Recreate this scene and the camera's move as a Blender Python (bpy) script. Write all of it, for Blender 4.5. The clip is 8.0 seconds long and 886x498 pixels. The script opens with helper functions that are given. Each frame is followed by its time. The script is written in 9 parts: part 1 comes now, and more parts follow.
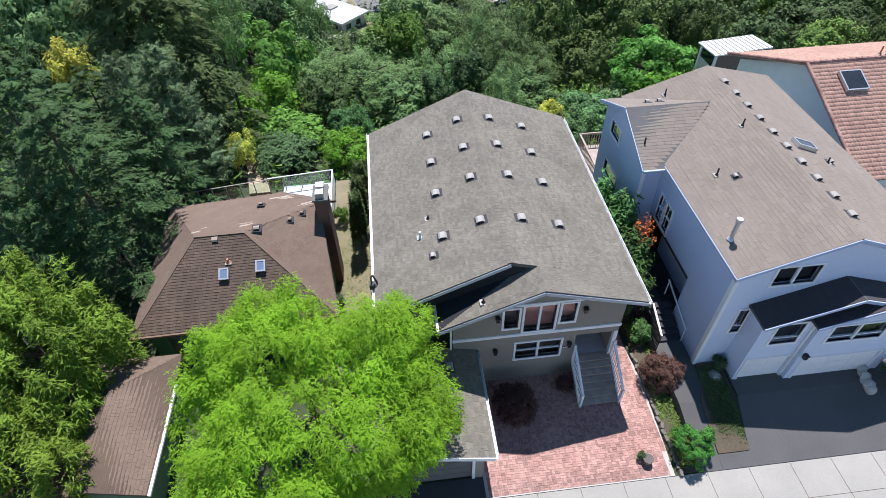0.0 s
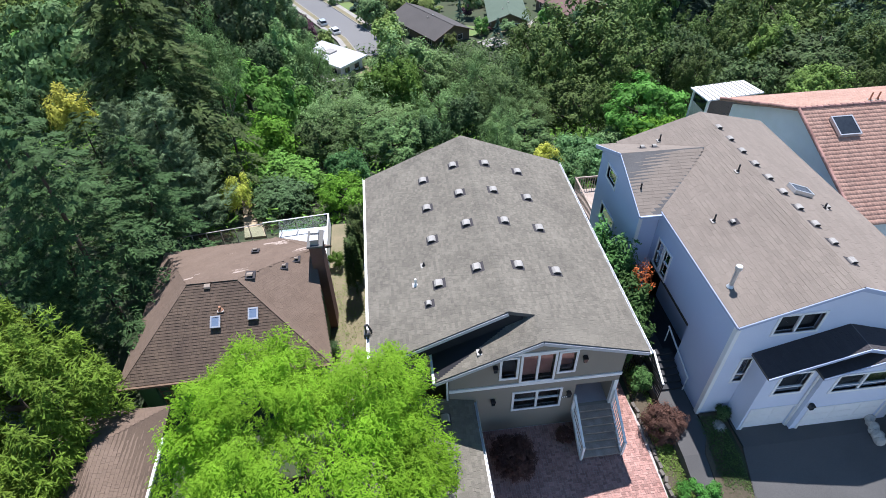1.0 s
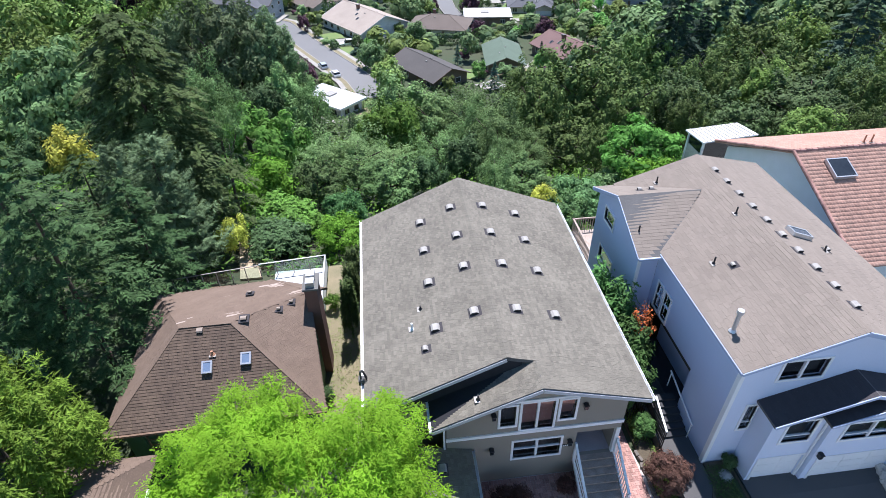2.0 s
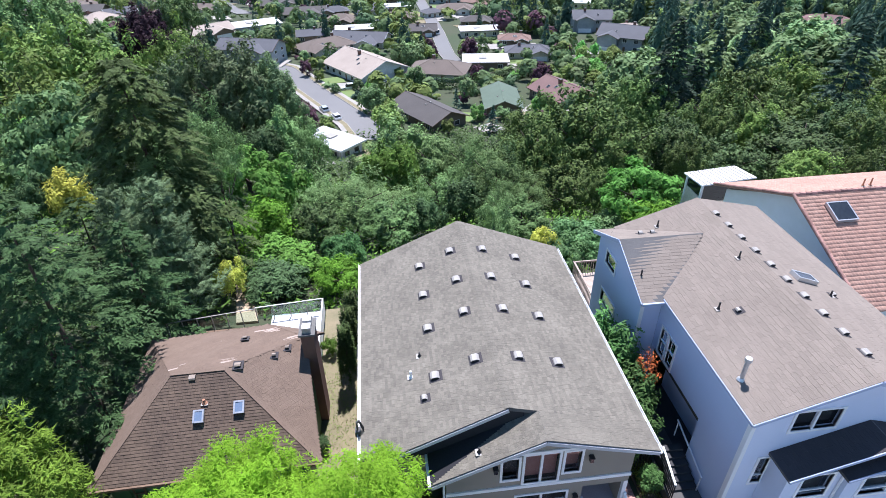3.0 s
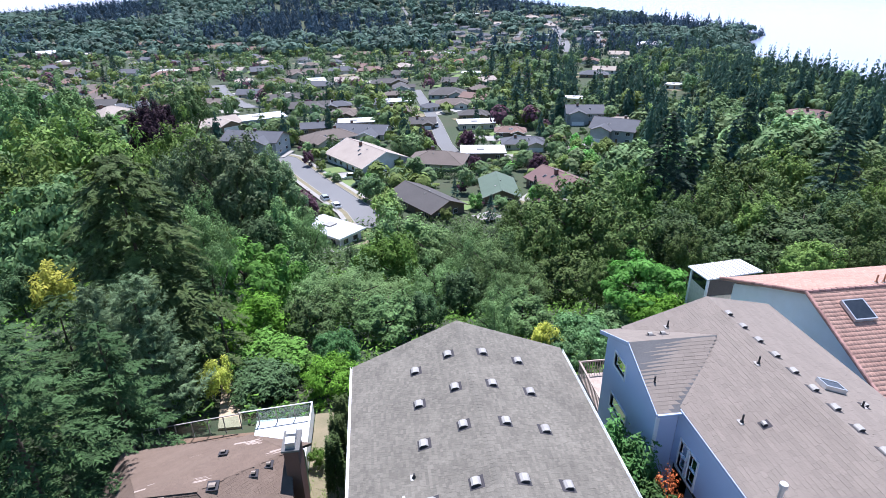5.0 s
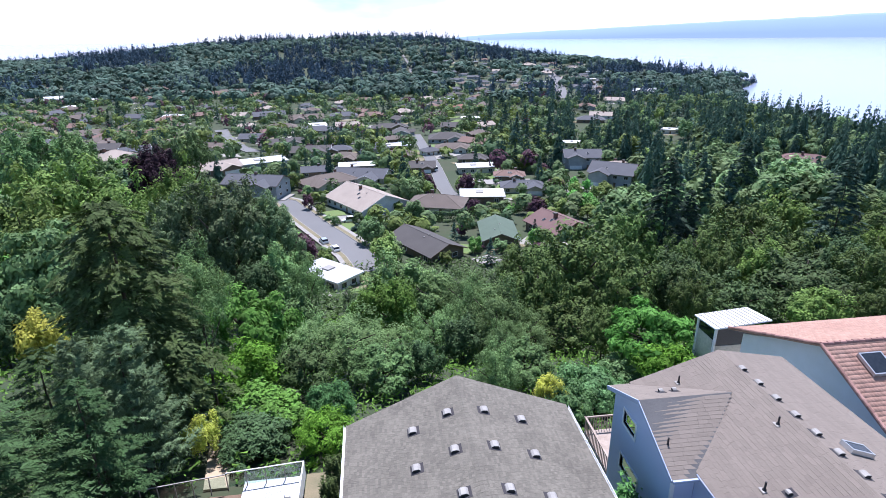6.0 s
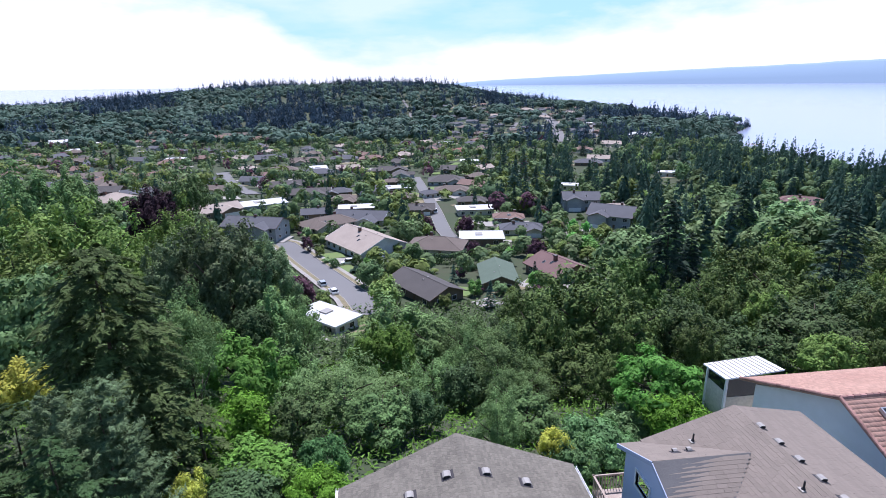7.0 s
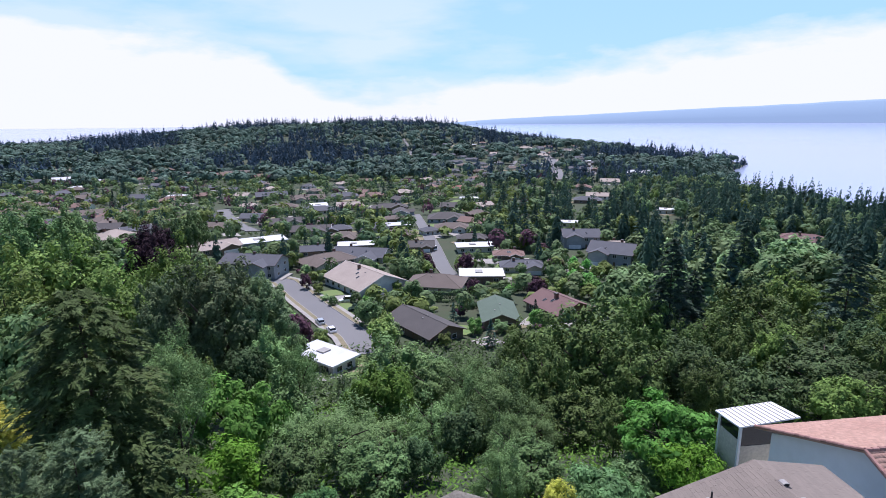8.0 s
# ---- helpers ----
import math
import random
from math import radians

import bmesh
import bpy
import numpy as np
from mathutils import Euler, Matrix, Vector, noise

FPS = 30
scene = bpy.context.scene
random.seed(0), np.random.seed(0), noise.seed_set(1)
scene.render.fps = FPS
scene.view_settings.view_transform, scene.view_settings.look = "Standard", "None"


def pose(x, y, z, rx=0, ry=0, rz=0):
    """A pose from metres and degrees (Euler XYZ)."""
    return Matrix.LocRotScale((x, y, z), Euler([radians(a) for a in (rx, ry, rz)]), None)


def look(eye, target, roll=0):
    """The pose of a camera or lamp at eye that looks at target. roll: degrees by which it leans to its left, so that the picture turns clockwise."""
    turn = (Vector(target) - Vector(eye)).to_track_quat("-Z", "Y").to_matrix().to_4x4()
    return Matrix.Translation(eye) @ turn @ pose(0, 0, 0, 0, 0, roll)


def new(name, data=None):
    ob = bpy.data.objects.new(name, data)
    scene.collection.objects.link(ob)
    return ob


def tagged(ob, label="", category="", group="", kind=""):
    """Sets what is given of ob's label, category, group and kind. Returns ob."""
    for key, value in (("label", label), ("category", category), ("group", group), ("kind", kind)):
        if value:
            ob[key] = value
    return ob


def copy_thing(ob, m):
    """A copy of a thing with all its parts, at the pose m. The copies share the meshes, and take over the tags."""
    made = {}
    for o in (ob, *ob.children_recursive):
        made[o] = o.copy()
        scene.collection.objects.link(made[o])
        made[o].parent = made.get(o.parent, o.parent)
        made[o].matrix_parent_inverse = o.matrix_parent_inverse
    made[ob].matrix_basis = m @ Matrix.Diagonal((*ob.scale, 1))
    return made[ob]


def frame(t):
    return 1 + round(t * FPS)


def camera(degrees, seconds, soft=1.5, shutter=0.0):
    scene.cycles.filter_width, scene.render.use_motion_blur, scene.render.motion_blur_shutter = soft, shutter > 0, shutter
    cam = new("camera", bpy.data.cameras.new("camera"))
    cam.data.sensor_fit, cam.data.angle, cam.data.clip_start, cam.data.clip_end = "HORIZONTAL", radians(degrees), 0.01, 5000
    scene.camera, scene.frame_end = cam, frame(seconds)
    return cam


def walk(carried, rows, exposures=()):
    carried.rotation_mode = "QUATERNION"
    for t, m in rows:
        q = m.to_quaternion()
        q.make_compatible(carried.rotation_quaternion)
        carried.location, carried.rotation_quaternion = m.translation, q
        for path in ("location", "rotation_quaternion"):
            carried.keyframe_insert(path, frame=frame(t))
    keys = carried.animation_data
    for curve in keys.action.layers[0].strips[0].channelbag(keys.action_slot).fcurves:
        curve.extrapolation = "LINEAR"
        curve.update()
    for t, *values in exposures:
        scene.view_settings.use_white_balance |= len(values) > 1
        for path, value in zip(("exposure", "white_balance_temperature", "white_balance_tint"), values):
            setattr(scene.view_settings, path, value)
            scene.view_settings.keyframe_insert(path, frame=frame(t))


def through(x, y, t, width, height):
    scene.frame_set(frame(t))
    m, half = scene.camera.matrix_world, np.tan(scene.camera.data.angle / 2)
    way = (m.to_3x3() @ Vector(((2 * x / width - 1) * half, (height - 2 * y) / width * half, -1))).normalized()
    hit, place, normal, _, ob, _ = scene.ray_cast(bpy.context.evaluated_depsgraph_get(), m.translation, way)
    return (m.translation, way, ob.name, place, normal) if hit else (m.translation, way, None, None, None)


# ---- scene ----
cam = camera(75.96, 8.0, soft=0.75)
PATH = [
    (0, (-4.084, -27.559, 24.025), (-3.426, -20.592, 16.883), -1.55),
    (0.5, (-4.030, -27.264, 24.060), (-3.321, -20.071, 17.149), -1.42),
    (1, (-3.961, -27.035, 24.091), (-3.196, -19.620, 17.426), -1.33),
    (1.5, (-3.877, -26.858, 24.083), (-3.068, -19.227, 17.672), -1.25),
    (3, (-3.829, -26.239, 24.021), (-2.903, -17.997, 18.434), -0.98),
    (3.5, (-3.804, -25.942, 23.983), (-2.841, -17.499, 18.712), -0.94),
    (4, (-3.765, -25.551, 23.962), (-2.770, -16.920, 19.011), -0.86),
    (4.5, (-3.671, -25.107, 23.960), (-2.646, -16.302, 19.332), -0.84),
    (6, (-3.434, -23.451, 23.887), (-2.324, -14.195, 20.269), -0.73),
    (6.5, (-3.354, -22.865, 23.877), (-2.220, -13.485, 20.601), -0.71),
    (7, (-3.280, -22.288, 23.830), (-2.122, -12.797, 20.899), -0.70),
    (7.5, (-3.188, -21.687, 23.769), (-2.016, -12.107, 21.151), -0.64),
    (8, (-3.112, -21.048, 23.736), (-1.922, -11.391, 21.429), -0.63),
]
EXPOSURES = [(0, 0.6, 6100, 16), (1.5, 0.77, 6000, 17), (3.5, 0.91, 5850, 20), (4.5, 0.9, 5780, 20), (6.5, 0.56, 5750, 23), (8, 0.29, 5850, 26)]
walk(cam, [(t, look(eye, target, roll)) for t, eye, target, roll in PATH], EXPOSURES)
# ---- world and sun ----
SUN_UP, SUN_TURN = radians(67), radians(12)
world = bpy.data.worlds.new("world")
scene.world = world
world.use_nodes = True
wn, wl = world.node_tree.nodes, world.node_tree.links
wn.clear()


def wnode(kind, **values):
    n = wn.new(kind)
    for key, value in values.items():
        n.inputs[key].default_value = value
    return n


w_out, w_bg = wn.new("ShaderNodeOutputWorld"), wnode("ShaderNodeBackground", Strength=0.075)
sky = wn.new("ShaderNodeTexSky")
sky.sky_type, sky.sun_disc = "NISHITA", False
sky.sun_elevation, sky.sun_rotation = SUN_UP, SUN_TURN
sky.air_density, sky.dust_density, sky.ozone_density = 1.0, 0.3, 2.0
w_co = wn.new("ShaderNodeTexCoord")
w_sep = wn.new("ShaderNodeSeparateXYZ")
w_map = wnode("ShaderNodeMapping", Scale=(1.0, 1.0, 4.2), Location=(0.31, 0.12, 0.2))
w_noise = wnode("ShaderNodeTexNoise", Scale=1.9, Detail=7.0, Roughness=0.52)
w_ramp = wn.new("ShaderNodeValToRGB")
w_ramp.color_ramp.elements[0].position, w_ramp.color_ramp.elements[1].position = 0.47, 0.58
w_max = wn.new("ShaderNodeMath")
w_max.operation = "MAXIMUM"
w_high = wn.new("ShaderNodeMapRange")
for key, value in (("From Min", 0.12), ("From Max", 0.55), ("To Min", 1.0), ("To Max", 0.15)):
    w_high.inputs[key].default_value = value
w_thin = wn.new("ShaderNodeMath")
w_thin.operation = "MULTIPLY"
w_mix = wn.new("ShaderNodeMix")
w_mix.data_type = "RGBA"
w_mix.inputs["B"].default_value = (10.2, 10.7, 11.6, 1)
wl.new(w_co.outputs["Generated"], w_map.inputs["Vector"])
wl.new(w_co.outputs["Generated"], w_sep.inputs["Vector"])
wl.new(w_map.outputs["Vector"], w_noise.inputs["Vector"])
wl.new(w_noise.outputs["Fac"], w_ramp.inputs["Fac"])
wl.new(w_sep.outputs["Z"], w_high.inputs["Value"])
wl.new(w_ramp.outputs["Color"], w_thin.inputs[0])
wl.new(w_high.outputs["Result"], w_thin.inputs[1])
# a bank of white cloud whose top rises and falls round the horizon
w_az = wn.new("ShaderNodeMath")
w_az.operation = "ARCTAN2"
wl.new(w_sep.outputs["X"], w_az.inputs[0])
wl.new(w_sep.outputs["Y"], w_az.inputs[1])
w_turn = wn.new("ShaderNodeMapRange")
for key, value in (("From Min", -0.8), ("From Max", 1.2), ("To Min", 0.0), ("To Max", 1.0)):
    w_turn.inputs[key].default_value = value
wl.new(w_az.outputs["Value"], w_turn.inputs["Value"])
w_top = wn.new("ShaderNodeValToRGB")
w_top.color_ramp.interpolation = "B_SPLINE"
while len(w_top.color_ramp.elements) > 1:
    w_top.color_ramp.elements.remove(w_top.color_ramp.elements[-1])
BANK = ((-0.8, 0.14), (-0.5, 0.126), (-0.32, 0.122), (-0.17, 0.11), (-0.12, 0.05), (-0.05, 0.032), (0.12, 0.034), (0.2, 0.052), (0.35, 0.07), (0.5, 0.088), (0.75, 0.112), (1.2, 0.13))
for k, (turn_, top_) in enumerate(BANK):
    el = w_top.color_ramp.elements[0] if k == 0 else w_top.color_ramp.elements.new((turn_ + 0.8) / 2.0)
    el.position, el.color = (turn_ + 0.8) / 2.0, (top_ * 5, top_ * 5, top_ * 5, 1)
wl.new(w_turn.outputs["Result"], w_top.inputs["Fac"])
w_map2 = wnode("ShaderNodeMapping", Scale=(1.0, 1.0, 3.0), Location=(1.7, 0.4, 0.9))
w_fray = wnode("ShaderNodeTexNoise", Scale=7.0, Detail=6.0, Roughness=0.55)
wl.new(w_co.outputs["Generated"], w_map2.inputs["Vector"])
wl.new(w_map2.outputs["Vector"], w_fray.inputs["Vector"])
w_edge, w_gap, w_bank = wn.new("ShaderNodeMath"), wn.new("ShaderNodeMath"), wn.new("ShaderNodeMapRange")
w_edge.operation, w_gap.operation = "MULTIPLY_ADD", "SUBTRACT"
w_edge.inputs[1].default_value = 0.2
wl.new(w_top.outputs["Color"], w_edge.inputs[0])
w_off = wn.new("ShaderNodeMath")
w_off.operation = "MULTIPLY_ADD"
w_off.inputs[1].default_value, w_off.inputs[2].default_value = 0.11, -0.055
wl.new(w_fray.outputs["Fac"], w_off.inputs[0])
wl.new(w_off.outputs["Value"], w_edge.inputs[2])
wl.new(w_edge.outputs["Value"], w_gap.inputs[0])
wl.new(w_sep.outputs["Z"], w_gap.inputs[1])
for key, value in (("From Min", -0.022), ("From Max", 0.016), ("To Min", 0.0), ("To Max", 1.0)):
    w_bank.inputs[key].default_value = value
wl.new(w_gap.outputs["Value"], w_bank.inputs["Value"])
w_few = wn.new("ShaderNodeMath")
w_few.operation, w_few.inputs[1].default_value = "MULTIPLY", 0.5
wl.new(w_thin.outputs["Value"], w_few.inputs[0])
wl.new(w_few.outputs["Value"], w_max.inputs[0])
wl.new(w_bank.outputs["Result"], w_max.inputs[1])
wl.new(w_max.outputs["Value"], w_mix.inputs["Factor"])
w_blue = wn.new("ShaderNodeMix")
w_blue.data_type, w_blue.inputs["Factor"].default_value = "RGBA", 0.75
w_blue.inputs["B"].default_value = (5.3, 9.3, 11.8, 1)
wl.new(sky.outputs["Color"], w_blue.inputs["A"])
wl.new(w_blue.outputs["Result"], w_mix.inputs["A"])
w_zen = wn.new("ShaderNodeMapRange")
for key, value in (("From Min", 0.2), ("From Max", 0.6), ("To Min", 0.0), ("To Max", 1.0)):
    w_zen.inputs[key].default_value = value
wl.new(w_sep.outputs["Z"], w_zen.inputs["Value"])
w_dim = wn.new("ShaderNodeVectorMath")
w_dim.operation = "MULTIPLY"
w_deep = wn.new("ShaderNodeMix")
w_deep.data_type = "RGBA"
w_deep.inputs["A"].default_value, w_deep.inputs["B"].default_value = (1, 1, 1, 1), (0.15, 0.22, 0.38, 1)
wl.new(w_mix.outputs["Result"], w_dim.inputs[0])
wl.new(w_zen.outputs["Result"], w_deep.inputs["Factor"])
wl.new(w_deep.outputs["Result"], w_dim.inputs[1])
wl.new(w_dim.outputs["Vector"], w_bg.inputs["Color"])
wl.new(w_bg.outputs["Background"], w_out.inputs["Surface"])

sun_data = bpy.data.lights.new("sun", "SUN")
sun_data.energy, sun_data.angle, sun_data.color = 5.0, radians(0.53), (1.0, 0.975, 0.93)
sun = new("sun", sun_data)
toward = Vector((math.sin(SUN_TURN) * math.cos(SUN_UP), math.cos(SUN_TURN) * math.cos(SUN_UP), math.sin(SUN_UP)))
sun.matrix_world = look(tuple(toward * 60), (0, 0, 0))


# ---- materials ----
MATS = {}


def surface(name, color, other=None, size=1.0, fine=30.0, rough=0.8, bump=0.2, metal=0.0, pieces=0.0, single=False, coat=0.0):
    """A procedural surface: two colours mixed by coarse and fine noise, relief, and a tone of its own for each piece."""
    m = bpy.data.materials.new(name)
    m.use_nodes = True
    nt, b = m.node_tree, m.node_tree.nodes["Principled BSDF"]
    n, l = nt.nodes, nt.links
    other = other or tuple(c * 0.72 for c in color)
    geo, big, small = n.new("ShaderNodeNewGeometry"), n.new("ShaderNodeTexNoise"), n.new("ShaderNodeTexNoise")
    big.inputs["Scale"].default_value, big.inputs["Detail"].default_value = size, 5
    small.inputs["Scale"].default_value, small.inputs["Detail"].default_value = fine, 3
    l.new(geo.outputs["Position"], big.inputs["Vector"])
    l.new(geo.outputs["Position"], small.inputs["Vector"])
    add = n.new("ShaderNodeMath")
    add.operation = "MULTIPLY_ADD"
    add.inputs[1].default_value = 0.5
    half = n.new("ShaderNodeMath")
    half.operation = "MULTIPLY"
    half.inputs[1].default_value = 0.5
    l.new(small.outputs["Fac"], half.inputs[0])
    l.new(big.outputs["Fac"], add.inputs[0])
    l.new(half.outputs[0], add.inputs[2])
    ramp = n.new("ShaderNodeMapRange")
    ramp.inputs["From Min"].default_value, ramp.inputs["From Max"].default_value = 0.36, 0.64
    l.new(add.outputs[0], ramp.inputs["Value"])
    mix = n.new("ShaderNodeMix")
    mix.data_type = "RGBA"
    mix.inputs["A"].default_value, mix.inputs["B"].default_value = (*color, 1), (*other, 1)
    l.new(ramp.outputs["Result"], mix.inputs["Factor"])
    out = mix.outputs["Result"]
    if pieces:
        hsv, span = n.new("ShaderNodeHueSaturation"), n.new("ShaderNodeMapRange")
        span.inputs["To Min"].default_value, span.inputs["To Max"].default_value = 1 - pieces, 1 + pieces
        if single:
            l.new(n.new("ShaderNodeObjectInfo").outputs["Random"], span.inputs["Value"])
        else:
            l.new(geo.outputs["Random Per Island"], span.inputs["Value"])
        l.new(span.outputs["Result"], hsv.inputs["Value"])
        l.new(out, hsv.inputs["Color"])
        out = hsv.outputs["Color"]
    l.new(out, b.inputs["Base Color"])
    b.inputs["Roughness"].default_value, b.inputs["Metallic"].default_value = rough, metal
    b.inputs["Coat Weight"].default_value = coat
    if bump:
        bm = n.new("ShaderNodeBump")
        bm.inputs["Strength"].default_value, bm.inputs["Distance"].default_value = bump, 0.02
        l.new(small.outputs["Fac"], bm.inputs["Height"])
        l.new(bm.outputs["Normal"], b.inputs["Normal"])
    MATS[name] = m
    return m


def leafage(name, color, spread=0.34, through=0.3, warm=0.014, patch_size=0.55, patch_deep=0.25, own_deep=0.34):
    """Leaves: each of its own tone, letting some light through."""
    m = bpy.data.materials.new(name)
    m.use_nodes = True
    n, l = m.node_tree.nodes, m.node_tree.links
    b, out = n["Principled BSDF"], n["Material Output"]
    geo, info = n.new("ShaderNodeNewGeometry"), n.new("ShaderNodeObjectInfo")
    noise_t = n.new("ShaderNodeTexNoise")
    noise_t.inputs["Scale"].default_value = patch_size
    l.new(geo.outputs["Position"], noise_t.inputs["Vector"])
    hsv = n.new("ShaderNodeHueSaturation")
    hsv.inputs["Color"].default_value = (*color, 1)
    val = n.new("ShaderNodeMapRange")
    val.inputs["To Min"].default_value, val.inputs["To Max"].default_value = 1 - spread, 1 + spread
    l.new(geo.outputs["Random Per Island"], val.inputs["Value"])
    own = n.new("ShaderNodeMapRange")
    own.inputs["To Min"].default_value, own.inputs["To Max"].default_value = 1 - own_deep, 1 + own_deep
    l.new(info.outputs["Random"], own.inputs["Value"])
    patch = n.new("ShaderNodeMapRange")
    patch.inputs["From Min"].default_value, patch.inputs["From Max"].default_value = 0.3, 0.7
    patch.inputs["To Min"].default_value, patch.inputs["To Max"].default_value = 1 - patch_deep, 1 + patch_deep
    l.new(noise_t.outputs["Fac"], patch.inputs["Value"])
    mul, mul2 = n.new("ShaderNodeMath"), n.new("ShaderNodeMath")
    mul.operation = mul2.operation = "MULTIPLY"
    l.new(val.outputs["Result"], mul.inputs[0])
    l.new(own.outputs["Result"], mul.inputs[1])
    l.new(mul.outputs[0], mul2.inputs[0])
    l.new(patch.outputs["Result"], mul2.inputs[1])
    l.new(mul2.outputs[0], hsv.inputs["Value"])
    hue = n.new("ShaderNodeMapRange")
    hue.inputs["To Min"].default_value, hue.inputs["To Max"].default_value = 0.5 - warm, 0.5 + warm
    l.new(info.outputs["Random"], hue.inputs["Value"])
    l.new(hue.outputs["Result"], hsv.inputs["Hue"])
    l.new(hsv.outputs["Color"], b.inputs["Base Color"])
    b.inputs["Roughness"].default_value = 0.7
    b.inputs["Specular IOR Level"].default_value = 0.15
    tr, mx = n.new("ShaderNodeBsdfTranslucent"), n.new("ShaderNodeMixShader")
    l.new(hsv.outputs["Color"], tr.inputs["Color"])
    mx.inputs["Fac"].default_value = through
    l.new(b.outputs["BSDF"], mx.inputs[1])
    l.new(tr.outputs["BSDF"], mx.inputs[2])
    l.new(mx.outputs["Shader"], out.inputs["Surface"])
    MATS[name] = m
    return m


def glassy(name, tint=(0.9, 0.95, 1.0), rough=0.02):
    m = bpy.data.materials.new(name)
    m.use_nodes = True
    b = m.node_tree.nodes["Principled BSDF"]
    b.inputs["Base Color"].default_value = (*tint, 1)
    b.inputs["Roughness"].default_value = rough
    b.inputs["Transmission Weight"].default_value = 1.0
    b.inputs["IOR"].default_value = 1.45
    MATS[name] = m
    return m


surface("shingle_grey", (0.182, 0.165, 0.132), (0.124, 0.112, 0.09), 0.7, 26, 0.95, 0.6, pieces=0.16)
surface("shingle_grey_single", (0.182, 0.165, 0.132), (0.124, 0.112, 0.09), 0.7, 26, 0.95, 0.5, pieces=0.08, single=True)
surface("shingle_taupe", (0.214, 0.179, 0.147), (0.184, 0.152, 0.124), 0.3, 26, 0.95, 0.4, pieces=0.07)
# paler copy of the brown shingles: sun on the back slopes put into colour
surface("shingle_brown_lit", (0.136, 0.094, 0.067), (0.172, 0.122, 0.09), 0.7, 20, 0.9, 0.5, pieces=0.07)
# near-black shingles: shade on the front wing roofs put into their colour
surface("shingle_shade_dark", (0.052, 0.047, 0.05), (0.044, 0.04, 0.043), 0.5, 20, 0.95, 0.4, pieces=0.06)
surface("porch_paint", (0.4, 0.37, 0.38), (0.3, 0.28, 0.28), 1.2, 20, 0.7, 0.2)
surface("wood_worn", (0.44, 0.36, 0.3), (0.26, 0.205, 0.165), 2.5, 30, 0.9, 0.4, pieces=0.2)
surface("stone_dark", (0.17, 0.15, 0.13), (0.1, 0.09, 0.075), 1.2, 22, 0.9, 0.5, pieces=0.3)
surface("shingle_brown", (0.112, 0.078, 0.054), (0.074, 0.051, 0.037), 0.8, 20, 0.92, 0.5, pieces=0.14)
surface("tile_orange", (0.44, 0.27, 0.2), (0.37, 0.205, 0.15), 0.4, 14, 0.8, 0.3, pieces=0.15)
# near-black tone for the shade painted on the low front roof
surface("roof_shade_black", (0.022, 0.022, 0.026), (0.016, 0.016, 0.02), 1.0, 20, 0.95, 0.3)
# skylight pane tone: the sky's reflection is put into its blue
surface("pane_sky_reflection", (0.16, 0.21, 0.3), (0.13, 0.18, 0.26), 1.0, 10, 0.15, 0.02)
surface("vent_brown", (0.3, 0.24, 0.19), (0.24, 0.19, 0.15), 2.0, 20, 0.6, 0.2)
# pale tone of the strips that paint sun glints on the brown roof
surface("glint_pale", (0.42, 0.34, 0.285), (0.32, 0.25, 0.2), 2.0, 20, 0.9, 0.3, pieces=0.2)
surface("roof_edge", (0.11, 0.107, 0.105), None, 1, 20, 0.9, 0.3)
surface("stucco_taupe", (0.27, 0.24, 0.195), (0.245, 0.215, 0.175), 0.8, 60, 0.9, 0.3)
surface("siding_blue", (0.5, 0.57, 0.74), (0.46, 0.53, 0.7), 0.5, 40, 0.75, 0.15)
surface("siding_white", (0.62, 0.67, 0.79), (0.57, 0.62, 0.74), 0.5, 40, 0.75, 0.15)
# greyed copy of the white trim: shade on the front rakes put in colour
surface("trim_shade_grey", (0.46, 0.46, 0.48), (0.42, 0.42, 0.44), 1.0, 40, 0.7, 0.1)
surface("trim_blue", (0.4, 0.46, 0.6), (0.36, 0.42, 0.56), 1.0, 40, 0.7, 0.1)
surface("paint_white", (0.8, 0.8, 0.8), (0.74, 0.74, 0.73), 1.5, 30, 0.55, 0.08)
surface("paint_green", (0.1, 0.19, 0.1), (0.07, 0.14, 0.07), 1.5, 30, 0.6, 0.1)
surface("vent_metal", (0.34, 0.32, 0.29), (0.25, 0.235, 0.215), 4, 60, 0.55, 0.1)
surface("black_rubber", (0.02, 0.02, 0.022), None, 4, 50, 0.7, 0.1)
surface("galvanised", (0.62, 0.63, 0.64), (0.5, 0.51, 0.52), 3, 40, 0.4, 0.05, metal=0.7)
surface("brick_red", (0.42, 0.245, 0.205), (0.27, 0.14, 0.115), 0.8, 30, 0.9, 0.4, pieces=0.28)
surface("brick_chimney", (0.19, 0.1, 0.075), (0.14, 0.07, 0.055), 0.8, 30, 0.9, 0.4, pieces=0.25)
surface("mortar", (0.52, 0.46, 0.43), (0.38, 0.33, 0.3), 1, 40, 0.95, 0.3)
surface("concrete", (0.33, 0.31, 0.275), (0.25, 0.24, 0.215), 0.5, 30, 0.92, 0.3)
surface("concrete_old", (0.15, 0.145, 0.135), (0.11, 0.107, 0.1), 0.4, 25, 0.92, 0.3)
surface("drive_old", (0.1, 0.097, 0.093), (0.07, 0.068, 0.066), 0.4, 25, 0.92, 0.3)
surface("asphalt", (0.05, 0.05, 0.053), (0.036, 0.036, 0.038), 0.4, 50, 0.9, 0.4)
surface("street_grey", (0.165, 0.163, 0.16), (0.14, 0.138, 0.136), 0.05, 3, 0.9, 0.2)
surface("wood_grey", (0.3, 0.255, 0.21), (0.2, 0.165, 0.135), 2, 30, 0.85, 0.4, pieces=0.12)
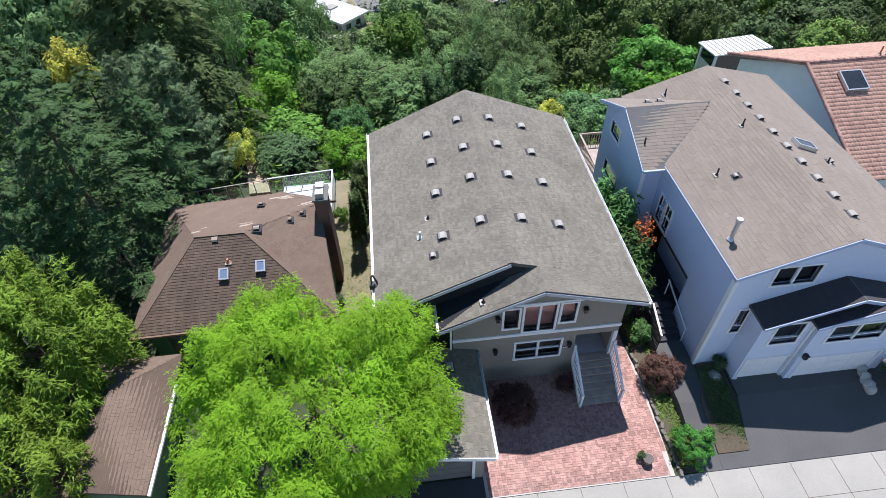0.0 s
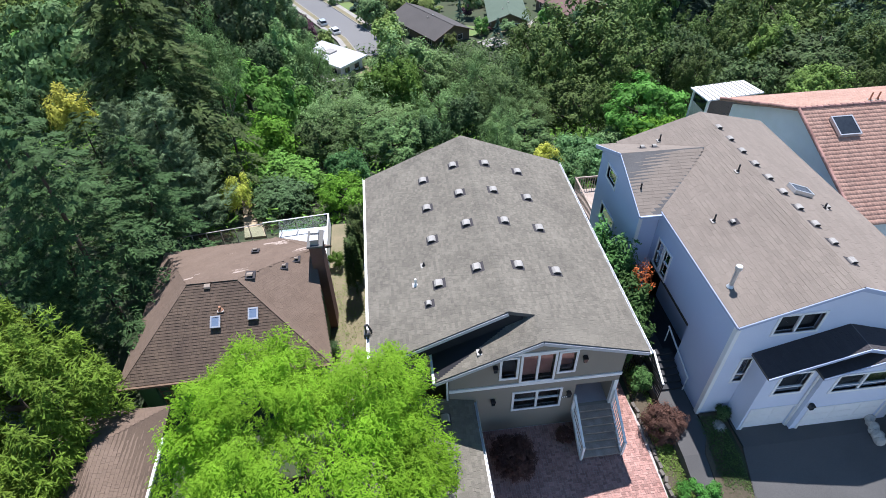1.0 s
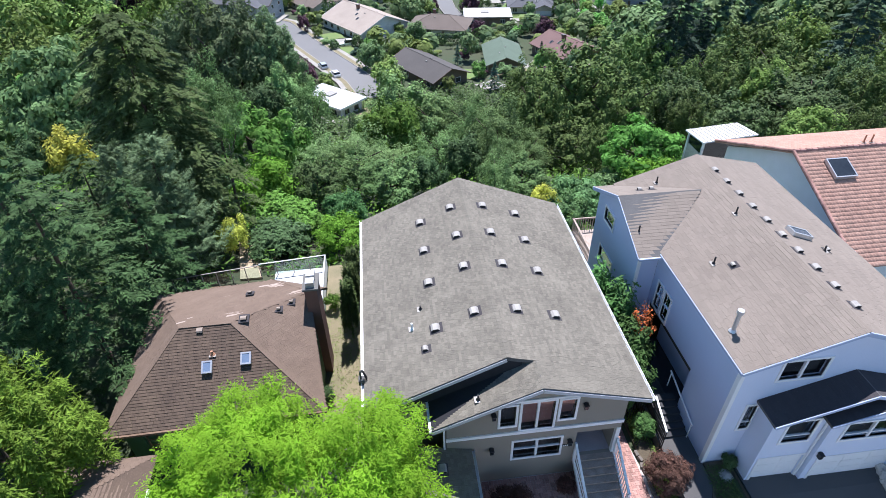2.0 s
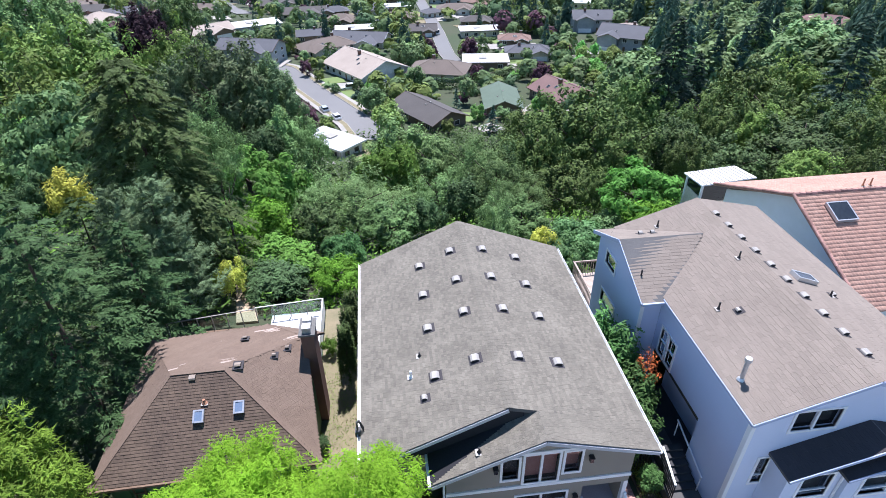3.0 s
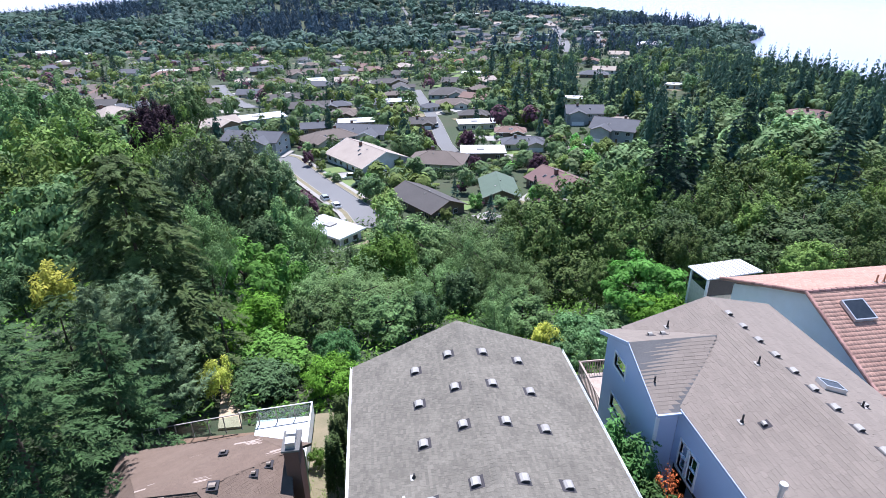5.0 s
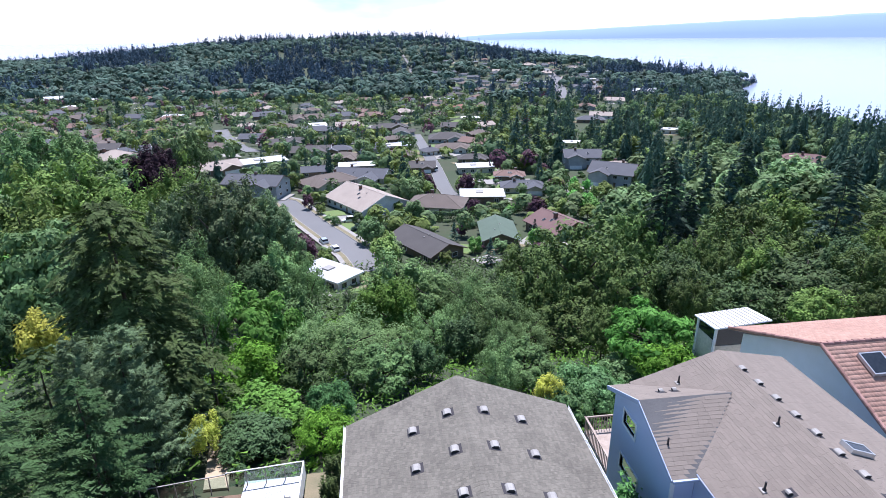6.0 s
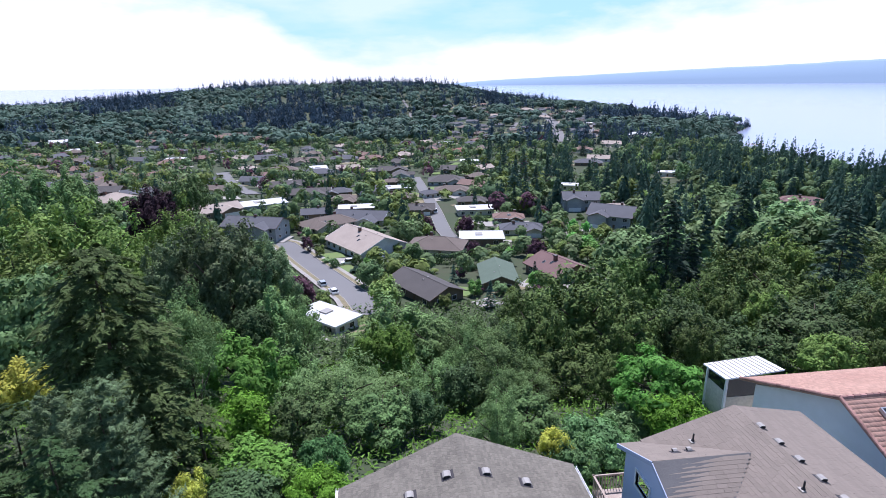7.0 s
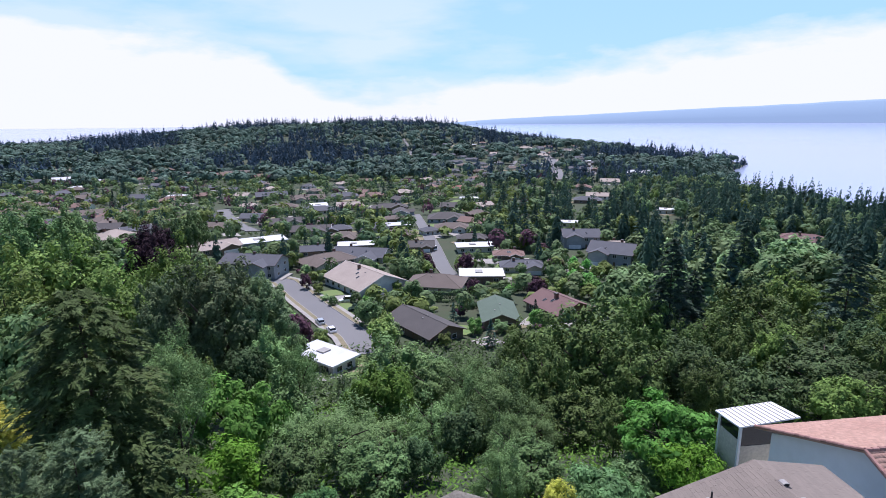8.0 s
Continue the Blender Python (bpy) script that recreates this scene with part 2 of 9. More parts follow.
surface("wood_brown", (0.2, 0.13, 0.085), (0.13, 0.08, 0.05), 2, 30, 0.85, 0.4, pieces=0.12)
surface("deck_white", (0.55, 0.56, 0.57), (0.45, 0.46, 0.47), 1, 20, 0.7, 0.2, pieces=0.06)
surface("bark", (0.09, 0.065, 0.048), (0.05, 0.037, 0.028), 3, 25, 0.95, 0.6)
surface("soil", (0.11, 0.085, 0.055), (0.06, 0.05, 0.032), 0.6, 12, 0.95, 0.6)
surface("dry_grass", (0.24, 0.195, 0.12), (0.15, 0.14, 0.075), 0.7, 18, 0.95, 0.5)
surface("lawn_green", (0.11, 0.19, 0.05), (0.15, 0.18, 0.06), 0.3, 4, 0.95, 0.4)
surface("stone", (0.34, 0.32, 0.29), (0.22, 0.21, 0.19), 1.2, 22, 0.9, 0.5, pieces=0.2)
surface("stone_pale", (0.5, 0.48, 0.44), (0.36, 0.34, 0.31), 1.5, 22, 0.9, 0.5, pieces=0.07)
surface("gravel", (0.5, 0.39, 0.26), (0.38, 0.29, 0.19), 1.5, 25, 0.95, 0.5)
surface("unlit_room", (0.06, 0.055, 0.05), None, 1, 10, 0.9, 0.0)
surface("curtain", (0.42, 0.2, 0.15), (0.36, 0.16, 0.12), 3, 40, 0.9, 0.1)
surface("terracotta", (0.4, 0.2, 0.12), None, 4, 30, 0.85, 0.2)
surface("tyre", (0.02, 0.02, 0.02), None, 5, 40, 0.8, 0.1)
surface("car_white", (0.75, 0.75, 0.76), (0.7, 0.7, 0.71), 1, 5, 0.3, 0.0, coat=0.6)
surface("car_silver", (0.5, 0.52, 0.54), (0.45, 0.47, 0.49), 1, 5, 0.3, 0.0, metal=0.4, coat=0.6)
surface("car_glass", (0.015, 0.018, 0.02), (0.012, 0.014, 0.016), 1, 5, 0.08, 0.0)
surface("far_glass", (0.03, 0.036, 0.042), (0.02, 0.024, 0.03), 1, 5, 0.12, 0.0)
glassy("glass")
clear = bpy.data.materials.new("rail_glass")
clear.use_nodes = True
cn, cl = clear.node_tree.nodes, clear.node_tree.links
c_see, c_shine, c_mix = cn.new("ShaderNodeBsdfTransparent"), cn.new("ShaderNodeBsdfGlossy"), cn.new("ShaderNodeMixShader")
c_see.inputs["Color"].default_value = (0.78, 0.88, 0.87, 1)
c_shine.inputs["Roughness"].default_value = 0.04
c_mix.inputs["Fac"].default_value = 0.06
cl.new(c_see.outputs["BSDF"], c_mix.inputs[1])
cl.new(c_shine.outputs["BSDF"], c_mix.inputs[2])
cl.new(c_mix.outputs["Shader"], cn["Material Output"].inputs["Surface"])
MATS["rail_glass"] = clear
for roof_name, roof_color in (("tan", (0.36, 0.3, 0.25)), ("charcoal", (0.085, 0.077, 0.072)), ("green", (0.1, 0.14, 0.1)), ("maroon", (0.17, 0.1, 0.09)), ("brown", (0.145, 0.115, 0.095)),
                              ("white", (0.58, 0.59, 0.6)), ("slate", (0.095, 0.097, 0.108)), ("rust", (0.2, 0.125, 0.1)), ("red", (0.27, 0.12, 0.09))):
    surface("roof_" + roof_name, roof_color, tuple(c * 0.82 for c in roof_color), 0.3, 4, 0.9, 0.3)
for wall_name, wall_color in (("cream", (0.6, 0.56, 0.47)), ("grey", (0.36, 0.38, 0.4)), ("umber", (0.2, 0.15, 0.11)), ("pale", (0.72, 0.72, 0.7)), ("blue", (0.3, 0.42, 0.55))):
    surface("wall_" + wall_name, wall_color, None, 0.4, 6, 0.85, 0.1)
for leaf_name, leaf_color, leaf_through in (("alder", (0.124, 0.186, 0.072), 0.14), ("maple", (0.088, 0.142, 0.052), 0.1), ("bright", (0.105, 0.24, 0.05), 0.36), ("lime", (0.115, 0.25, 0.03), 0.35),
                                            ("shrub", (0.09, 0.16, 0.028), 0.16), ("dark", (0.052, 0.085, 0.036), 0.08), ("teal", (0.075, 0.165, 0.06), 0.25), ("yellow", (0.5, 0.52, 0.09), 0.35), ("cedar", (0.068, 0.094, 0.032), 0.16),
                                            ("pine", (0.118, 0.165, 0.088), 0.2), ("spruce", (0.049, 0.087, 0.033), 0.17), ("fir", (0.036, 0.06, 0.04), 0.12), ("olive", (0.12, 0.168, 0.042), 0.18), ("ivy", (0.125, 0.21, 0.09), 0.3),
                                            ("purple", (0.06, 0.03, 0.04), 0.2), ("locust", (0.22, 0.45, 0.03), 0.52), ("laurel", (0.135, 0.205, 0.028), 0.32), ("redleaf", (0.11, 0.055, 0.045), 0.25), ("orange_bloom", (0.36, 0.07, 0.035), 0.25),
                                            ("rhodo", (0.07, 0.145, 0.045), 0.22), ("grass", (0.16, 0.22, 0.06), 0.3), ("deep", (0.084, 0.122, 0.036), 0.1), ("maple_shade", (0.06, 0.09, 0.034), 0.08), ("bigleaf", (0.118, 0.158, 0.08), 0.14)):
    plain = leaf_name in ("locust", "yellow", "purple", "redleaf")
    leafage("leaf_" + leaf_name, leaf_color if plain else tuple(k * q for k, q in zip(leaf_color, (1.16, 1.23, 1.08))), 0.12 if leaf_name == "locust" else 0.34, leaf_through, own_deep=0.05 if leaf_name in ("locust", "laurel", "spruce", "cedar", "pine", "yellow", "bright", "lime", "teal", "ivy") else 0.34)
    # valley copies, lighter and bluer: distance haze put into the leaf colour
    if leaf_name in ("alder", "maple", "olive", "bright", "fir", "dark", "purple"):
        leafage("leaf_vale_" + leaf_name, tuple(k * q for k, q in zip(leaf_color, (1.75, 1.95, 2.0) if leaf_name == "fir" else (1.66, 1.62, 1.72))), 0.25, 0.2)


# ---- builders ----
def mesh_of(name, verts, faces, material, smooth=False):
    me = bpy.data.meshes.new(name)
    me.from_pydata(verts, [], faces)
    me.materials.append(MATS[material])
    if smooth:
        me.polygons.foreach_set("use_smooth", [True] * len(me.polygons))
    me.update()
    return me


def put(name, me, parent=None, m=None, label=""):
    ob = new(name, me)
    if parent is not None:
        ob.parent = parent
    if m is not None:
        ob.matrix_basis = m
    return tagged(ob, label=label)


def base(name, m, label, category, group="", kind=""):
    """An Empty at a thing's foot, that carries its parts."""
    return tagged(put(name, None, None, m), label, category, group, kind)


class Geo:
    """Gathers the faces of one part."""

    def __init__(self):
        self.v, self.f = [], []

    def face(self, *pts):
        n = len(self.v)
        self.v += [tuple(p) for p in pts]
        self.f.append(tuple(range(n, n + len(pts))))
        return self

    def box(self, x0, x1, y0, y1, z0, z1, m=None):
        n = len(self.v)
        pts = [Vector((x, y, z)) for z in (z0, z1) for x, y in ((x0, y0), (x1, y0), (x1, y1), (x0, y1))]
        self.v += [tuple(m @ p if m else p) for p in pts]
        self.f += [tuple(n + i for i in q) for q in ((3, 2, 1, 0), (4, 5, 6, 7), (0, 1, 5, 4), (1, 2, 6, 5), (2, 3, 7, 6), (3, 0, 4, 7))]
        return self

    def slab(self, pts, drop):
        """A polygon with thickness, towards drop."""
        n, k = len(self.v), len(pts)
        pts = [Vector(p) for p in pts]
        self.v += [tuple(p) for p in pts] + [tuple(p + Vector(drop)) for p in pts]
        self.f += [tuple(range(n, n + k)), tuple(range(n + 2 * k - 1, n + k - 1, -1))]
        self.f += [(n + i, n + k + i, n + k + (i + 1) % k, n + (i + 1) % k) for i in range(k)]
        return self

    def bar(self, a, b, r, r2=None, sides=8):
        """A round bar from a to b, tapering to r2."""
        a, b = Vector(a), Vector(b)
        r2 = r if r2 is None else r2
        d = (b - a).normalized()
        side = d.orthogonal().normalized()
        up, n = d.cross(side), len(self.v)
        for c, rad in ((a, r), (b, r2)):
            self.v += [tuple(c + rad * (math.cos(2 * math.pi * i / sides) * side + math.sin(2 * math.pi * i / sides) * up)) for i in range(sides)]
        self.f += [(n + i, n + (i + 1) % sides, n + sides + (i + 1) % sides, n + sides + i) for i in range(sides)]
        self.f += [tuple(range(n + sides - 1, n - 1, -1)), tuple(range(n + sides, n + 2 * sides))]
        return self

    def beam(self, a, b, w, h):
        """A squared beam along a-b."""
        a, b = Vector(a), Vector(b)
        d = (b - a).normalized()
        side = d.cross(Vector((0, 0, 1)))
        side = side.normalized() if side.length > 1e-3 else Vector((1, 0, 0))
        up = side.cross(d)
        s, u = side * w / 2, up * h / 2
        n = len(self.v)
        self.v += [tuple(p) for c in (a, b) for p in (c - s - u, c + s - u, c + s + u, c - s + u)]
        self.f += [tuple(n + i for i in q) for q in ((3, 2, 1, 0), (4, 5, 6, 7), (0, 1, 5, 4), (1, 2, 6, 5), (2, 3, 7, 6), (3, 0, 4, 7))]
        return self

    def make(self, name, material, parent=None, label="", m=None, smooth=False):
        return put(name, mesh_of(name, self.v, self.f, material, smooth), parent, m, label)


def make_each(g, name, material, parent, label=""):
    """Each separate piece of g as a part of its own."""
    root = list(range(len(g.v)))

    def top(k):
        while root[k] != k:
            k = root[k]
        return k

    for f in g.f:
        for k in f[1:]:
            root[top(k)] = top(f[0])
    groups = {}
    for f in g.f:
        groups.setdefault(top(f[0]), []).append(f)
    for faces in groups.values():
        ids = sorted({k for f in faces for k in f})
        new_id = {k: n for n, k in enumerate(ids)}
        put(name, mesh_of(name, [g.v[k] for k in ids], [tuple(new_id[k] for k in f) for f in faces], material), parent, None, label)


def wall_grid(g, u0, u1, z0, z1, holes, place):
    """A wall from u0 to u1 with openings that go through it; place(u, z, deep) gives its points."""
    us = sorted({u0, u1, *(min(max(h[k], u0), u1) for h in holes for k in (0, 1))})
    zs = sorted({z0, z1, *(min(max(h[k], z0), z1) for h in holes for k in (2, 3))})

    def solid(i, j):
        if not (0 <= i < len(us) - 1 and 0 <= j < len(zs) - 1):
            return False
        um, zm = (us[i] + us[i + 1]) / 2, (zs[j] + zs[j + 1]) / 2
        return not any(h[0] < um < h[1] and h[2] < zm < h[3] for h in holes)

    at = {}

    def corner(i, j, deep):
        if (i, j, deep) not in at:
            at[i, j, deep] = len(g.v)
            g.v.append(tuple(place(us[i], zs[j], deep)))
        return at[i, j, deep]

    for i in range(len(us) - 1):
        for j in range(len(zs) - 1):
            if solid(i, j):
                ring = ((i, j), (i + 1, j), (i + 1, j + 1), (i, j + 1))
                g.f.append(tuple(corner(*p, 0) for p in ring))
                g.f.append(tuple(corner(*p, 1) for p in reversed(ring)))
                for k, (di, dj) in enumerate(((0, -1), (1, 0), (0, 1), (-1, 0))):
                    if not solid(i + di, j + dj):
                        p, q = ring[k], ring[(k + 1) % 4]
                        g.f.append((corner(*p, 0), corner(*p, 1), corner(*q, 1), corner(*q, 0)))
    return g


def facing(axis, at, sign, thick=0.15):
    """Points of a wall in the plane axis = at whose inside lies towards sign."""
    if axis == "y":
        return lambda u, z, deep: (u, at + sign * thick * deep, z)
    return lambda u, z, deep: (at + sign * thick * deep, u, z)


def window(parent, place, u0, u1, z0, z1, panes=1, trim=0.1, rail=False, backing=None, sill=True):
    """A framed window in an opening: trim proud of the wall, mullions, glass and a dark panel behind as its unlit room.
    """
    o, low = -0.25, trim * (1.25 if sill else 1)
    outer = ((u0 - trim, z0 - low), (u1 + trim, z0 - low), (u1 + trim, z1 + trim), (u0 - trim, z1 + trim))
    inner = ((u0, z0), (u1, z0), (u1, z1), (u0, z1))
    g = Geo()
    g.v = [tuple(place(u, z, d)) for ring in (outer, inner) for d in (o, 0.6) for u, z in ring]
    for k in range(4):
        n = (k + 1) % 4
        g.f += [(k, n, 8 + n, 8 + k), (4 + k, 12 + k, 12 + n, 4 + n), (k, 4 + k, 4 + n, n), (8 + k, 8 + n, 12 + n, 12 + k)]
    w = g.make("window", "paint_white", parent, "white-framed window")

    def block(name, material, a, b, c, d, d0, d1, label=""):
        q = Geo()
        q.v = [tuple(place(u, z, deep)) for deep in (d0, d1) for u, z in ((a, c), (b, c), (b, d), (a, d))]
        q.f = [(0, 1, 2, 3), (7, 6, 5, 4), (0, 4, 5, 1), (1, 5, 6, 2), (2, 6, 7, 3), (3, 7, 4, 0)]
        return q.make(name, material, w, label)

    for k in range(1, panes):
        um = u0 + (u1 - u0) * k / panes
        block("mullion", "paint_white", um - 0.05, um + 0.05, z0, z1, 0.0, 0.6)
    if rail:
        zm = z0 + (z1 - z0) * (0.5 if rail is True else rail)
        block("sash_rail", "paint_white", u0, u1, zm - 0.025, zm + 0.025, 0.04, 0.56)
    for k in range(panes):
        pane = block("pane", "glass", u0 + (u1 - u0) * k / panes + 0.02, u0 + (u1 - u0) * (k + 1) / panes - 0.02, z0, z1, 0.35, 0.39)
        pane.visible_shadow = False
    # without a curtain, a dark panel paints the room's lack of light
    block("curtain" if backing else "blind", backing or "unlit_room", u0 - 0.05, u1 + 0.05, z0 - 0.05, z1 + 0.05, 2.2, 2.3, ("drawn pale blind" if backing == "siding_white" else "drawn reddish curtain") if backing else "dark panel painted as the unlit room behind the glass")
    return w


def rows_on(pts, course):
    """The courses of a roof face: its frame (origin, along, up, normal) and, row by row, v, u from and u to."""
    pts = [Vector(p) for p in pts]
    nrm = sum((a.cross(b) for a, b in zip(pts, pts[1:] + pts[:1])), Vector()).normalized()
    if nrm.z < 0:
        nrm = -nrm
    along = Vector((0, 0, 1)).cross(nrm).normalized()
    up = nrm.cross(along)
    o = pts[0]
    uv = [((p - o).dot(along), (p - o).dot(up)) for p in pts]
    lo, hi = min(v for _, v in uv), max(v for _, v in uv)
    rows, v = [], lo
    while v < hi - 0.02:
        vm, us = v + course / 2, []
        for (ua, va), (ub, vb) in zip(uv, uv[1:] + uv[:1]):
            if (va - vm) * (vb - vm) < 0:
                us.append(ua + (ub - ua) * (vm - va) / (vb - va))
        if len(us) >= 2:
            rows.append((v, min(us), max(us)))
        v += course
    return o, along, up, nrm, rows


def shingles(parent, faces, material, course=0.145, tab=0.3, thick=0.012, jitter=0.35, rng=None, lone=None, lift=0.006):
    """Every shingle of the roof faces, lapped course on course; those for which lone() holds are objects of their own."""
    rng = rng or random.Random(3)
    verts, quads, alone = [], [], []
    for pts in faces:
        o, along, up, nrm, rows = rows_on(pts, course)
        for k, (v, u0, u1) in enumerate(rows):
            u = u0 - rng.random() * tab
            while u < u1:
                w = tab * (1 + jitter * (rng.random() * 2 - 1))
                a, b = max(u, u0), min(u + w - 0.006, u1)
                u += w
                if b - a < 0.02:
                    continue
                t = thick * (0.7 + 0.6 * rng.random())
                mid = o + along * (a + b) / 2 + up * v
                if lone and lone(mid) and len(alone) < 300 and b - a > tab * 0.6:
                    alone.append((o + along * a + up * v + nrm * lift, along * (b - a), up, nrm))
                    continue
                n = len(verts)
                for dv, dn in ((-0.01, t + lift), (course, lift)):
                    for uu in (a, b):
                        verts.append(tuple(o + along * uu + up * (v + dv) + nrm * dn))
                for uu in (a, b):
                    verts.append(tuple(o + along * uu + up * (v - 0.01)))
                quads += [(n, n + 1, n + 3, n + 2), (n + 4, n + 5, n + 1, n), (n + 4, n, n + 2), (n + 1, n + 5, n + 3)]
    ob = put("shingles", mesh_of("shingles", verts, quads, material), parent, None, "lapped roof shingles of mixed tones")
    tagged(ob, kind="stuff")
    return alone


def tiles(parent, faces, material, course=0.27, pitch=0.2, high=0.014):
    """Curved clay tiles, course on course."""
    verts, quads, rng = [], [], random.Random(8)
    arc = [(math.cos(math.pi * i / 4), math.sin(math.pi * i / 4)) for i in range(5)]
    for pts in faces:
        o, along, up, nrm, rows = rows_on(pts, course)
        for v, u0, u1 in rows:
            u = math.ceil(u0 / pitch) * pitch
            while u < u1 - pitch * 0.4:
                n, rise = len(verts), 0.03 + 0.012 * rng.random()
                for dv, lift in ((-0.04, rise), (course, 0.008)):
                    for c, s in arc:
                        verts.append(tuple(o + along * (u + pitch / 2 - c * pitch * 0.52) + up * (v + dv) + nrm * (lift + high * s)))
                quads += [(n + i, n + i + 1, n + 6 + i, n + 5 + i) for i in range(4)] + [(n + 4, n + 3, n + 2, n + 1, n)]
                u += pitch
    ob = put("roof_tiles", mesh_of("roof_tiles", verts, quads, material, True), parent, None, "curved orange clay tiles")
    return tagged(ob, kind="stuff")


# ---- leaves, trunks and trees ----
def leaves(name, centres, normals, size, material, slim=0.5, along=None, rng=None):
    """Pointed leaves or sprays, each of its own size and turn."""
    rng = rng or np.random.default_rng(5)
    c, nrm = np.asarray(centres, float), np.asarray(normals, float)
    nrm /= np.linalg.norm(nrm, axis=1, keepdims=True) + 1e-9
    t = rng.normal(size=c.shape) if along is None else np.asarray(along, float) + 0.25 * rng.normal(size=c.shape)
    t -= nrm * (t * nrm).sum(1, keepdims=True)
    t /= np.linalg.norm(t, axis=1, keepdims=True) + 1e-9
    b = np.cross(nrm, t)
    s = (np.asarray(size) * rng.uniform(0.65, 1.35, len(c)))[:, None] if np.ndim(size) == 0 else np.asarray(size)[:, None]
    v = np.stack([c - t * s - b * s * slim, c - t * s + b * s * slim, c + t * s], 1).reshape(-1, 3)
    q = np.arange(len(v)).reshape(-1, 3)
    me = bpy.data.meshes.new(name)
    me.vertices.add(len(v))
    me.vertices.foreach_set("co", v.ravel())
    me.loops.add(q.size)
    me.loops.foreach_set("vertex_index", q.ravel())
    me.polygons.add(len(q))
    me.polygons.foreach_set("loop_start", np.arange(0, q.size, 3))
    me.materials.append(MATS[material])
    me.update(calc_edges=True)
    return me


def crown_round(name, material, seed, dims, clumps, per, size, low=0.28, clump=0.24, slim=0.5, flat=1.0, spike=0.25, loose=0.32, boxy=2, lift=0.35, inner=0.55, fan=0.0):
    """A broad crown of dims (radius, height): clumps of leaves on an uneven shell, with gaps between; fan turns the leaves outward as pointed sprays."""
    rng = np.random.default_rng(seed)
    d = rng.normal(size=(clumps, 3))
    d[:, 2] = np.abs(d[:, 2]) * 1.1 - 0.35
    d /= (np.abs(d) ** boxy).sum(1, keepdims=True) ** (1 / boxy)
    turn = np.arctan2(d[:, 1], d[:, 0])
    reach = rng.uniform(inner, 1.0, clumps) * (1 + spike * (0.4 * np.sin(3 * turn + seed) + 0.3 * np.sin(5 * turn + 2.1 * seed + 4 * d[:, 2])))
    cen = d * reach[:, None] * [0.84, 0.84, (1 - low) * 0.56]
    cen[:, 2] += low + (1 - low) * 0.42
    rad = clump * rng.uniform(0.6, 1.25, clumps)
    e = rng.normal(size=(clumps, per, 3))
    e[..., 2] = e[..., 2] * 0.8 + 0.35
    e /= np.linalg.norm(e, axis=2, keepdims=True)
    r = rng.uniform(0.62, 1.0, (clumps, per, 1))
    lump = 1 + 0.3 * np.sin(7 * e[..., :1] + 5 * e[..., 1:2] + rng.uniform(0, 6, (clumps, 1, 1)))
    p = cen[:, None] + e * r * lump * rad[:, None, None] * [1, 1, flat * 0.8 * (1 - low)]
    nrm = 1.1 * e + 0.45 * d[:, None] + loose * rng.normal(size=e.shape) + [0, 0, lift]
    way = (e + 0.5 * d[:, None] + [0, 0, 0.25]) if fan else None
    if fan:
        side = np.cross(e, rng.normal(size=e.shape))
        nrm = nrm * (1 - fan) + fan * (side + [0, 0, 1.0])
        way = way.reshape(-1, 3)
    return leaves(name, p.reshape(-1, 3) * [dims[0], dims[0], dims[1]], nrm.reshape(-1, 3), size, material, slim, way, rng=rng), dims


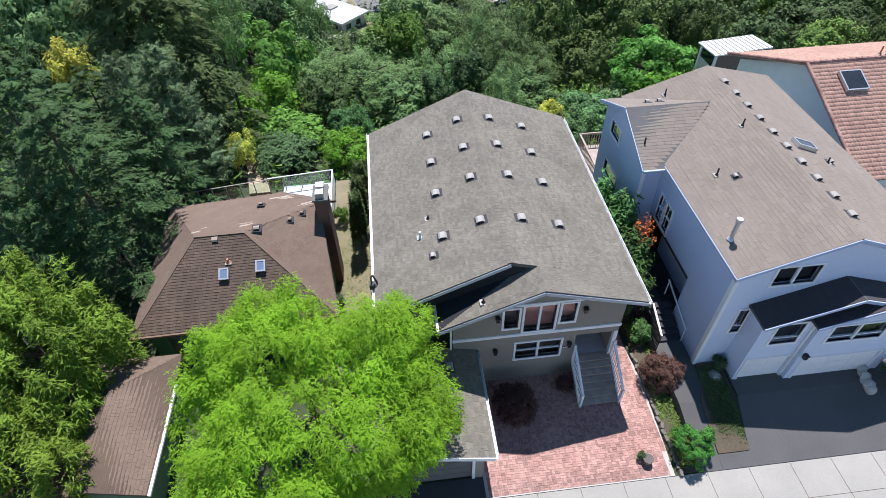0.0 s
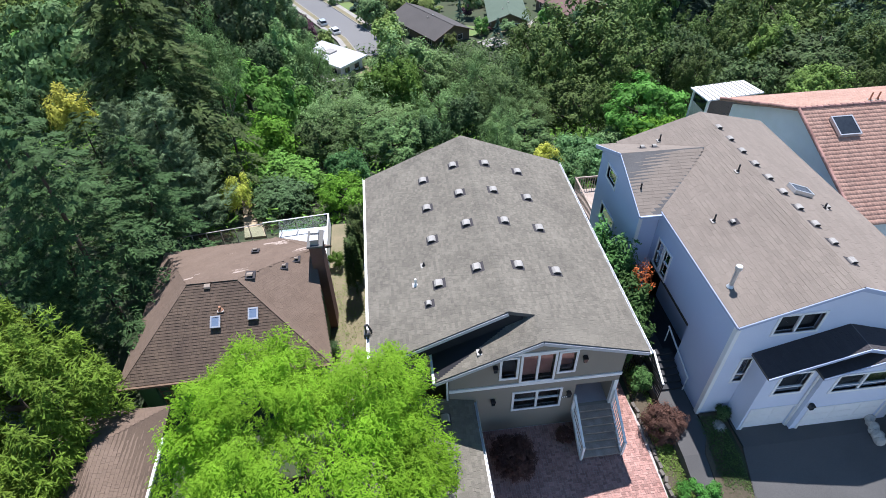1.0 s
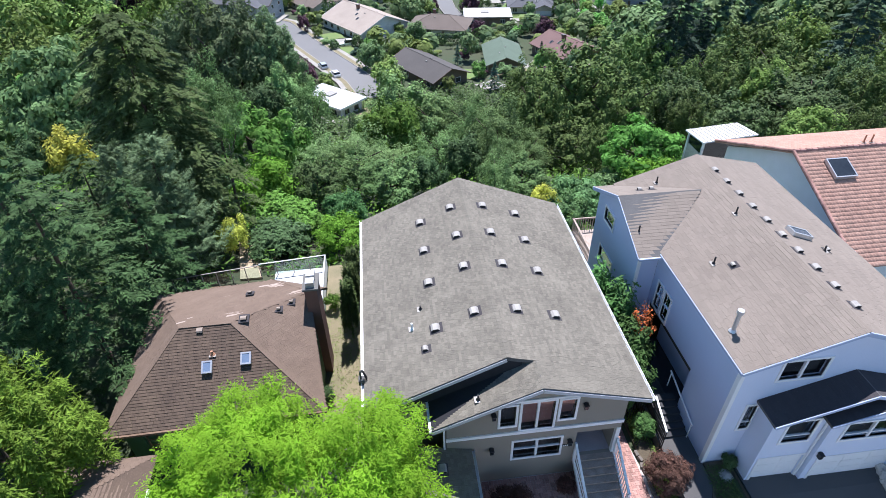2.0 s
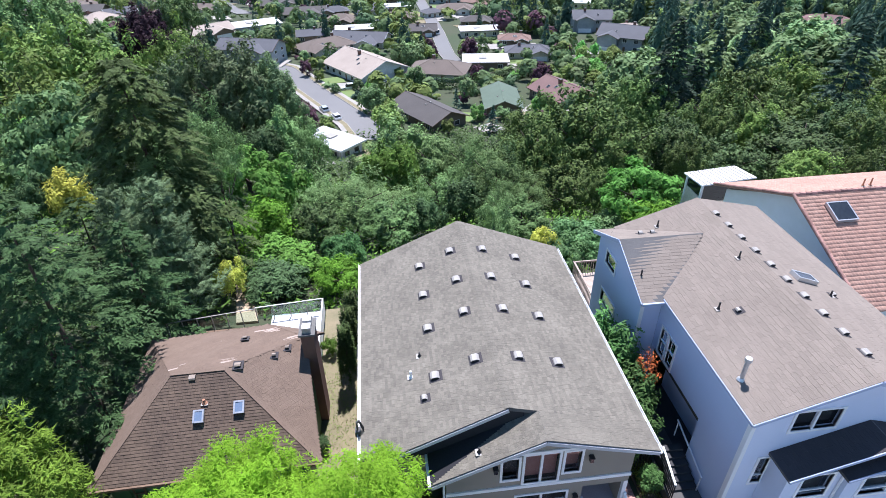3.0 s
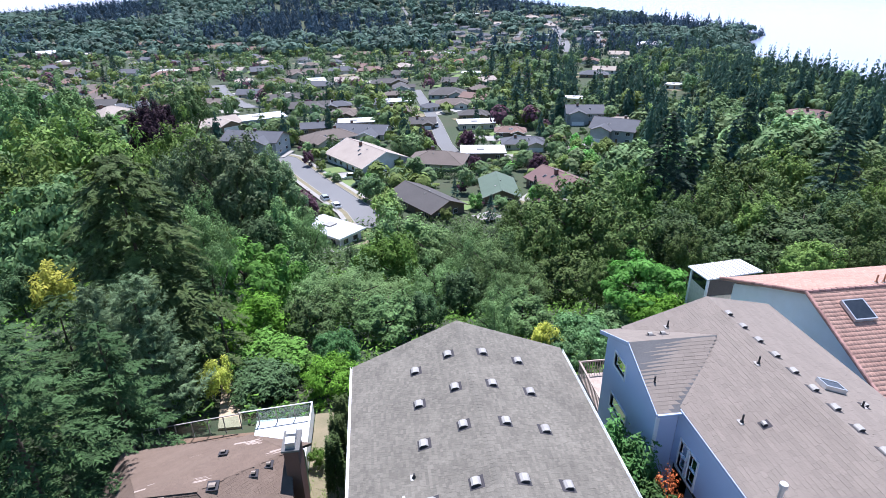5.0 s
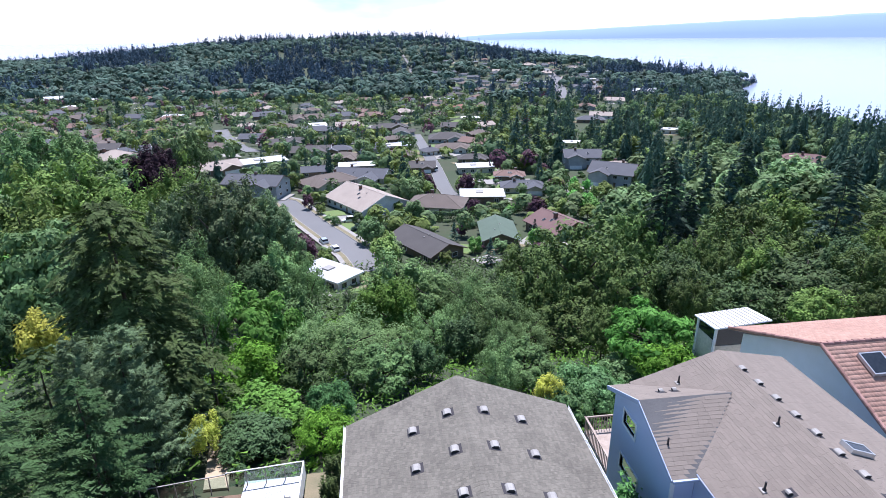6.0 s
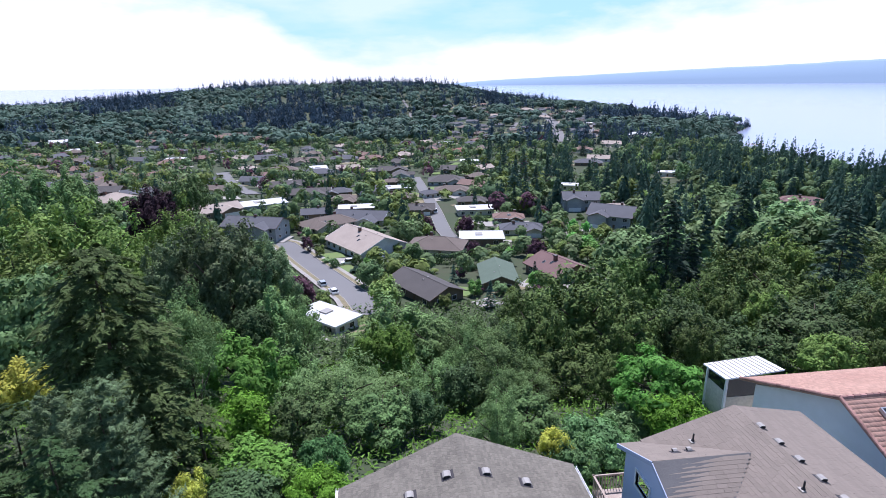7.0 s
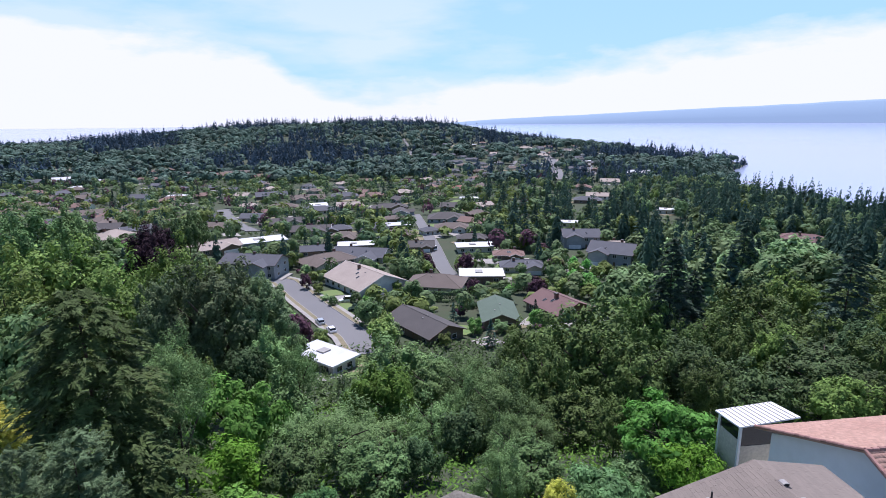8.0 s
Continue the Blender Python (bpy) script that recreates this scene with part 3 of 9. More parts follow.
def crown_conifer(name, material, seed, dims, boughs, fans, per, size, droop=0.35, slim=0.3, power=0.6, foot=0.08, spread=0.5):
    """A conifer's crown of dims (radius at the foot, height): boughs round the trunk, each hung with flat fans of sprays spread metres long."""
    rng = np.random.default_rng(seed)
    k = np.arange(boughs)
    h = foot + (0.985 - foot) * ((k + rng.random(boughs)) / boughs) ** 0.72
    span = (1 - (h - foot) / (1 - foot)) ** power * rng.uniform(0.68, 1.12, boughs)
    a = 2.39996 * k + rng.normal(size=boughs) * 0.3
    n = np.maximum(2, (fans * (0.25 + 0.75 * span)).astype(int))
    which = np.repeat(k, n)
    u = rng.uniform(0.18, 1.0, len(which)) ** 0.75
    out = np.stack([np.cos(a), np.sin(a), np.zeros(boughs)], 1)[which]
    side = np.stack([-out[:, 1], out[:, 0], out[:, 2]], 1)
    length = span[which] * dims[0]
    off = rng.uniform(-1, 1, len(which)) * 0.34 * (1.12 - u) * length
    p = out * (u * length)[:, None] + side * off[:, None]
    p[:, 2] = h[which] * dims[1] + (0.16 * u - droop * u ** 2 * 0.55) * length - 0.12 * np.abs(off) + rng.normal(size=len(which)) * 0.05 * spread
    ahead = out + side * np.sign(off)[:, None] * rng.uniform(0.2, 1.1, (len(which), 1)) + [0, 0, 1] * (0.12 - droop * 0.8 * u[:, None])
    ahead /= np.linalg.norm(ahead, axis=1, keepdims=True)
    up = np.array([0, 0, 1.0]) + 0.35 * out + 0.3 * rng.normal(size=p.shape)
    across = np.cross(up, ahead)
    across /= np.linalg.norm(across, axis=1, keepdims=True) + 1e-9
    t = rng.uniform(0, 1, (len(which), per, 1))
    w = rng.uniform(-1, 1, (len(which), per, 1)) * 0.55 * (1.1 - t)
    big = spread * rng.uniform(0.7, 1.3, (len(which), 1, 1)) * np.minimum(1, 0.16 + 1.3 * span[which])[:, None, None]
    q = p[:, None] + (ahead[:, None] * t + across[:, None] * w - np.array([0, 0, 0.35]) * (t ** 2 + np.abs(w)) * max(droop, 0)) * big
    nrm = up[:, None] + 0.5 * across[:, None] * w + 0.16 * rng.normal(size=q.shape)
    way = ahead[:, None] + across[:, None] * np.sign(w) * 0.8
    return leaves(name, q.reshape(-1, 3), nrm.reshape(-1, 3), size, material, slim, way.reshape(-1, 3), rng), dims


def trunk_mesh(name, seed, tall=0.8, r=0.05, limbs=6):
    """A tapered trunk with limbs, for a tree 1 high and 1 in radius."""
    rng, g = random.Random(seed), Geo()
    p, steps = Vector((0, 0, -0.12)), 5
    for k in range(steps):
        q = Vector((rng.uniform(-0.03, 0.03), rng.uniform(-0.03, 0.03), tall * (k + 1) / steps))
        g.bar(p, q, r * (1 - 0.16 * k), r * (1 - 0.16 * (k + 1)), 7)
        p = q
    for k in range(limbs):
        a, h = 6.283 * k / limbs + rng.uniform(-0.4, 0.4), rng.uniform(0.25, 0.6)
        mid = Vector((math.cos(a) * 0.3, math.sin(a) * 0.3, h + 0.12))
        g.bar((0, 0, h), mid, r * 0.45, r * 0.3, 5).bar(mid, (math.cos(a) * 0.62, math.sin(a) * 0.62, h + 0.26), r * 0.3, r * 0.1, 5)
    return mesh_of(name, g.v, g.f, "bark", True)


SPECIES = {}


def species(key, name, label, crowns, trunk):
    SPECIES[key] = (name, label, crowns, trunk)


T_BROAD, T_STRAIGHT = trunk_mesh("trunk", 1), trunk_mesh("trunk", 2, 0.9, 0.04, 0)
T_SHRUB = trunk_mesh("trunk", 3, 0.5, 0.03, 5)
R_, C_ = crown_round, crown_conifer
species("alder", "alder_tree", "airy grey-green alder tree on the wooded slope", [R_("crown", "leaf_alder", s, (4, 9), 130, 120, 0.115, 0.05, 0.15, 0.36, spike=0.55, loose=0.6) for s in (11, 12, 13)], T_BROAD)
species("maple", "maple_tree", "dense dark green maple tree on the wooded slope", [R_("crown", "leaf_maple", s, (4.5, 9), 120, 70, 0.19, 0.05, 0.155, 0.55, spike=0.45) for s in (21, 22, 23)], T_BROAD)
species("bigleaf", "maple_tree", "broad dark grey-green bigleaf maple on the slope", [R_("crown", "leaf_bigleaf", s, (4.5, 9), 210, 110, 0.125, 0.05, 0.115, 0.6, spike=0.45, inner=0.7) for s in (26, 27)], T_BROAD)
species("deep", "maple_tree", "deep green maple tree on the wooded slope", [R_("crown", "leaf_deep", s, (4.5, 9), 125, 70, 0.175, 0.05, 0.14, 0.55, spike=0.45) for s in (28, 29)], T_BROAD)
# leaves darker than the other maples: the slope's shade put in their colour
species("maple_shade", "maple_tree", "maple tree with the slope's shade painted into its dark leaves", [R_("crown", "leaf_maple_shade", s, (4.5, 9), 125, 70, 0.165, 0.05, 0.14, 0.55, spike=0.45) for s in (34, 35)], T_BROAD)
species("olive", "maple_tree", "yellowish green broadleaf tree on the slope", [R_("crown", "leaf_olive", s, (4.5, 9), 120, 80, 0.2, 0.05, 0.16, 0.55, spike=0.45) for s in (24, 25)], T_BROAD)
species("bright", "vine_maple", "bright green spreading vine maple", [R_("crown", "leaf_bright", s, (3.6, 5.5), 95, 80, 0.17, 0.14, 0.17, 0.55, 0.55, 0.4, inner=0.7) for s in (31, 32)], T_BROAD)
species("lime", "shrub", "rounded lime green garden shrub", [R_("crown", "leaf_lime", s, (2.6, 3.6), 80, 80, 0.12, 0.02, 0.22, 0.5, 0.6, 0.35) for s in (41, 42)], T_SHRUB)
species("shrub", "shrub", "rounded mid-green garden shrub", [R_("crown", "leaf_shrub", s, (2.6, 3.6), 90, 80, 0.12, 0.02, 0.2, 0.5, spike=0.35) for s in (43, 44)], T_SHRUB)
species("dark", "shrub", "dark green leafy shrub on the slope", [R_("crown", "leaf_dark", s, (2.8, 4.2), 95, 70, 0.14, 0.02, 0.2, 0.5, spike=0.35) for s in (45, 46)], T_SHRUB)
species("teal", "rhododendron", "rounded blue-green rhododendron with upright leaves", [R_("crown", "leaf_teal", 47, (1.6, 2.6), 90, 70, 0.13, 0.02, 0.2, 0.28, fan=0.4)], T_SHRUB)
species("yellow", "golden_shrub", "golden yellow shrub among the green", [R_("crown", "leaf_yellow", s, (1.6, 2.6), 50, 70, 0.1, 0.03, 0.26, 0.5, 1.0, 0.6) for s in (48, 49)], T_SHRUB)
species("ivy", "bramble", "low bright green bramble thicket", [R_("crown", "leaf_ivy", s, (2.6, 2.6), 110, 70, 0.13, 0.0, 0.22, 0.65, 0.6, 0.45) for s in (51, 52)], T_SHRUB)
species("cedar", "cedar_tree", "tall dense olive green cedar tree", [C_("crown", "leaf_cedar", s, (5.5, 17), 230, 14, 20, 0.175, 0.75, 0.36, 0.42, 0.02, 0.85) for s in (61, 62)], T_STRAIGHT)
species("cypress", "cypress", "narrow clipped dark cypress", [R_("crown", "leaf_cedar", 60, (0.6, 4.4), 90, 60, 0.07, 0.0, 0.2, 0.4, 1.0, 0.1, fan=0.5)], T_STRAIGHT)
species("pine", "pine_tree", "blue-green pine tree with upswept boughs", [C_("crown", "leaf_pine", s, (2.6, 9), 100, 10, 28, 0.15, -0.9, 0.16, 0.45, 0.03, 0.75) for s in (63, 64)], T_STRAIGHT)
species("spruce", "spruce_tree", "dark green hemlock with layered drooping boughs", [C_("crown", "leaf_spruce", s, (4, 13), 84, 22, 18, 0.105, 0.45, 0.34, 0.5, 0.03, 0.6) for s in (65, 66)], T_STRAIGHT)
species("fir", "fir_tree", "tall dark Douglas fir above the woods", [C_("crown", "leaf_fir", s, (5, 28), 120, 11, 22, 0.24, 0.5, 0.4, 0.65, 0.1, 1.2) for s in (67, 68)], T_STRAIGHT)
species("laurel", "hedge_tree", "tall yellowish green feathery hedge tree", [R_("crown", "leaf_laurel", s, (3.3, 7.5), 210, 110, 0.12, 0.0, 0.12, 0.26, 1.0, 0.35, inner=0.7, fan=0.6) for s in (71, 72)], T_BROAD)
species("rhodo", "rhododendron", "glossy dark green rhododendron beside the walk", [R_("crown", "leaf_rhodo", s, (1.2, 4), 60, 50, 0.12, 0.05, 0.24, 0.4) for s in (73, 74)], T_SHRUB)
species("redleaf", "laceleaf_maple", "mounded purple-red laceleaf maple beside the brick drive", [R_("crown", "leaf_redleaf", 75, (1.1, 1.7), 130, 70, 0.07, 0.0, 0.17, 0.22, 0.6)], T_SHRUB)
species("orange_bloom", "flowering_shrub", "shrub covered in orange-red blooms", [R_("crown", "leaf_orange_bloom", 76, (0.9, 4.9), 40, 16, 0.07, 0.45, 0.2, 0.5)], T_SHRUB)
species("purple", "copper_beech", "dark purple copper beech", [R_("crown", "leaf_purple", 81, (7, 12), 170, 90, 0.24, 0.08, 0.14, 0.6, spike=0.35)], T_BROAD)
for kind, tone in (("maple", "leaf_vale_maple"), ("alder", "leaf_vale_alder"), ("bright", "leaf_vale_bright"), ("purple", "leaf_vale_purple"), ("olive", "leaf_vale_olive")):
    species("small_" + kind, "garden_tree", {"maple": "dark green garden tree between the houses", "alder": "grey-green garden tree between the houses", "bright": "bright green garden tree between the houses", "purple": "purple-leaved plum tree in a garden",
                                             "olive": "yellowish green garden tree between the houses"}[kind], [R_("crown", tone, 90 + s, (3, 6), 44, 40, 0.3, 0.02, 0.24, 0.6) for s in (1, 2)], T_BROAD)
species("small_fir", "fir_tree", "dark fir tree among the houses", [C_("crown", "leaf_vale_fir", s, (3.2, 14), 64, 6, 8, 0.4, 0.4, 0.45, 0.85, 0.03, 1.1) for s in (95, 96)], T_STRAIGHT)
for kind, key in (("maple", "maple"), ("alder", "alder"), ("olive", "olive")):
    text = SPECIES[key]
    species("far_" + kind, text[0], text[1], [R_("crown", "leaf_" + kind, 110 + s, (4.5, 9), 120, 66, 0.185, 0.03, 0.14, 0.55, spike=0.45) for s in (1, 2, 3)], T_BROAD)
PLANTED = random.Random(12)


def tree(key, x, y, h, r, z=None, label=""):
    """A tree or shrub h high and r in radius, standing on the ground."""
    name, text, crowns, trunk = SPECIES[key]
    z = float(ground_z(x, y)) if z is None else z
    if y > 42 and "far_" + key in SPECIES:
        name, text, crowns, trunk = SPECIES["far_" + key]
    m = Matrix.LocRotScale((x, y, z), Euler((0, 0, PLANTED.uniform(0, 6.28))), None)
    t = base(name, m, label or text, "shrub" if trunk is T_SHRUB else "tree", "garden and hillside plants")
    leaf, (r0, h0) = PLANTED.choice(crowns)
    put("trunk", trunk, t, Matrix.Diagonal((r, r, h, 1)))
    tall = h if trunk is T_STRAIGHT or key == "locust" else min(h, 1.2 * r * h0 / r0)
    put("crown", leaf, t, Matrix.Translation((0, 0, h - tall)) @ Matrix.Diagonal((r / r0, r / r0, tall / h0, 1)))
    return t


# ---- the lie of the land ----


def smooth(a, b, v):
    u = np.clip((v - a) / (b - a), 0, 1)
    return u * u * (3 - 2 * u)


COAST_Y = (-400, 0, 340, 450, 560, 640, 760, 830, 860, 930, 1020, 1330, 1600, 2600)
COAST_X = (260, 340, 392, 402, 430, 480, 560, 630, 640, 575, 585, 550, 480, 300)
CREST_X = (-3000, -960, -700, -400, -30, 190, 390, 700, 2000)
CREST_Z = (-54, -54, -42, -12, -3, -8, -43, -50, -50)
FALL_Y = (-2000, 0.5, 6, 12, 20, 30, 90, 110, 160, 220, 400, 650, 900)
FALL_Z = (0, 0, -1.6, -2.8, -5.2, -10, -30, -32, -36, -39, -46, -52, -50)


def ground_z(x, y):
    x, y = np.asarray(x, float), np.asarray(y, float)
    z = np.interp(y + 0.06 * x * smooth(20, 60, y), FALL_Y, FALL_Z)
    z = z + 0.67 * smooth(8.0, 9.0, x) * smooth(-18.7, -15.9, y) * (1 - smooth(-2, 8, y))
    z = z + 4.2 * smooth(-16, -28, x) * smooth(4, 14, y) * (1 - smooth(30, 60, y))
    # the hillside stands higher to the west
    z = z + 14 * smooth(-30, -140, x) * smooth(10, 60, y) * (1 - smooth(180, 420, y))
    z = z + 5 * smooth(60, 130, x) * smooth(10, 60, y) * (1 - smooth(90, 200, y))
    far = smooth(760, 1600, y)
    z = z * (1 - far) + np.interp(x, CREST_X, CREST_Z) * far
    land = smooth(0, 90, np.interp(y, COAST_Y, COAST_X) - x)
    return -66 * (1 - land) + (np.maximum(z, -59) - 60 * smooth(1750, 2600, y)) * land


def spaced(*spans):
    """Grid lines: (from, to, step) spans laid end to end."""
    out = []
    for a, b, step in spans:
        out += list(np.arange(a, b, step))
    return np.array(out + [spans[-1][1]])


def sheet(name, xs, ys, height, material, label, kind="structure", category="ground"):
    gx, gy = np.meshgrid(xs, ys)
    v = np.stack([gx, gy, height(gx, gy)], -1).reshape(-1, 3)
    nx = len(xs)
    faces = [(j * nx + i, j * nx + i + 1, (j + 1) * nx + i + 1, (j + 1) * nx + i) for j in range(len(ys) - 1) for i in range(nx - 1)]
    return tagged(put(name, mesh_of(name, v.tolist(), faces, material, True)), label, category, kind=kind)


surface("undergrowth", (0.035, 0.06, 0.022), (0.055, 0.06, 0.03), 0.08, 1.5, 0.95, 0.5)
sheet("ground", spaced((-5200, -2600, 260), (-2600, -300, 90), (-300, -60, 8), (-60, 60, 1.25), (60, 320, 8), (320, 800, 15), (800, 1500, 90)),
      spaced((-300, -40, 26), (-40, 40, 1.25), (40, 260, 4), (260, 800, 15), (800, 2700, 45), (2700, 4900, 200)), lambda x, y: ground_z(x, y) - 0.03, "undergrowth", "wooded hillside ground falling away to the valley")

# open water, with the far shore
water = bpy.data.materials.new("water")
water.use_nodes = True
wb = water.node_tree.nodes["Principled BSDF"]
wb.inputs["Base Color"].default_value = (0.33, 0.37, 0.52, 1)
wb.inputs["Roughness"].default_value = 0.18
w_wave, w_bump = water.node_tree.nodes.new("ShaderNodeTexNoise"), water.node_tree.nodes.new("ShaderNodeBump")
w_wave.inputs["Scale"].default_value, w_wave.inputs["Detail"].default_value = 0.12, 6
w_geo = water.node_tree.nodes.new("ShaderNodeNewGeometry")
w_bump.inputs["Strength"].default_value, w_bump.inputs["Distance"].default_value = 0.08, 1.0
water.node_tree.links.new(w_geo.outputs["Position"], w_wave.inputs["Vector"])
water.node_tree.links.new(w_wave.outputs["Fac"], w_bump.inputs["Height"])
water.node_tree.links.new(w_bump.outputs["Normal"], wb.inputs["Normal"])
MATS["water"] = water
SEA = -61.0
sheet("water", spaced((-6000, 9000, 1500)), spaced((-3000, 9000, 1500)), lambda x, y: 0 * x + SEA, "water", "pale blue open water of the sound", category="water")

# the haze in front of the island is painted as its blue glow
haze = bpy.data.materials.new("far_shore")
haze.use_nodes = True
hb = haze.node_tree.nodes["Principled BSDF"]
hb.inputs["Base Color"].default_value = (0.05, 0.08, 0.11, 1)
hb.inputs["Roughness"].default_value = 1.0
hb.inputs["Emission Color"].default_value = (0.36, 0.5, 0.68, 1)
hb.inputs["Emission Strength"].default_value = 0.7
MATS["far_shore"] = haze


def far_shore():
    """A long low island across the water, rising to the east."""
    v, f, n = [], [], 160
    for i in range(n + 1):
        a = radians(4 + 62 * i / n)
        rise = np.interp(math.degrees(a), (4, 8, 12, 30, 46, 66), (6, 18, 40, 105, 160, 190)) * (1 + 0.05 * noise.noise((i * 0.13, 3, 0)) + 0.02 * noise.noise((i * 0.7, 9, 0)))
        for dist, z in ((4780, SEA - 2), (4790, SEA + rise * 0.35), (4840, SEA + rise * 0.9), (4900, SEA + rise), (4960, SEA + rise * 0.4)):
            v.append((math.sin(a) * dist - 3, math.cos(a) * dist - 20, z))
    for i in range(n):
        f += [(5 * i + k, 5 * i + 5 + k, 5 * i + 6 + k, 5 * i + 1 + k) for k in range(4)]
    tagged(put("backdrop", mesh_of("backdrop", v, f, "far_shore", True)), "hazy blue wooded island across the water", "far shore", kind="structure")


far_shore()


def yards():
    """Lawns, dry grass and paving round the houses of the valley, draped on the land."""
    rng = random.Random(77)
    kinds = {"lawn_green": ([], []), "dry_grass": ([], []), "concrete": ([], [])}
    for x, y, w in HOMES:
        for k in range(3):
            key = rng.choice(("lawn_green", "dry_grass", "concrete", "lawn_green"))
            v, f = kinds[key]
            cx, cy = x + rng.uniform(-0.9, 0.9) * w, y + rng.uniform(-1.0, 0.6) * w
            sx, sy, turn = rng.uniform(2.5, 7), rng.uniform(2.5, 6), rng.uniform(-0.6, 0.6)
            n = len(v)
            for j in range(4):
                for i in range(4):
                    u, q = (i / 1.5 - 1) * sx * (1 + 0.12 * rng.random()), (j / 1.5 - 1) * sy * (1 + 0.12 * rng.random())
                    px, py = cx + u * math.cos(turn) - q * math.sin(turn), cy + u * math.sin(turn) + q * math.cos(turn)
                    v.append((px, py, float(ground_z(px, py)) + 0.16 + 0.01 * k))
            f += [(n + 4 * j + i, n + 4 * j + i + 1, n + 4 * j + i + 5, n + 4 * j + i + 4) for j in range(3) for i in range(3)]
    for key, (v, f) in kinds.items():
        tagged(put("yards", mesh_of("yards", v, f, key, True)), {"lawn_green": "mown green lawns round the houses", "dry_grass": "dry summer lawns round the houses", "concrete": "pale paved drives and patios"}[key], "yards", kind="stuff")


def fir_sprays(rng, x, y, z, h, r, n):
    """Sprays of a fir h high and r in radius: places, normals, ways and sizes."""
    tiers = max(5, int(h / 2.2))
    up = (rng.integers(0, tiers, n) + 0.7 * rng.random(n)) / tiers
    a = rng.uniform(0, 6.283, n)
    reach = r * (1 - up) ** 0.8 * rng.uniform(0.45, 1.08, n)
    out = np.stack([np.cos(a), np.sin(a), np.zeros(n)], 1)
    p = np.array([x, y, z]) + out * reach[:, None] + np.stack([np.zeros(n), np.zeros(n), h * (0.06 + 0.93 * up) - 0.35 * reach], 1)
    return p, out * 0.9 + [0, 0, 0.5] + 0.12 * rng.normal(size=(n, 3)), out + [0, 0, -0.45], r * 0.42 * (1.06 - 0.93 * up) * rng.uniform(0.7, 1.25, n)


def round_sprays(rng, x, y, z, h, r, n):
    """Leaf clumps of a round-headed tree: places, normals, ways and sizes."""
    lobes = max(4, int(h))
    d = rng.normal(size=(lobes, 3))
    d[:, 2] = np.abs(d[:, 2]) * 1.2 - 0.3
    d /= np.linalg.norm(d, axis=1, keepdims=True)
    pick = rng.integers(0, lobes, n)
    e = rng.normal(size=(n, 3))
    e[:, 2] += 0.5
    e /= np.linalg.norm(e, axis=1, keepdims=True)
    p = np.array([x, y, z + 0.46 * h]) + (0.66 * d[pick] + 0.4 * e) * [r, r, 0.52 * h]
    return p, 0.6 * e + d[pick] + 0.1 * rng.normal(size=(n, 3)) + [0, 0, 0.2], rng.normal(size=(n, 3)), np.full(n, (0.19 if n > 160 else 0.25) * r) * rng.uniform(0.7, 1.3, n)


def grow(name, material, label, category, some, rng, density):
    """Many trees (x, y, h, r, fir) in one piece of foliage."""
    kit = []
    for x, y, h, r, fir in some:
        kit.append((fir_sprays if fir else round_sprays)(rng, x, y, float(ground_z(x, y)), h, r, density(y)))
    p, nrm, way, size = (np.concatenate(k) for k in zip(*kit))
    tagged(put(name, leaves(name, p, nrm, size, material, 0.7, way, rng)), label, category, kind="stuff")


def in_front(homes, x, y, deep, wide):
    """Whether a tree at x, y stands between the viewpoint and something of the valley."""
    dy = homes[:, 1] - y
    aside = np.abs(x + 3 - (homes[:, 0] + 3) * (y + 21) / (homes[:, 1] + 21))
    return bool(((dy > 0) & (dy < deep) & (aside < homes[:, 2] * wide)).any())


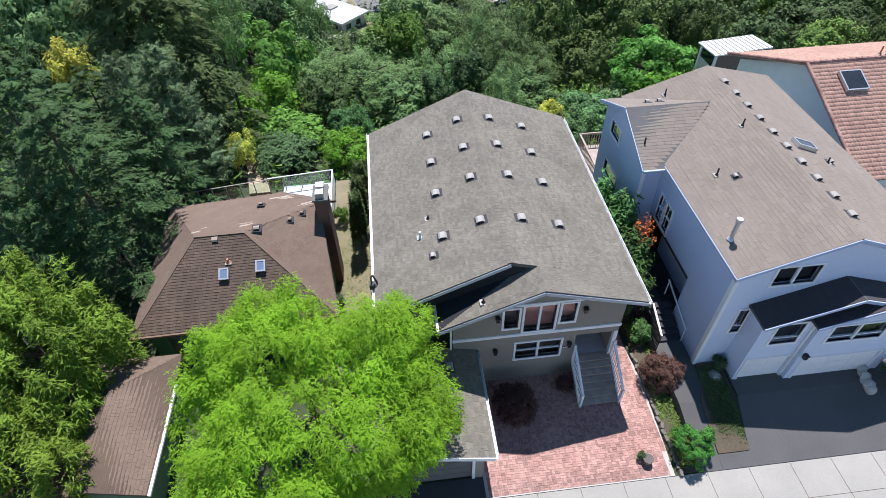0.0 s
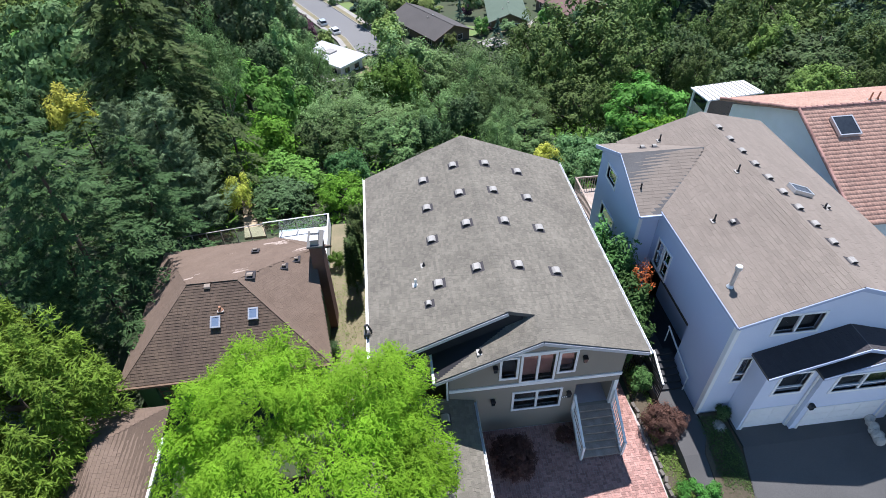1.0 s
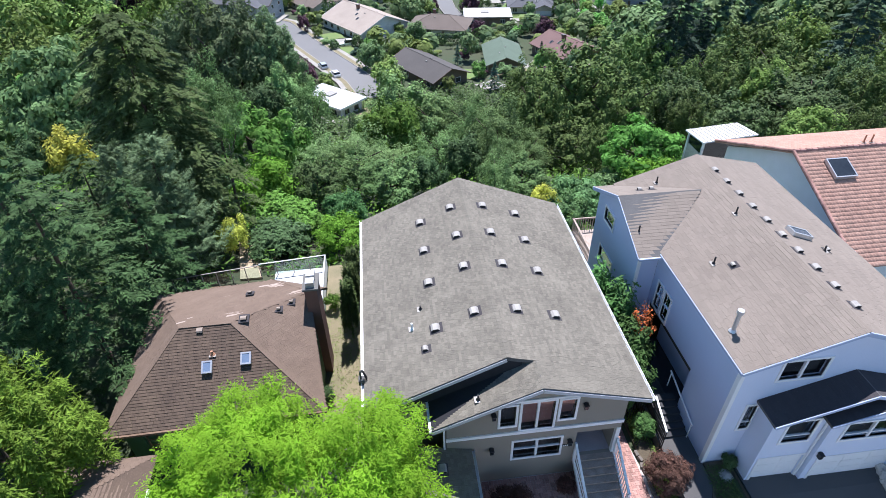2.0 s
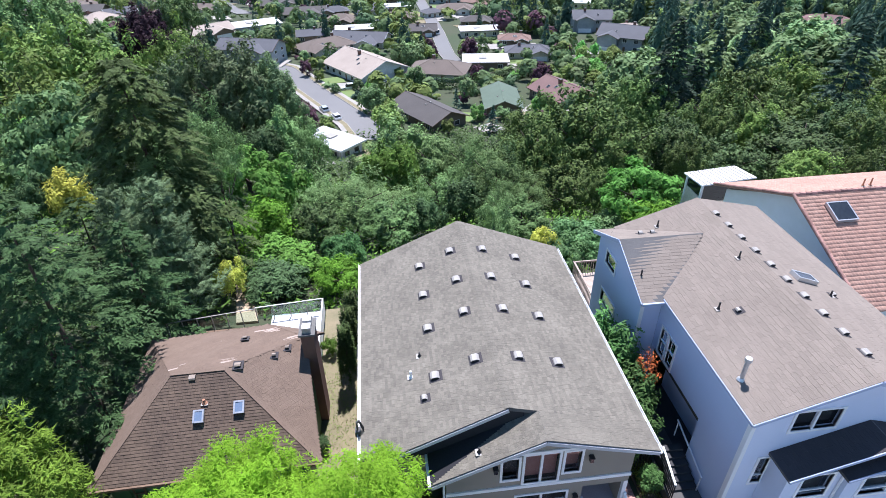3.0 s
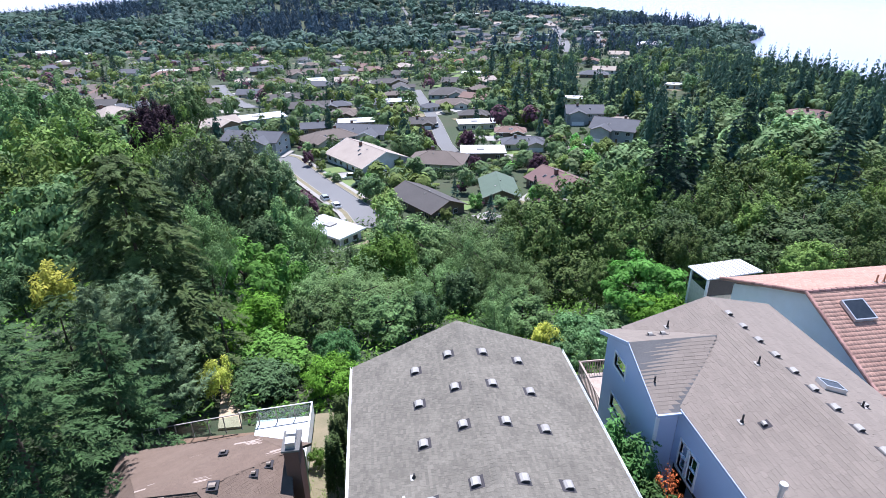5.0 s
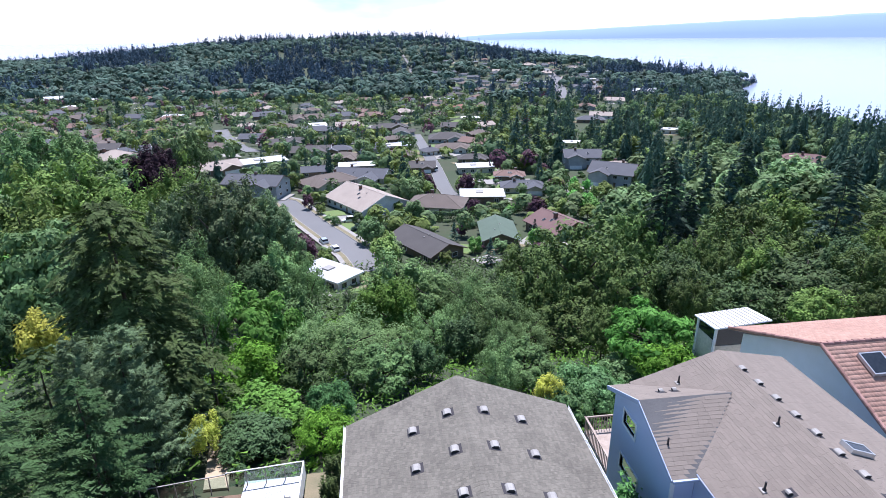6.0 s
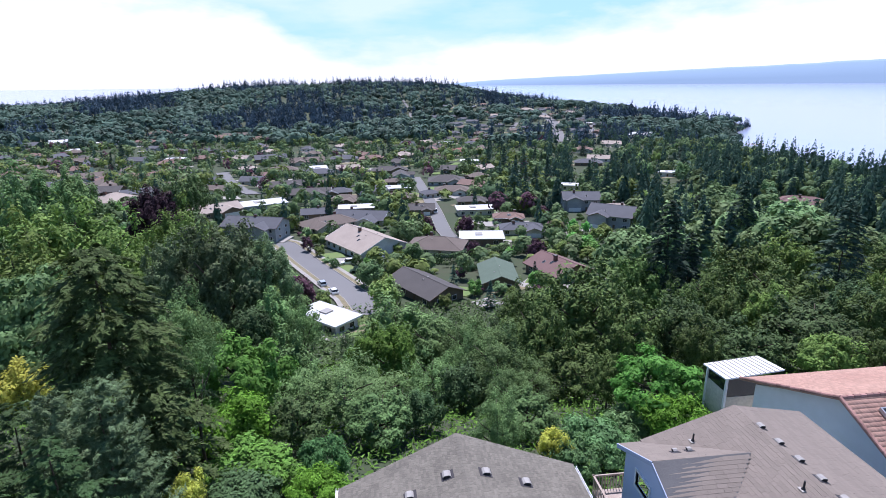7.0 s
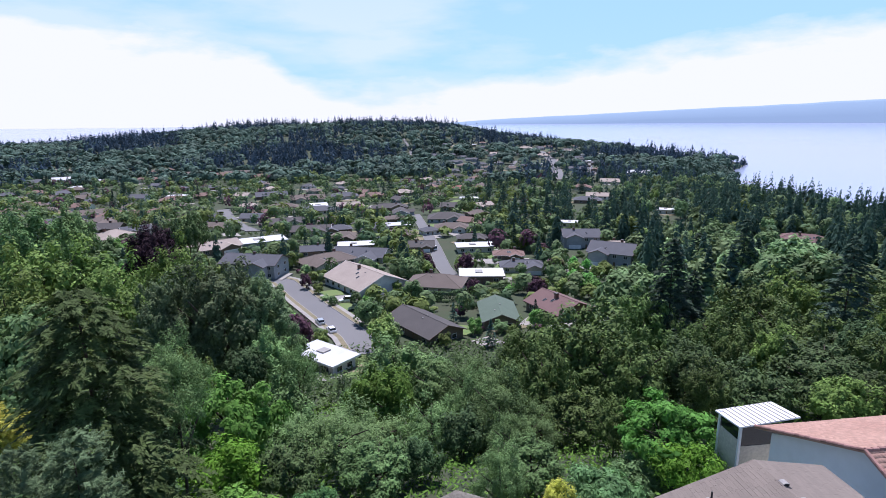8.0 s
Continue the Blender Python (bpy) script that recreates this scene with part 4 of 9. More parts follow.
def valley_trees():
    """Trees and hedges of the valley gardens and the woods beside them, past those that stand singly."""
    rng = np.random.default_rng(44)
    homes, lanes = np.array(HOMES), np.array([(p[0], p[1], 8.0) for p in LANES])
    kinds = {"maple": [], "alder": [], "olive": [], "fir": [], "purple": [], "dark": []}
    for _ in range(8000):
        y = 118 + 600 * rng.random() ** 1.2
        x = rng.uniform(-40 - 0.7 * y, 60 + 1.25 * y)
        if x > np.interp(y, COAST_Y, COAST_X) - 40:
            continue
        wood = x > 0.28 * y + 18
        if (np.hypot(homes[:, 0] - x, homes[:, 1] - y) < homes[:, 2] * 0.5 + 2.0).any() or (np.hypot(lanes[:, 0] - x, lanes[:, 1] - y) < 7.5).any():
            continue
        low = in_front(lanes, x, y, 26, 0.9) or (in_front(homes, x, y, 85 if wood else 30 if y < 250 else 14, 0.6) and rng.random() < (1.0 if wood else 0.9 if y < 250 else 0.66))
        if y < 175 and not wood and not low and rng.random() < 0.6:
            continue
        if rng.random() < (0.35 if wood else 0.28 if y > 220 else 0.0):
            continue
        fir = rng.random() < (0.5 + 0.5 * noise.noise((x / 60, y / 60, 4)) if wood else 0.2)
        fir = fir and (y > 200 or x > 0.55 * y)
        if fir:
            h = rng.uniform(13, 25) if wood else rng.uniform(8, 16)
            r = h * rng.uniform(0.17, 0.23)
        else:
            h, r = (rng.uniform(6, 11), rng.uniform(3.2, 5.4)) if wood else (rng.uniform(4, 8.5 if y < 230 else 12), rng.uniform(2.2, 4.6 if y < 230 else 5.6))
        if low:
            fir, h, r = False, rng.uniform(1.0, 2.4), rng.uniform(1.0, 2.2)
        if fir:
            key = "fir"
        elif wood:
            key = rng.choice(["maple", "alder", "dark", "maple"])
        else:
            key = rng.choice(["maple", "alder", "olive", "maple", "dark", "maple", "purple" if rng.random() < 0.4 else "olive"])
        kinds[key].append((x, y, h, r, fir))
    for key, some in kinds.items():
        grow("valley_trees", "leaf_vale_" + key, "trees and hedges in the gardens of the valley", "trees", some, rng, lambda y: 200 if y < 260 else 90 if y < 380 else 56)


def far_woods():
    """The woods of the far hill and the shore: firs and round crowns, too many to count."""
    rng = np.random.default_rng(21)
    homes, lanes = np.array(HOMES), np.array([(p[0], p[1], 6.0) for p in LANES])
    homes, lanes = homes[homes[:, 1] > 500], lanes[lanes[:, 1] > 500]
    firs, rounds = [], []
    while len(firs) + len(rounds) < 7000:
        y = rng.uniform(560, 1900)
        x = rng.uniform(-0.8 * y - 60, 1.2 * y + 60)
        if x > np.interp(y, COAST_Y, COAST_X) - 34 or (x < 0.22 * y - 10 and y < 660):
            continue
        if (np.hypot(homes[:, 0] - x, homes[:, 1] - y) < 14).any() or in_front(lanes, x, y, 85, 0.9) or (in_front(homes, x, y, 60, 0.5) and rng.random() < 0.8):
            continue
        if 0.13 * y < x < 0.42 * y and 640 < y < 1200 and rng.random() < 0.3:
            continue
        clump = 1.5 * noise.noise((x / 210, y / 260, 2)) + 0.4 * noise.noise((x / 60, y / 60, 7))
        if rng.random() < 0.42 + 1.0 * clump + (0.2 if y > 1300 or x > 0.3 * y else 0):
            h = rng.uniform(10, 22) * (1 + 0.6 * clump)
            if 1350 < y < 1700 and rng.random() < 0.3 * (0.6 + clump):
                h = rng.uniform(22, 33)
            h *= 0.55 + 0.45 * min(1, (np.interp(y, COAST_Y, COAST_X) - x) / 160)
            firs.append((x, y, h, h * rng.uniform(0.23, 0.33), True))
        else:
            rounds.append((x, y, rng.uniform(8, 16), rng.uniform(6, 11.5), False))
    grow("far_woods", "leaf_farround_hazed", "green broadleaf woods on the far hill", "woods", rounds, rng, lambda y: 84)
    grow("far_firs", "leaf_farfir_hazed", "dark firs covering the far hill", "woods", firs, rng, lambda y: 46)


# bluish leaf tones: the haze over the far hill is put into them
leafage("leaf_farfir_hazed", (0.05, 0.084, 0.108), 0.2, 0.05, 0.03, 0.03, 0.4)
leafage("leaf_farround_hazed", (0.076, 0.128, 0.092), 0.2, 0.05, 0.03, 0.025, 0.5)


def street(line, width):
    """A paved street laid on the land, with a kerb at each side."""
    pts = []
    for (xa, ya), (xb, yb) in zip(line, line[1:]):
        n = max(2, int(math.hypot(xb - xa, yb - ya) / 5))
        pts += [(xa + (xb - xa) * i / n, ya + (yb - ya) * i / n) for i in range(n)]
    pts.append(line[-1])
    LANES.extend(pts)
    v, kerbs = [], ([], [])
    for i, (x, y) in enumerate(pts):
        a, b = pts[max(i - 1, 0)], pts[min(i + 1, len(pts) - 1)]
        d = Vector((b[0] - a[0], b[1] - a[1], 0)).normalized()
        s = Vector((d.y, -d.x, 0))
        for k, u in enumerate((-width / 2, 0, width / 2)):
            p = Vector((x, y, 0)) + s * u
            z = float(ground_z(p.x, p.y)) + 0.35
            v.append((p.x, p.y, z))
            if k != 1:
                side = s * (0.16 if k else -0.16)
                kerbs[k // 2].append([tuple(Vector((p.x, p.y, z)) + side * e + Vector((0, 0, zz))) for e, zz in ((0, -0.3), (0, 0.14), (1, 0.14), (1, -0.5))])
    f = [(3 * i + k, 3 * i + k + 1, 3 * i + 4 + k, 3 * i + 3 + k) for i in range(len(pts) - 1) for k in (0, 1)]
    road = tagged(put("road", mesh_of("road", v, f, "street_grey", True)), "grey paved residential street", "road", kind="structure")
    for side in kerbs:
        g = Geo()
        for a, b in zip(side, side[1:]):
            for k in range(3):
                g.face(a[k], b[k], b[k + 1], a[k + 1])
        g.make("kerb", "concrete", road)
        if line[0][1] < 300:
            for name_, mat_, u0, u1, lift in (("verge", "dry_grass", 1.0, 9.0, 0.1), ("sidewalk", "concrete", 9.0, 17.0, 0.12)):
                g = Geo()
                for a, b in zip(side, side[1:]):
                    low_a, low_b = Vector(a[1]), Vector(b[1])
                    sa, sb = Vector(a[2]) - low_a, Vector(b[2]) - low_b
                    g.face(*(low_a + sa * u0, low_b + sb * u0, low_b + sb * u1, low_a + sa * u1))
                g.make(name_, mat_, road)
    return road


HOMES, LANES = [], []


def village_house(x, y, w, d, turn, roof, flat, wall=None, hip=None, storeys=1, wing=True):
    """A low house of the valley: walls, a hipped, gabled or flat roof with eaves, a cross wing, windows, door, chimney, skylights and a patio."""
    rng = random.Random(int(x * 7 + y * 13))
    wall = wall or rng.choice(("cream", "grey", "umber", "pale", "umber", "cream"))
    HOMES.append((x, y, w))
    near, mid = y < 260, y < 400
    hip = (rng.random() < 0.45 if hip is None else hip) and not flat
    z = float(ground_z(x, y))
    tone = {"tan": "tan", "charcoal": "charcoal", "green": "green", "maroon": "maroon", "brown": "brown", "white": "white", "slate": "slate-grey", "rust": "rust-brown", "red": "red tiled"}[roof]
    h = base("house", pose(x, y, z, 0, 0, turn), f"{wall} house with a {'flat' if flat else 'hipped' if hip else 'low-pitched'} {tone} roof among gardens", "house", "houses in the valley")
    top, rise, over = 2.9 * storeys, 0.0 if flat else d * 0.2, 0.8
    a, b = w / 2, d / 2
    edge = rng.choice(("paint_white", "wood_brown", "wood_grey"))
    e = over * rise / b
    if hip or flat:
        Geo().box(-a, a, -b, b, -3, top).make("wall", "wall_" + wall, h)
    else:
        Geo().slab([(-a, -b, -3), (-a, b, -3), (-a, b, top), (-a, 0, top + rise - 0.01), (-a, -b, top)], (w, 0, 0)).make("wall", "wall_" + wall, h)
    if flat:
        Geo().box(-a - over, a + over, -b - over, b + over, top + 0.01, top + 0.3).make("roof", "roof_" + roof, h)
        for s_ in (-1, 1) if near else ():
            Geo().box(-a - over - 0.03, a + over + 0.03, s_ * (b + over + 0.03) - 0.03, s_ * (b + over + 0.03) + 0.03, top - 0.06, top + 0.34).make("fascia", edge, h)
            Geo().box(s_ * (a + over + 0.06) - 0.03, s_ * (a + over + 0.06) + 0.03, -b - over, b + over, top - 0.06, top + 0.34).make("fascia", edge, h)
        Geo().box(-a * 0.3, a * 0.05, -b * 0.2, b * 0.5, top + 0.31, top + 0.62).make("roof_box", "vent_metal", h)
    elif hip:
        r0 = max(a - b, 0.6)
        P = {(sx, sy): (sx * (a + over), sy * (b + over), top - e) for sx in (-1, 1) for sy in (-1, 1)}
        L, R = (-r0, 0, top + rise), (r0, 0, top + rise)
        for pts in ([P[-1, -1], P[1, -1], R, L], [P[1, 1], P[-1, 1], L, R], [P[1, -1], P[1, 1], R], [P[-1, 1], P[-1, -1], L]):
            Geo().slab(pts, (0, 0, 0.16)).make("roof", "roof_" + roof, h)
        if near:
            caps = Geo().beam((-r0, 0, top + rise + 0.17), (r0, 0, top + rise + 0.17), 0.3, 0.05)
            for sx in (-1, 1):
                for sy in (-1, 1):
                    caps.beam((sx * r0, 0, top + rise + 0.17), (sx * (a + over), sy * (b + over), top - e + 0.17), 0.28, 0.05)
            make_each(caps, "ridge_cap", "roof_" + roof, h)
            for sy in (-1, 1):
                Geo().box(-a - over, a + over, sy * (b + over) - 0.06, sy * (b + over) + 0.06, top - e - 0.04, top - e + 0.13).make("gutter", edge, h)
    else:
        for s in (-1, 1):
            Geo().slab([(-a - over, s * (b + over), top - e), (a + over, s * (b + over), top - e), (a + over, 0, top + rise), (-a - over, 0, top + rise)], (0, 0, 0.16)).make("roof", "roof_" + roof, h)
        for s in (-1, 1) if mid else ():
            for k in (-1, 1):
                Geo().beam((k * (a + over + 0.02), s * (b + over), top - e + 0.06), (k * (a + over + 0.02), 0, top + rise + 0.06), 0.05, 0.22).make("fascia", edge, h)
        if near:
            Geo().beam((-a - over, 0, top + rise + 0.17), (a + over, 0, top + rise + 0.17), 0.3, 0.05).make("ridge_cap", "roof_" + roof, h)
    if not flat and wing and w > 11:
        # a cross wing with its own gable
        ww, s0 = w * rng.uniform(0.3, 0.42), rng.choice((-1, 1)) * w * 0.22
        out, wr = rng.uniform(2.0, 4.5), ww * 0.2
        Geo().slab([(s0 - ww / 2, -b - out, -3), (s0 + ww / 2, -b - out, -3), (s0 + ww / 2, -b - out, top), (s0, -b - out, top + wr), (s0 - ww / 2, -b - out, top)], (0, out + 0.1, 0)).make("wing", "wall_" + wall, h)
        we = over * wr / (ww / 2)
        for s in (-1, 1):
            Geo().slab([(s0 + s * (ww / 2 + over), -b - out - over, top - we + 0.02), (s0, -b - out - over, top + wr + 0.02), (s0, 0, top + wr + 0.02), (s0 + s * (ww / 2 + over), 0, top - we + 0.02)], (0, 0, 0.16)).make("roof", "roof_" + roof, h)
            if near:
                Geo().beam((s0 + s * (ww / 2 + over), -b - out - over - 0.03, top - we + 0.08), (s0, -b - out - over - 0.03, top + wr + 0.08), 0.05, 0.2).make("fascia", edge, h)
        if rng.random() < 0.5 and mid:
            gd = Geo().box(s0 - ww * 0.4, s0 + ww * 0.4, -b - out - 0.05, -b - out + 0.05, 0.0, 2.1).make("garage_door", "paint_white", h)
            for k in range(3):
                Geo().box(s0 - ww * 0.37, s0 + ww * 0.37, -b - out - 0.07, -b - out - 0.052, 0.12 + 0.68 * k, 0.66 + 0.68 * k).make("door_panel", "paint_white", gd)
        else:
            win = Geo().box(s0 - 1.0, s0 + 1.0, -b - out - 0.05, -b - out + 0.05, 0.8, 2.2).make("window", "paint_white", h)
            Geo().box(s0 - 0.9, s0 + 0.9, -b - out - 0.07, -b - out, 0.9, 2.1).make("pane", "far_glass", win)
    if not flat and rng.random() < 0.85:
        cx, cy = rng.uniform(-0.5, 0.5) * a, rng.uniform(-0.35, 0.35) * b
        ch = Geo().box(cx - 0.5, cx + 0.5, cy - 0.42, cy + 0.42, top, top + rise + 0.9)
        stack = ch.make("chimney", "brick_chimney", h)
        Geo().box(cx - 0.58, cx + 0.58, cy - 0.5, cy + 0.5, top + rise + 0.9, top + rise + 1.04).make("chimney_cap", "concrete_old", stack)
    for k in range(rng.choice((0, 1, 2)) if near and not flat else 0):
        ux, uy = rng.uniform(-0.6, 0.6) * (a - b * 0.5), -b * rng.uniform(0.35, 0.65)
        uz = top + rise * (1 + uy / b) + 0.16
        lean = Euler((math.atan(rise / b), 0, 0)).to_matrix().to_4x4()
        sk = Geo().box(-0.42, 0.42, -0.62, 0.62, 0.0, 0.12, Matrix.Translation((ux, uy, uz)) @ lean).make("skylight", "vent_metal", h)
        Geo().box(-0.37, 0.37, -0.57, 0.57, 0.125, 0.135, Matrix.Translation((ux, uy, uz)) @ lean).make("pane", "far_glass", sk)
    for k in range(2 if y < 200 and not flat else 0):
        ux, uy = rng.uniform(-0.7, 0.7) * (a - b * 0.6), b * rng.uniform(-0.3, 0.4)
        uz = top + rise * (1 - abs(uy) / b) + 0.14
        Geo().box(ux - 0.16, ux + 0.16, uy - 0.16, uy + 0.16, uz, uz + 0.22).make("roof_vent", "vent_metal", h)
    n = max(3, int(w / 4)) if mid else 2
    for level in range(round(storeys)):
        zl = 2.9 * level
        for i in range(n):
            u = -a + w * (i + 0.5) / n
            if i == n // 2 and n > 2 and not level:
                Geo().box(u - 0.45, u + 0.45, -b - 0.04, -b + 0.04, 0.0, 2.05).make("door", "wood_brown", h)
                continue
            win = Geo().box(u - 0.85, u + 0.85, -b - 0.05, -b + 0.05, zl + 0.8, zl + 2.25).make("window", "paint_white", h)
            for c0, c1 in ((-0.76, -0.04), (0.04, 0.76)) if near else ((-0.76, 0.76),):
                Geo().box(u + c0, u + c1, -b - 0.07, -b + 0.07, zl + 0.88, zl + 2.17).make("pane", "far_glass", win)
        for s in (-1, 1) if mid else ():
            for v in (-0.45, 0.45) if near else (0,):
                win = Geo().box(s * a - 0.05, s * a + 0.05, v * b - 0.8, v * b + 0.8, zl + 0.9, zl + 2.2).make("window", "paint_white", h)
                Geo().box(s * a - 0.07, s * a + 0.07, v * b - 0.7, v * b + 0.7, zl + 1.0, zl + 2.1).make("pane", "far_glass", win)
    if near:
        Geo().box(a + 0.02, a + 3.0, -b, b * 0.5, -0.6, 0.12).make("patio", "concrete", h)
    return h


# ---- the grey-roofed house ----
RIDGE, SLOPE, EAVE, BACK, FRONT, CUT = 7.7, 0.306, 5.5, 0.5, -14.07, -12.75
EZ = RIDGE - SLOPE * EAVE
PEAK_X, PEAK_Z = 1.1, RIDGE - SLOPE * 1.1
LOW_X, LOW_Z = -3.05, 5.52
CUT_L = -13.42
house = base("house", pose(0, 0, 0), "two-storey taupe stucco house with a grey shingled gable roof", "house")
WY, WX0, WX1 = -13.2, -2.4, 5.12

# walls
front = facing("y", WY, 1, 0.16)
UP = [(-0.2, 0.42, 4.05, 5.3), (0.68, 2.02, 3.68, 5.4), (2.28, 2.9, 4.12, 5.36)]
LOWER = (0.46, 2.52, 1.62, 2.82)
g = wall_grid(Geo(), WX0, WX1, 0, 5.62, UP + [LOWER, (3.2, 4.98, 1.2, 2.98)], front)
zl = lambda u: LOW_Z + (PEAK_Z - LOW_Z) * (u - LOW_X) / (PEAK_X - LOW_X) - 0.2
zr = lambda u: RIDGE - SLOPE * u - 0.2
g.slab([(WX0, WY, 5.62), (WX1, WY, 5.62), (WX1, WY, max(5.63, zr(WX1))), (PEAK_X, WY, zr(PEAK_X)), (WX0, WY, zl(WX0))], (0, 0.16, 0))
make_each(g, "wall", "stucco_taupe", house)
side = Geo()
side.box(4.96, 5.12, -13.04, -0.6, -3, EZ - 0.05).box(-5.1, -4.94, -12.2, -0.6, -3, EZ - 0.05).box(-4.94, 4.96, -0.76, -0.6, -3, EZ - 0.1)
side.box(-2.4, -2.24, -13.04, -12.2, 0, 5.75)
make_each(side, "wall", "stucco_taupe", house)
left = facing("y", -12.2, 1, 0.16)
g = wall_grid(Geo(), -5.1, -2.24, 0, 5.95, [(-4.2, -3.55, 4.85, 5.5)], left)
g.slab([(-5.1, -12.2, 5.95), (0.0, -12.2, 5.95), (0, -12.2, 7.45), (-5.1, -12.2, 5.98)], (0, 0.16, 0))
make_each(g, "wall", "stucco_taupe", house)
Geo().box(-4.9, 4.9, -12.0, -0.8, 3.1, 3.3).box(-4.9, 4.9, -9.0, -8.9, 0, 5.8).make("floor", "unlit_room", house)

# windows, bands and trim
window(house, front, *UP[0], backing=None)
window(house, front, *UP[1], panes=2, backing="curtain")
window(house, front, *UP[2], backing="curtain")
window(house, front, *LOWER, panes=2, rail=True)
window(house, left, -4.2, -3.55, 4.85, 5.5, panes=2)
Geo().box(WX0 - 0.03, WX1 + 0.03, WY - 0.06, WY - 0.003, 3.42, 3.6).make("band", "paint_white", house, "white belt course")
Geo().box(-0.45, 3.15, WY - 0.05, WY - 0.003, 5.5, 5.62).make("header_trim", "paint_white", house)

# porch
porch = Geo().box(3.2, 5.1, WY + 0.17, -11.6, 1.0, 1.2).box(3.04, 3.2, WY + 0.17, -11.6, 0, 3.1).box(3.2, 5.1, -11.6, -11.44, 0, 3.1)
porch.make("porch", "porch_paint", house)
Geo().box(3.2, 5.1, WY + 0.17, -11.6, 3.0, 3.1).make("porch_ceiling", "paint_white", house)
Geo().box(3.65, 4.55, -11.66, -11.6, 1.2, 3.0).make("door", "wood_brown", house)
Geo().box(4.94, 5.12, WY - 0.02, WY + 0.16, 1.2, 3.0).make("porch_post", "paint_white", house)
steps = base("stairs", pose(0, 0, 0), "weathered grey wooden front stairs with white railings", "stairs")
for k in range(7):
    Geo().box(3.32, 5.02, -15.15 + 0.28 * k, -14.82 + 0.28 * k, 0.171 * (k + 1) - 0.045, 0.171 * (k + 1)).make("tread", "wood_worn", steps)
    Geo().box(3.34, 5.0, -15.1 + 0.28 * k, -15.08 + 0.28 * k, 0.171 * k, 0.171 * (k + 1) - 0.046).make("riser", "wood_grey", steps)
for sx in (3.24, 5.1):
    Geo().slab([(sx - 0.04, -15.2, 0.0), (sx - 0.04, -14.95, 0.0), (sx - 0.04, -13.25, 0.95), (sx - 0.04, -13.25, 1.2), (sx - 0.04, -15.2, 0.1)], (0.08, 0, 0)).make("stringer", "paint_white", steps)
    Geo().beam((sx, -15.15, 1.05), (sx, -13.22, 2.2), 0.1, 0.08).make("handrail", "paint_white", steps)
    for y0, z0 in ((-15.15, 0.0), (-13.26, 1.15)):
        Geo().box(sx - 0.05, sx + 0.05, y0 - 0.05, y0 + 0.05, z0, z0 + 1.12).make("post", "paint_white", steps)
    for k in range(11):
        yy = -15.0 + 0.155 * k
        zz = 0.1 + (yy + 15.15) * 0.6
        Geo().box(sx - 0.017, sx + 0.017, yy - 0.017, yy + 0.017, zz, zz + 1.0).make("baluster", "paint_white", steps)


prail = Geo().beam((5.06, WY + 0.2, 2.15), (5.06, -11.65, 2.15), 0.07, 0.07).make("porch_rail", "paint_white", house, "white porch railing")
for k in range(9):
    Geo().box(5.045, 5.075, WY + 0.3 + 0.15 * k, WY + 0.33 + 0.15 * k, 1.2, 2.12).make("baluster", "paint_white", prail)


def sconce(x, z, y=WY):
    s = base("wall_lantern", pose(x, y, z), "dark metal wall lantern beside the windows", "lamp", "wall lanterns")
    Geo().box(-0.05, 0.05, -0.03, -0.003, -0.16, 0.16).make("back_plate", "black_rubber", s)
    Geo().box(-0.075, 0.075, -0.2, -0.05, -0.12, 0.1).make("lantern", "far_glass", s)
    Geo().slab([(-0.1, -0.225, 0.1), (0.1, -0.225, 0.1), (0.1, -0.025, 0.1), (-0.1, -0.025, 0.1)], (0, 0, 0.05)).make("cap", "black_rubber", s)
    return s


for sx, sz in ((-0.5, 2.45), (2.9, 2.45), (-0.5, 4.85), (3.28, 4.9)):
    sconce(sx, sz)
Geo_plate = base("house_sign", pose(2.78, WY - 0.005, 2.15), "small dark plate with pale bars beside the porch", "sign")
Geo().box(-0.16, 0.16, -0.02, 0, -0.07, 0.07).make("plate", "black_rubber", Geo_plate)
for k in range(3):
    Geo().box(-0.12 + 0.09 * k, -0.06 + 0.09 * k, -0.026, -0.021, -0.04, 0.04).make("bar", "paint_white", Geo_plate)

# roof
roof = put("roof", None, house)
tagged(roof, label="grey laminated shingle gable roof with low box vents")
LEFT = [(-EAVE, CUT_L, EZ), (0, CUT, RIDGE), (0, BACK, RIDGE), (-EAVE, BACK - 1.05, EZ)]
RIGHT = [(0, CUT, RIDGE), (PEAK_X, CUT, PEAK_Z), (PEAK_X, FRONT, PEAK_Z), (EAVE, FRONT, EZ), (EAVE, BACK - 0.85, EZ), (0, BACK, RIDGE)]
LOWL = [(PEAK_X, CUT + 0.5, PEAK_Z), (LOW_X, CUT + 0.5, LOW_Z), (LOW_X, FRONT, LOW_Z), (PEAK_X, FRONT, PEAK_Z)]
deck_g = Geo().slab(LEFT, (0, 0, -0.16)).slab(RIGHT, (0, 0, -0.16)).slab(LOWL, (0, 0, -0.14))
deck_g.make("roof_deck", "roof_edge", roof)
lone_main = shingles(roof, [LEFT, [(0, CUT, RIDGE), (EAVE, CUT, EZ), (EAVE, BACK - 0.85, EZ), (0, BACK, RIDGE)], [(PEAK_X, FRONT, PEAK_Z), (EAVE, FRONT, EZ), (EAVE, CUT, EZ), (PEAK_X, CUT, PEAK_Z)], [LOWL[0], LOWL[2], LOWL[3]]],
                     "shingle_grey", 0.12, 0.19, 0.012, 0.5, lone=lambda p: p.y < CUT + 0.02)
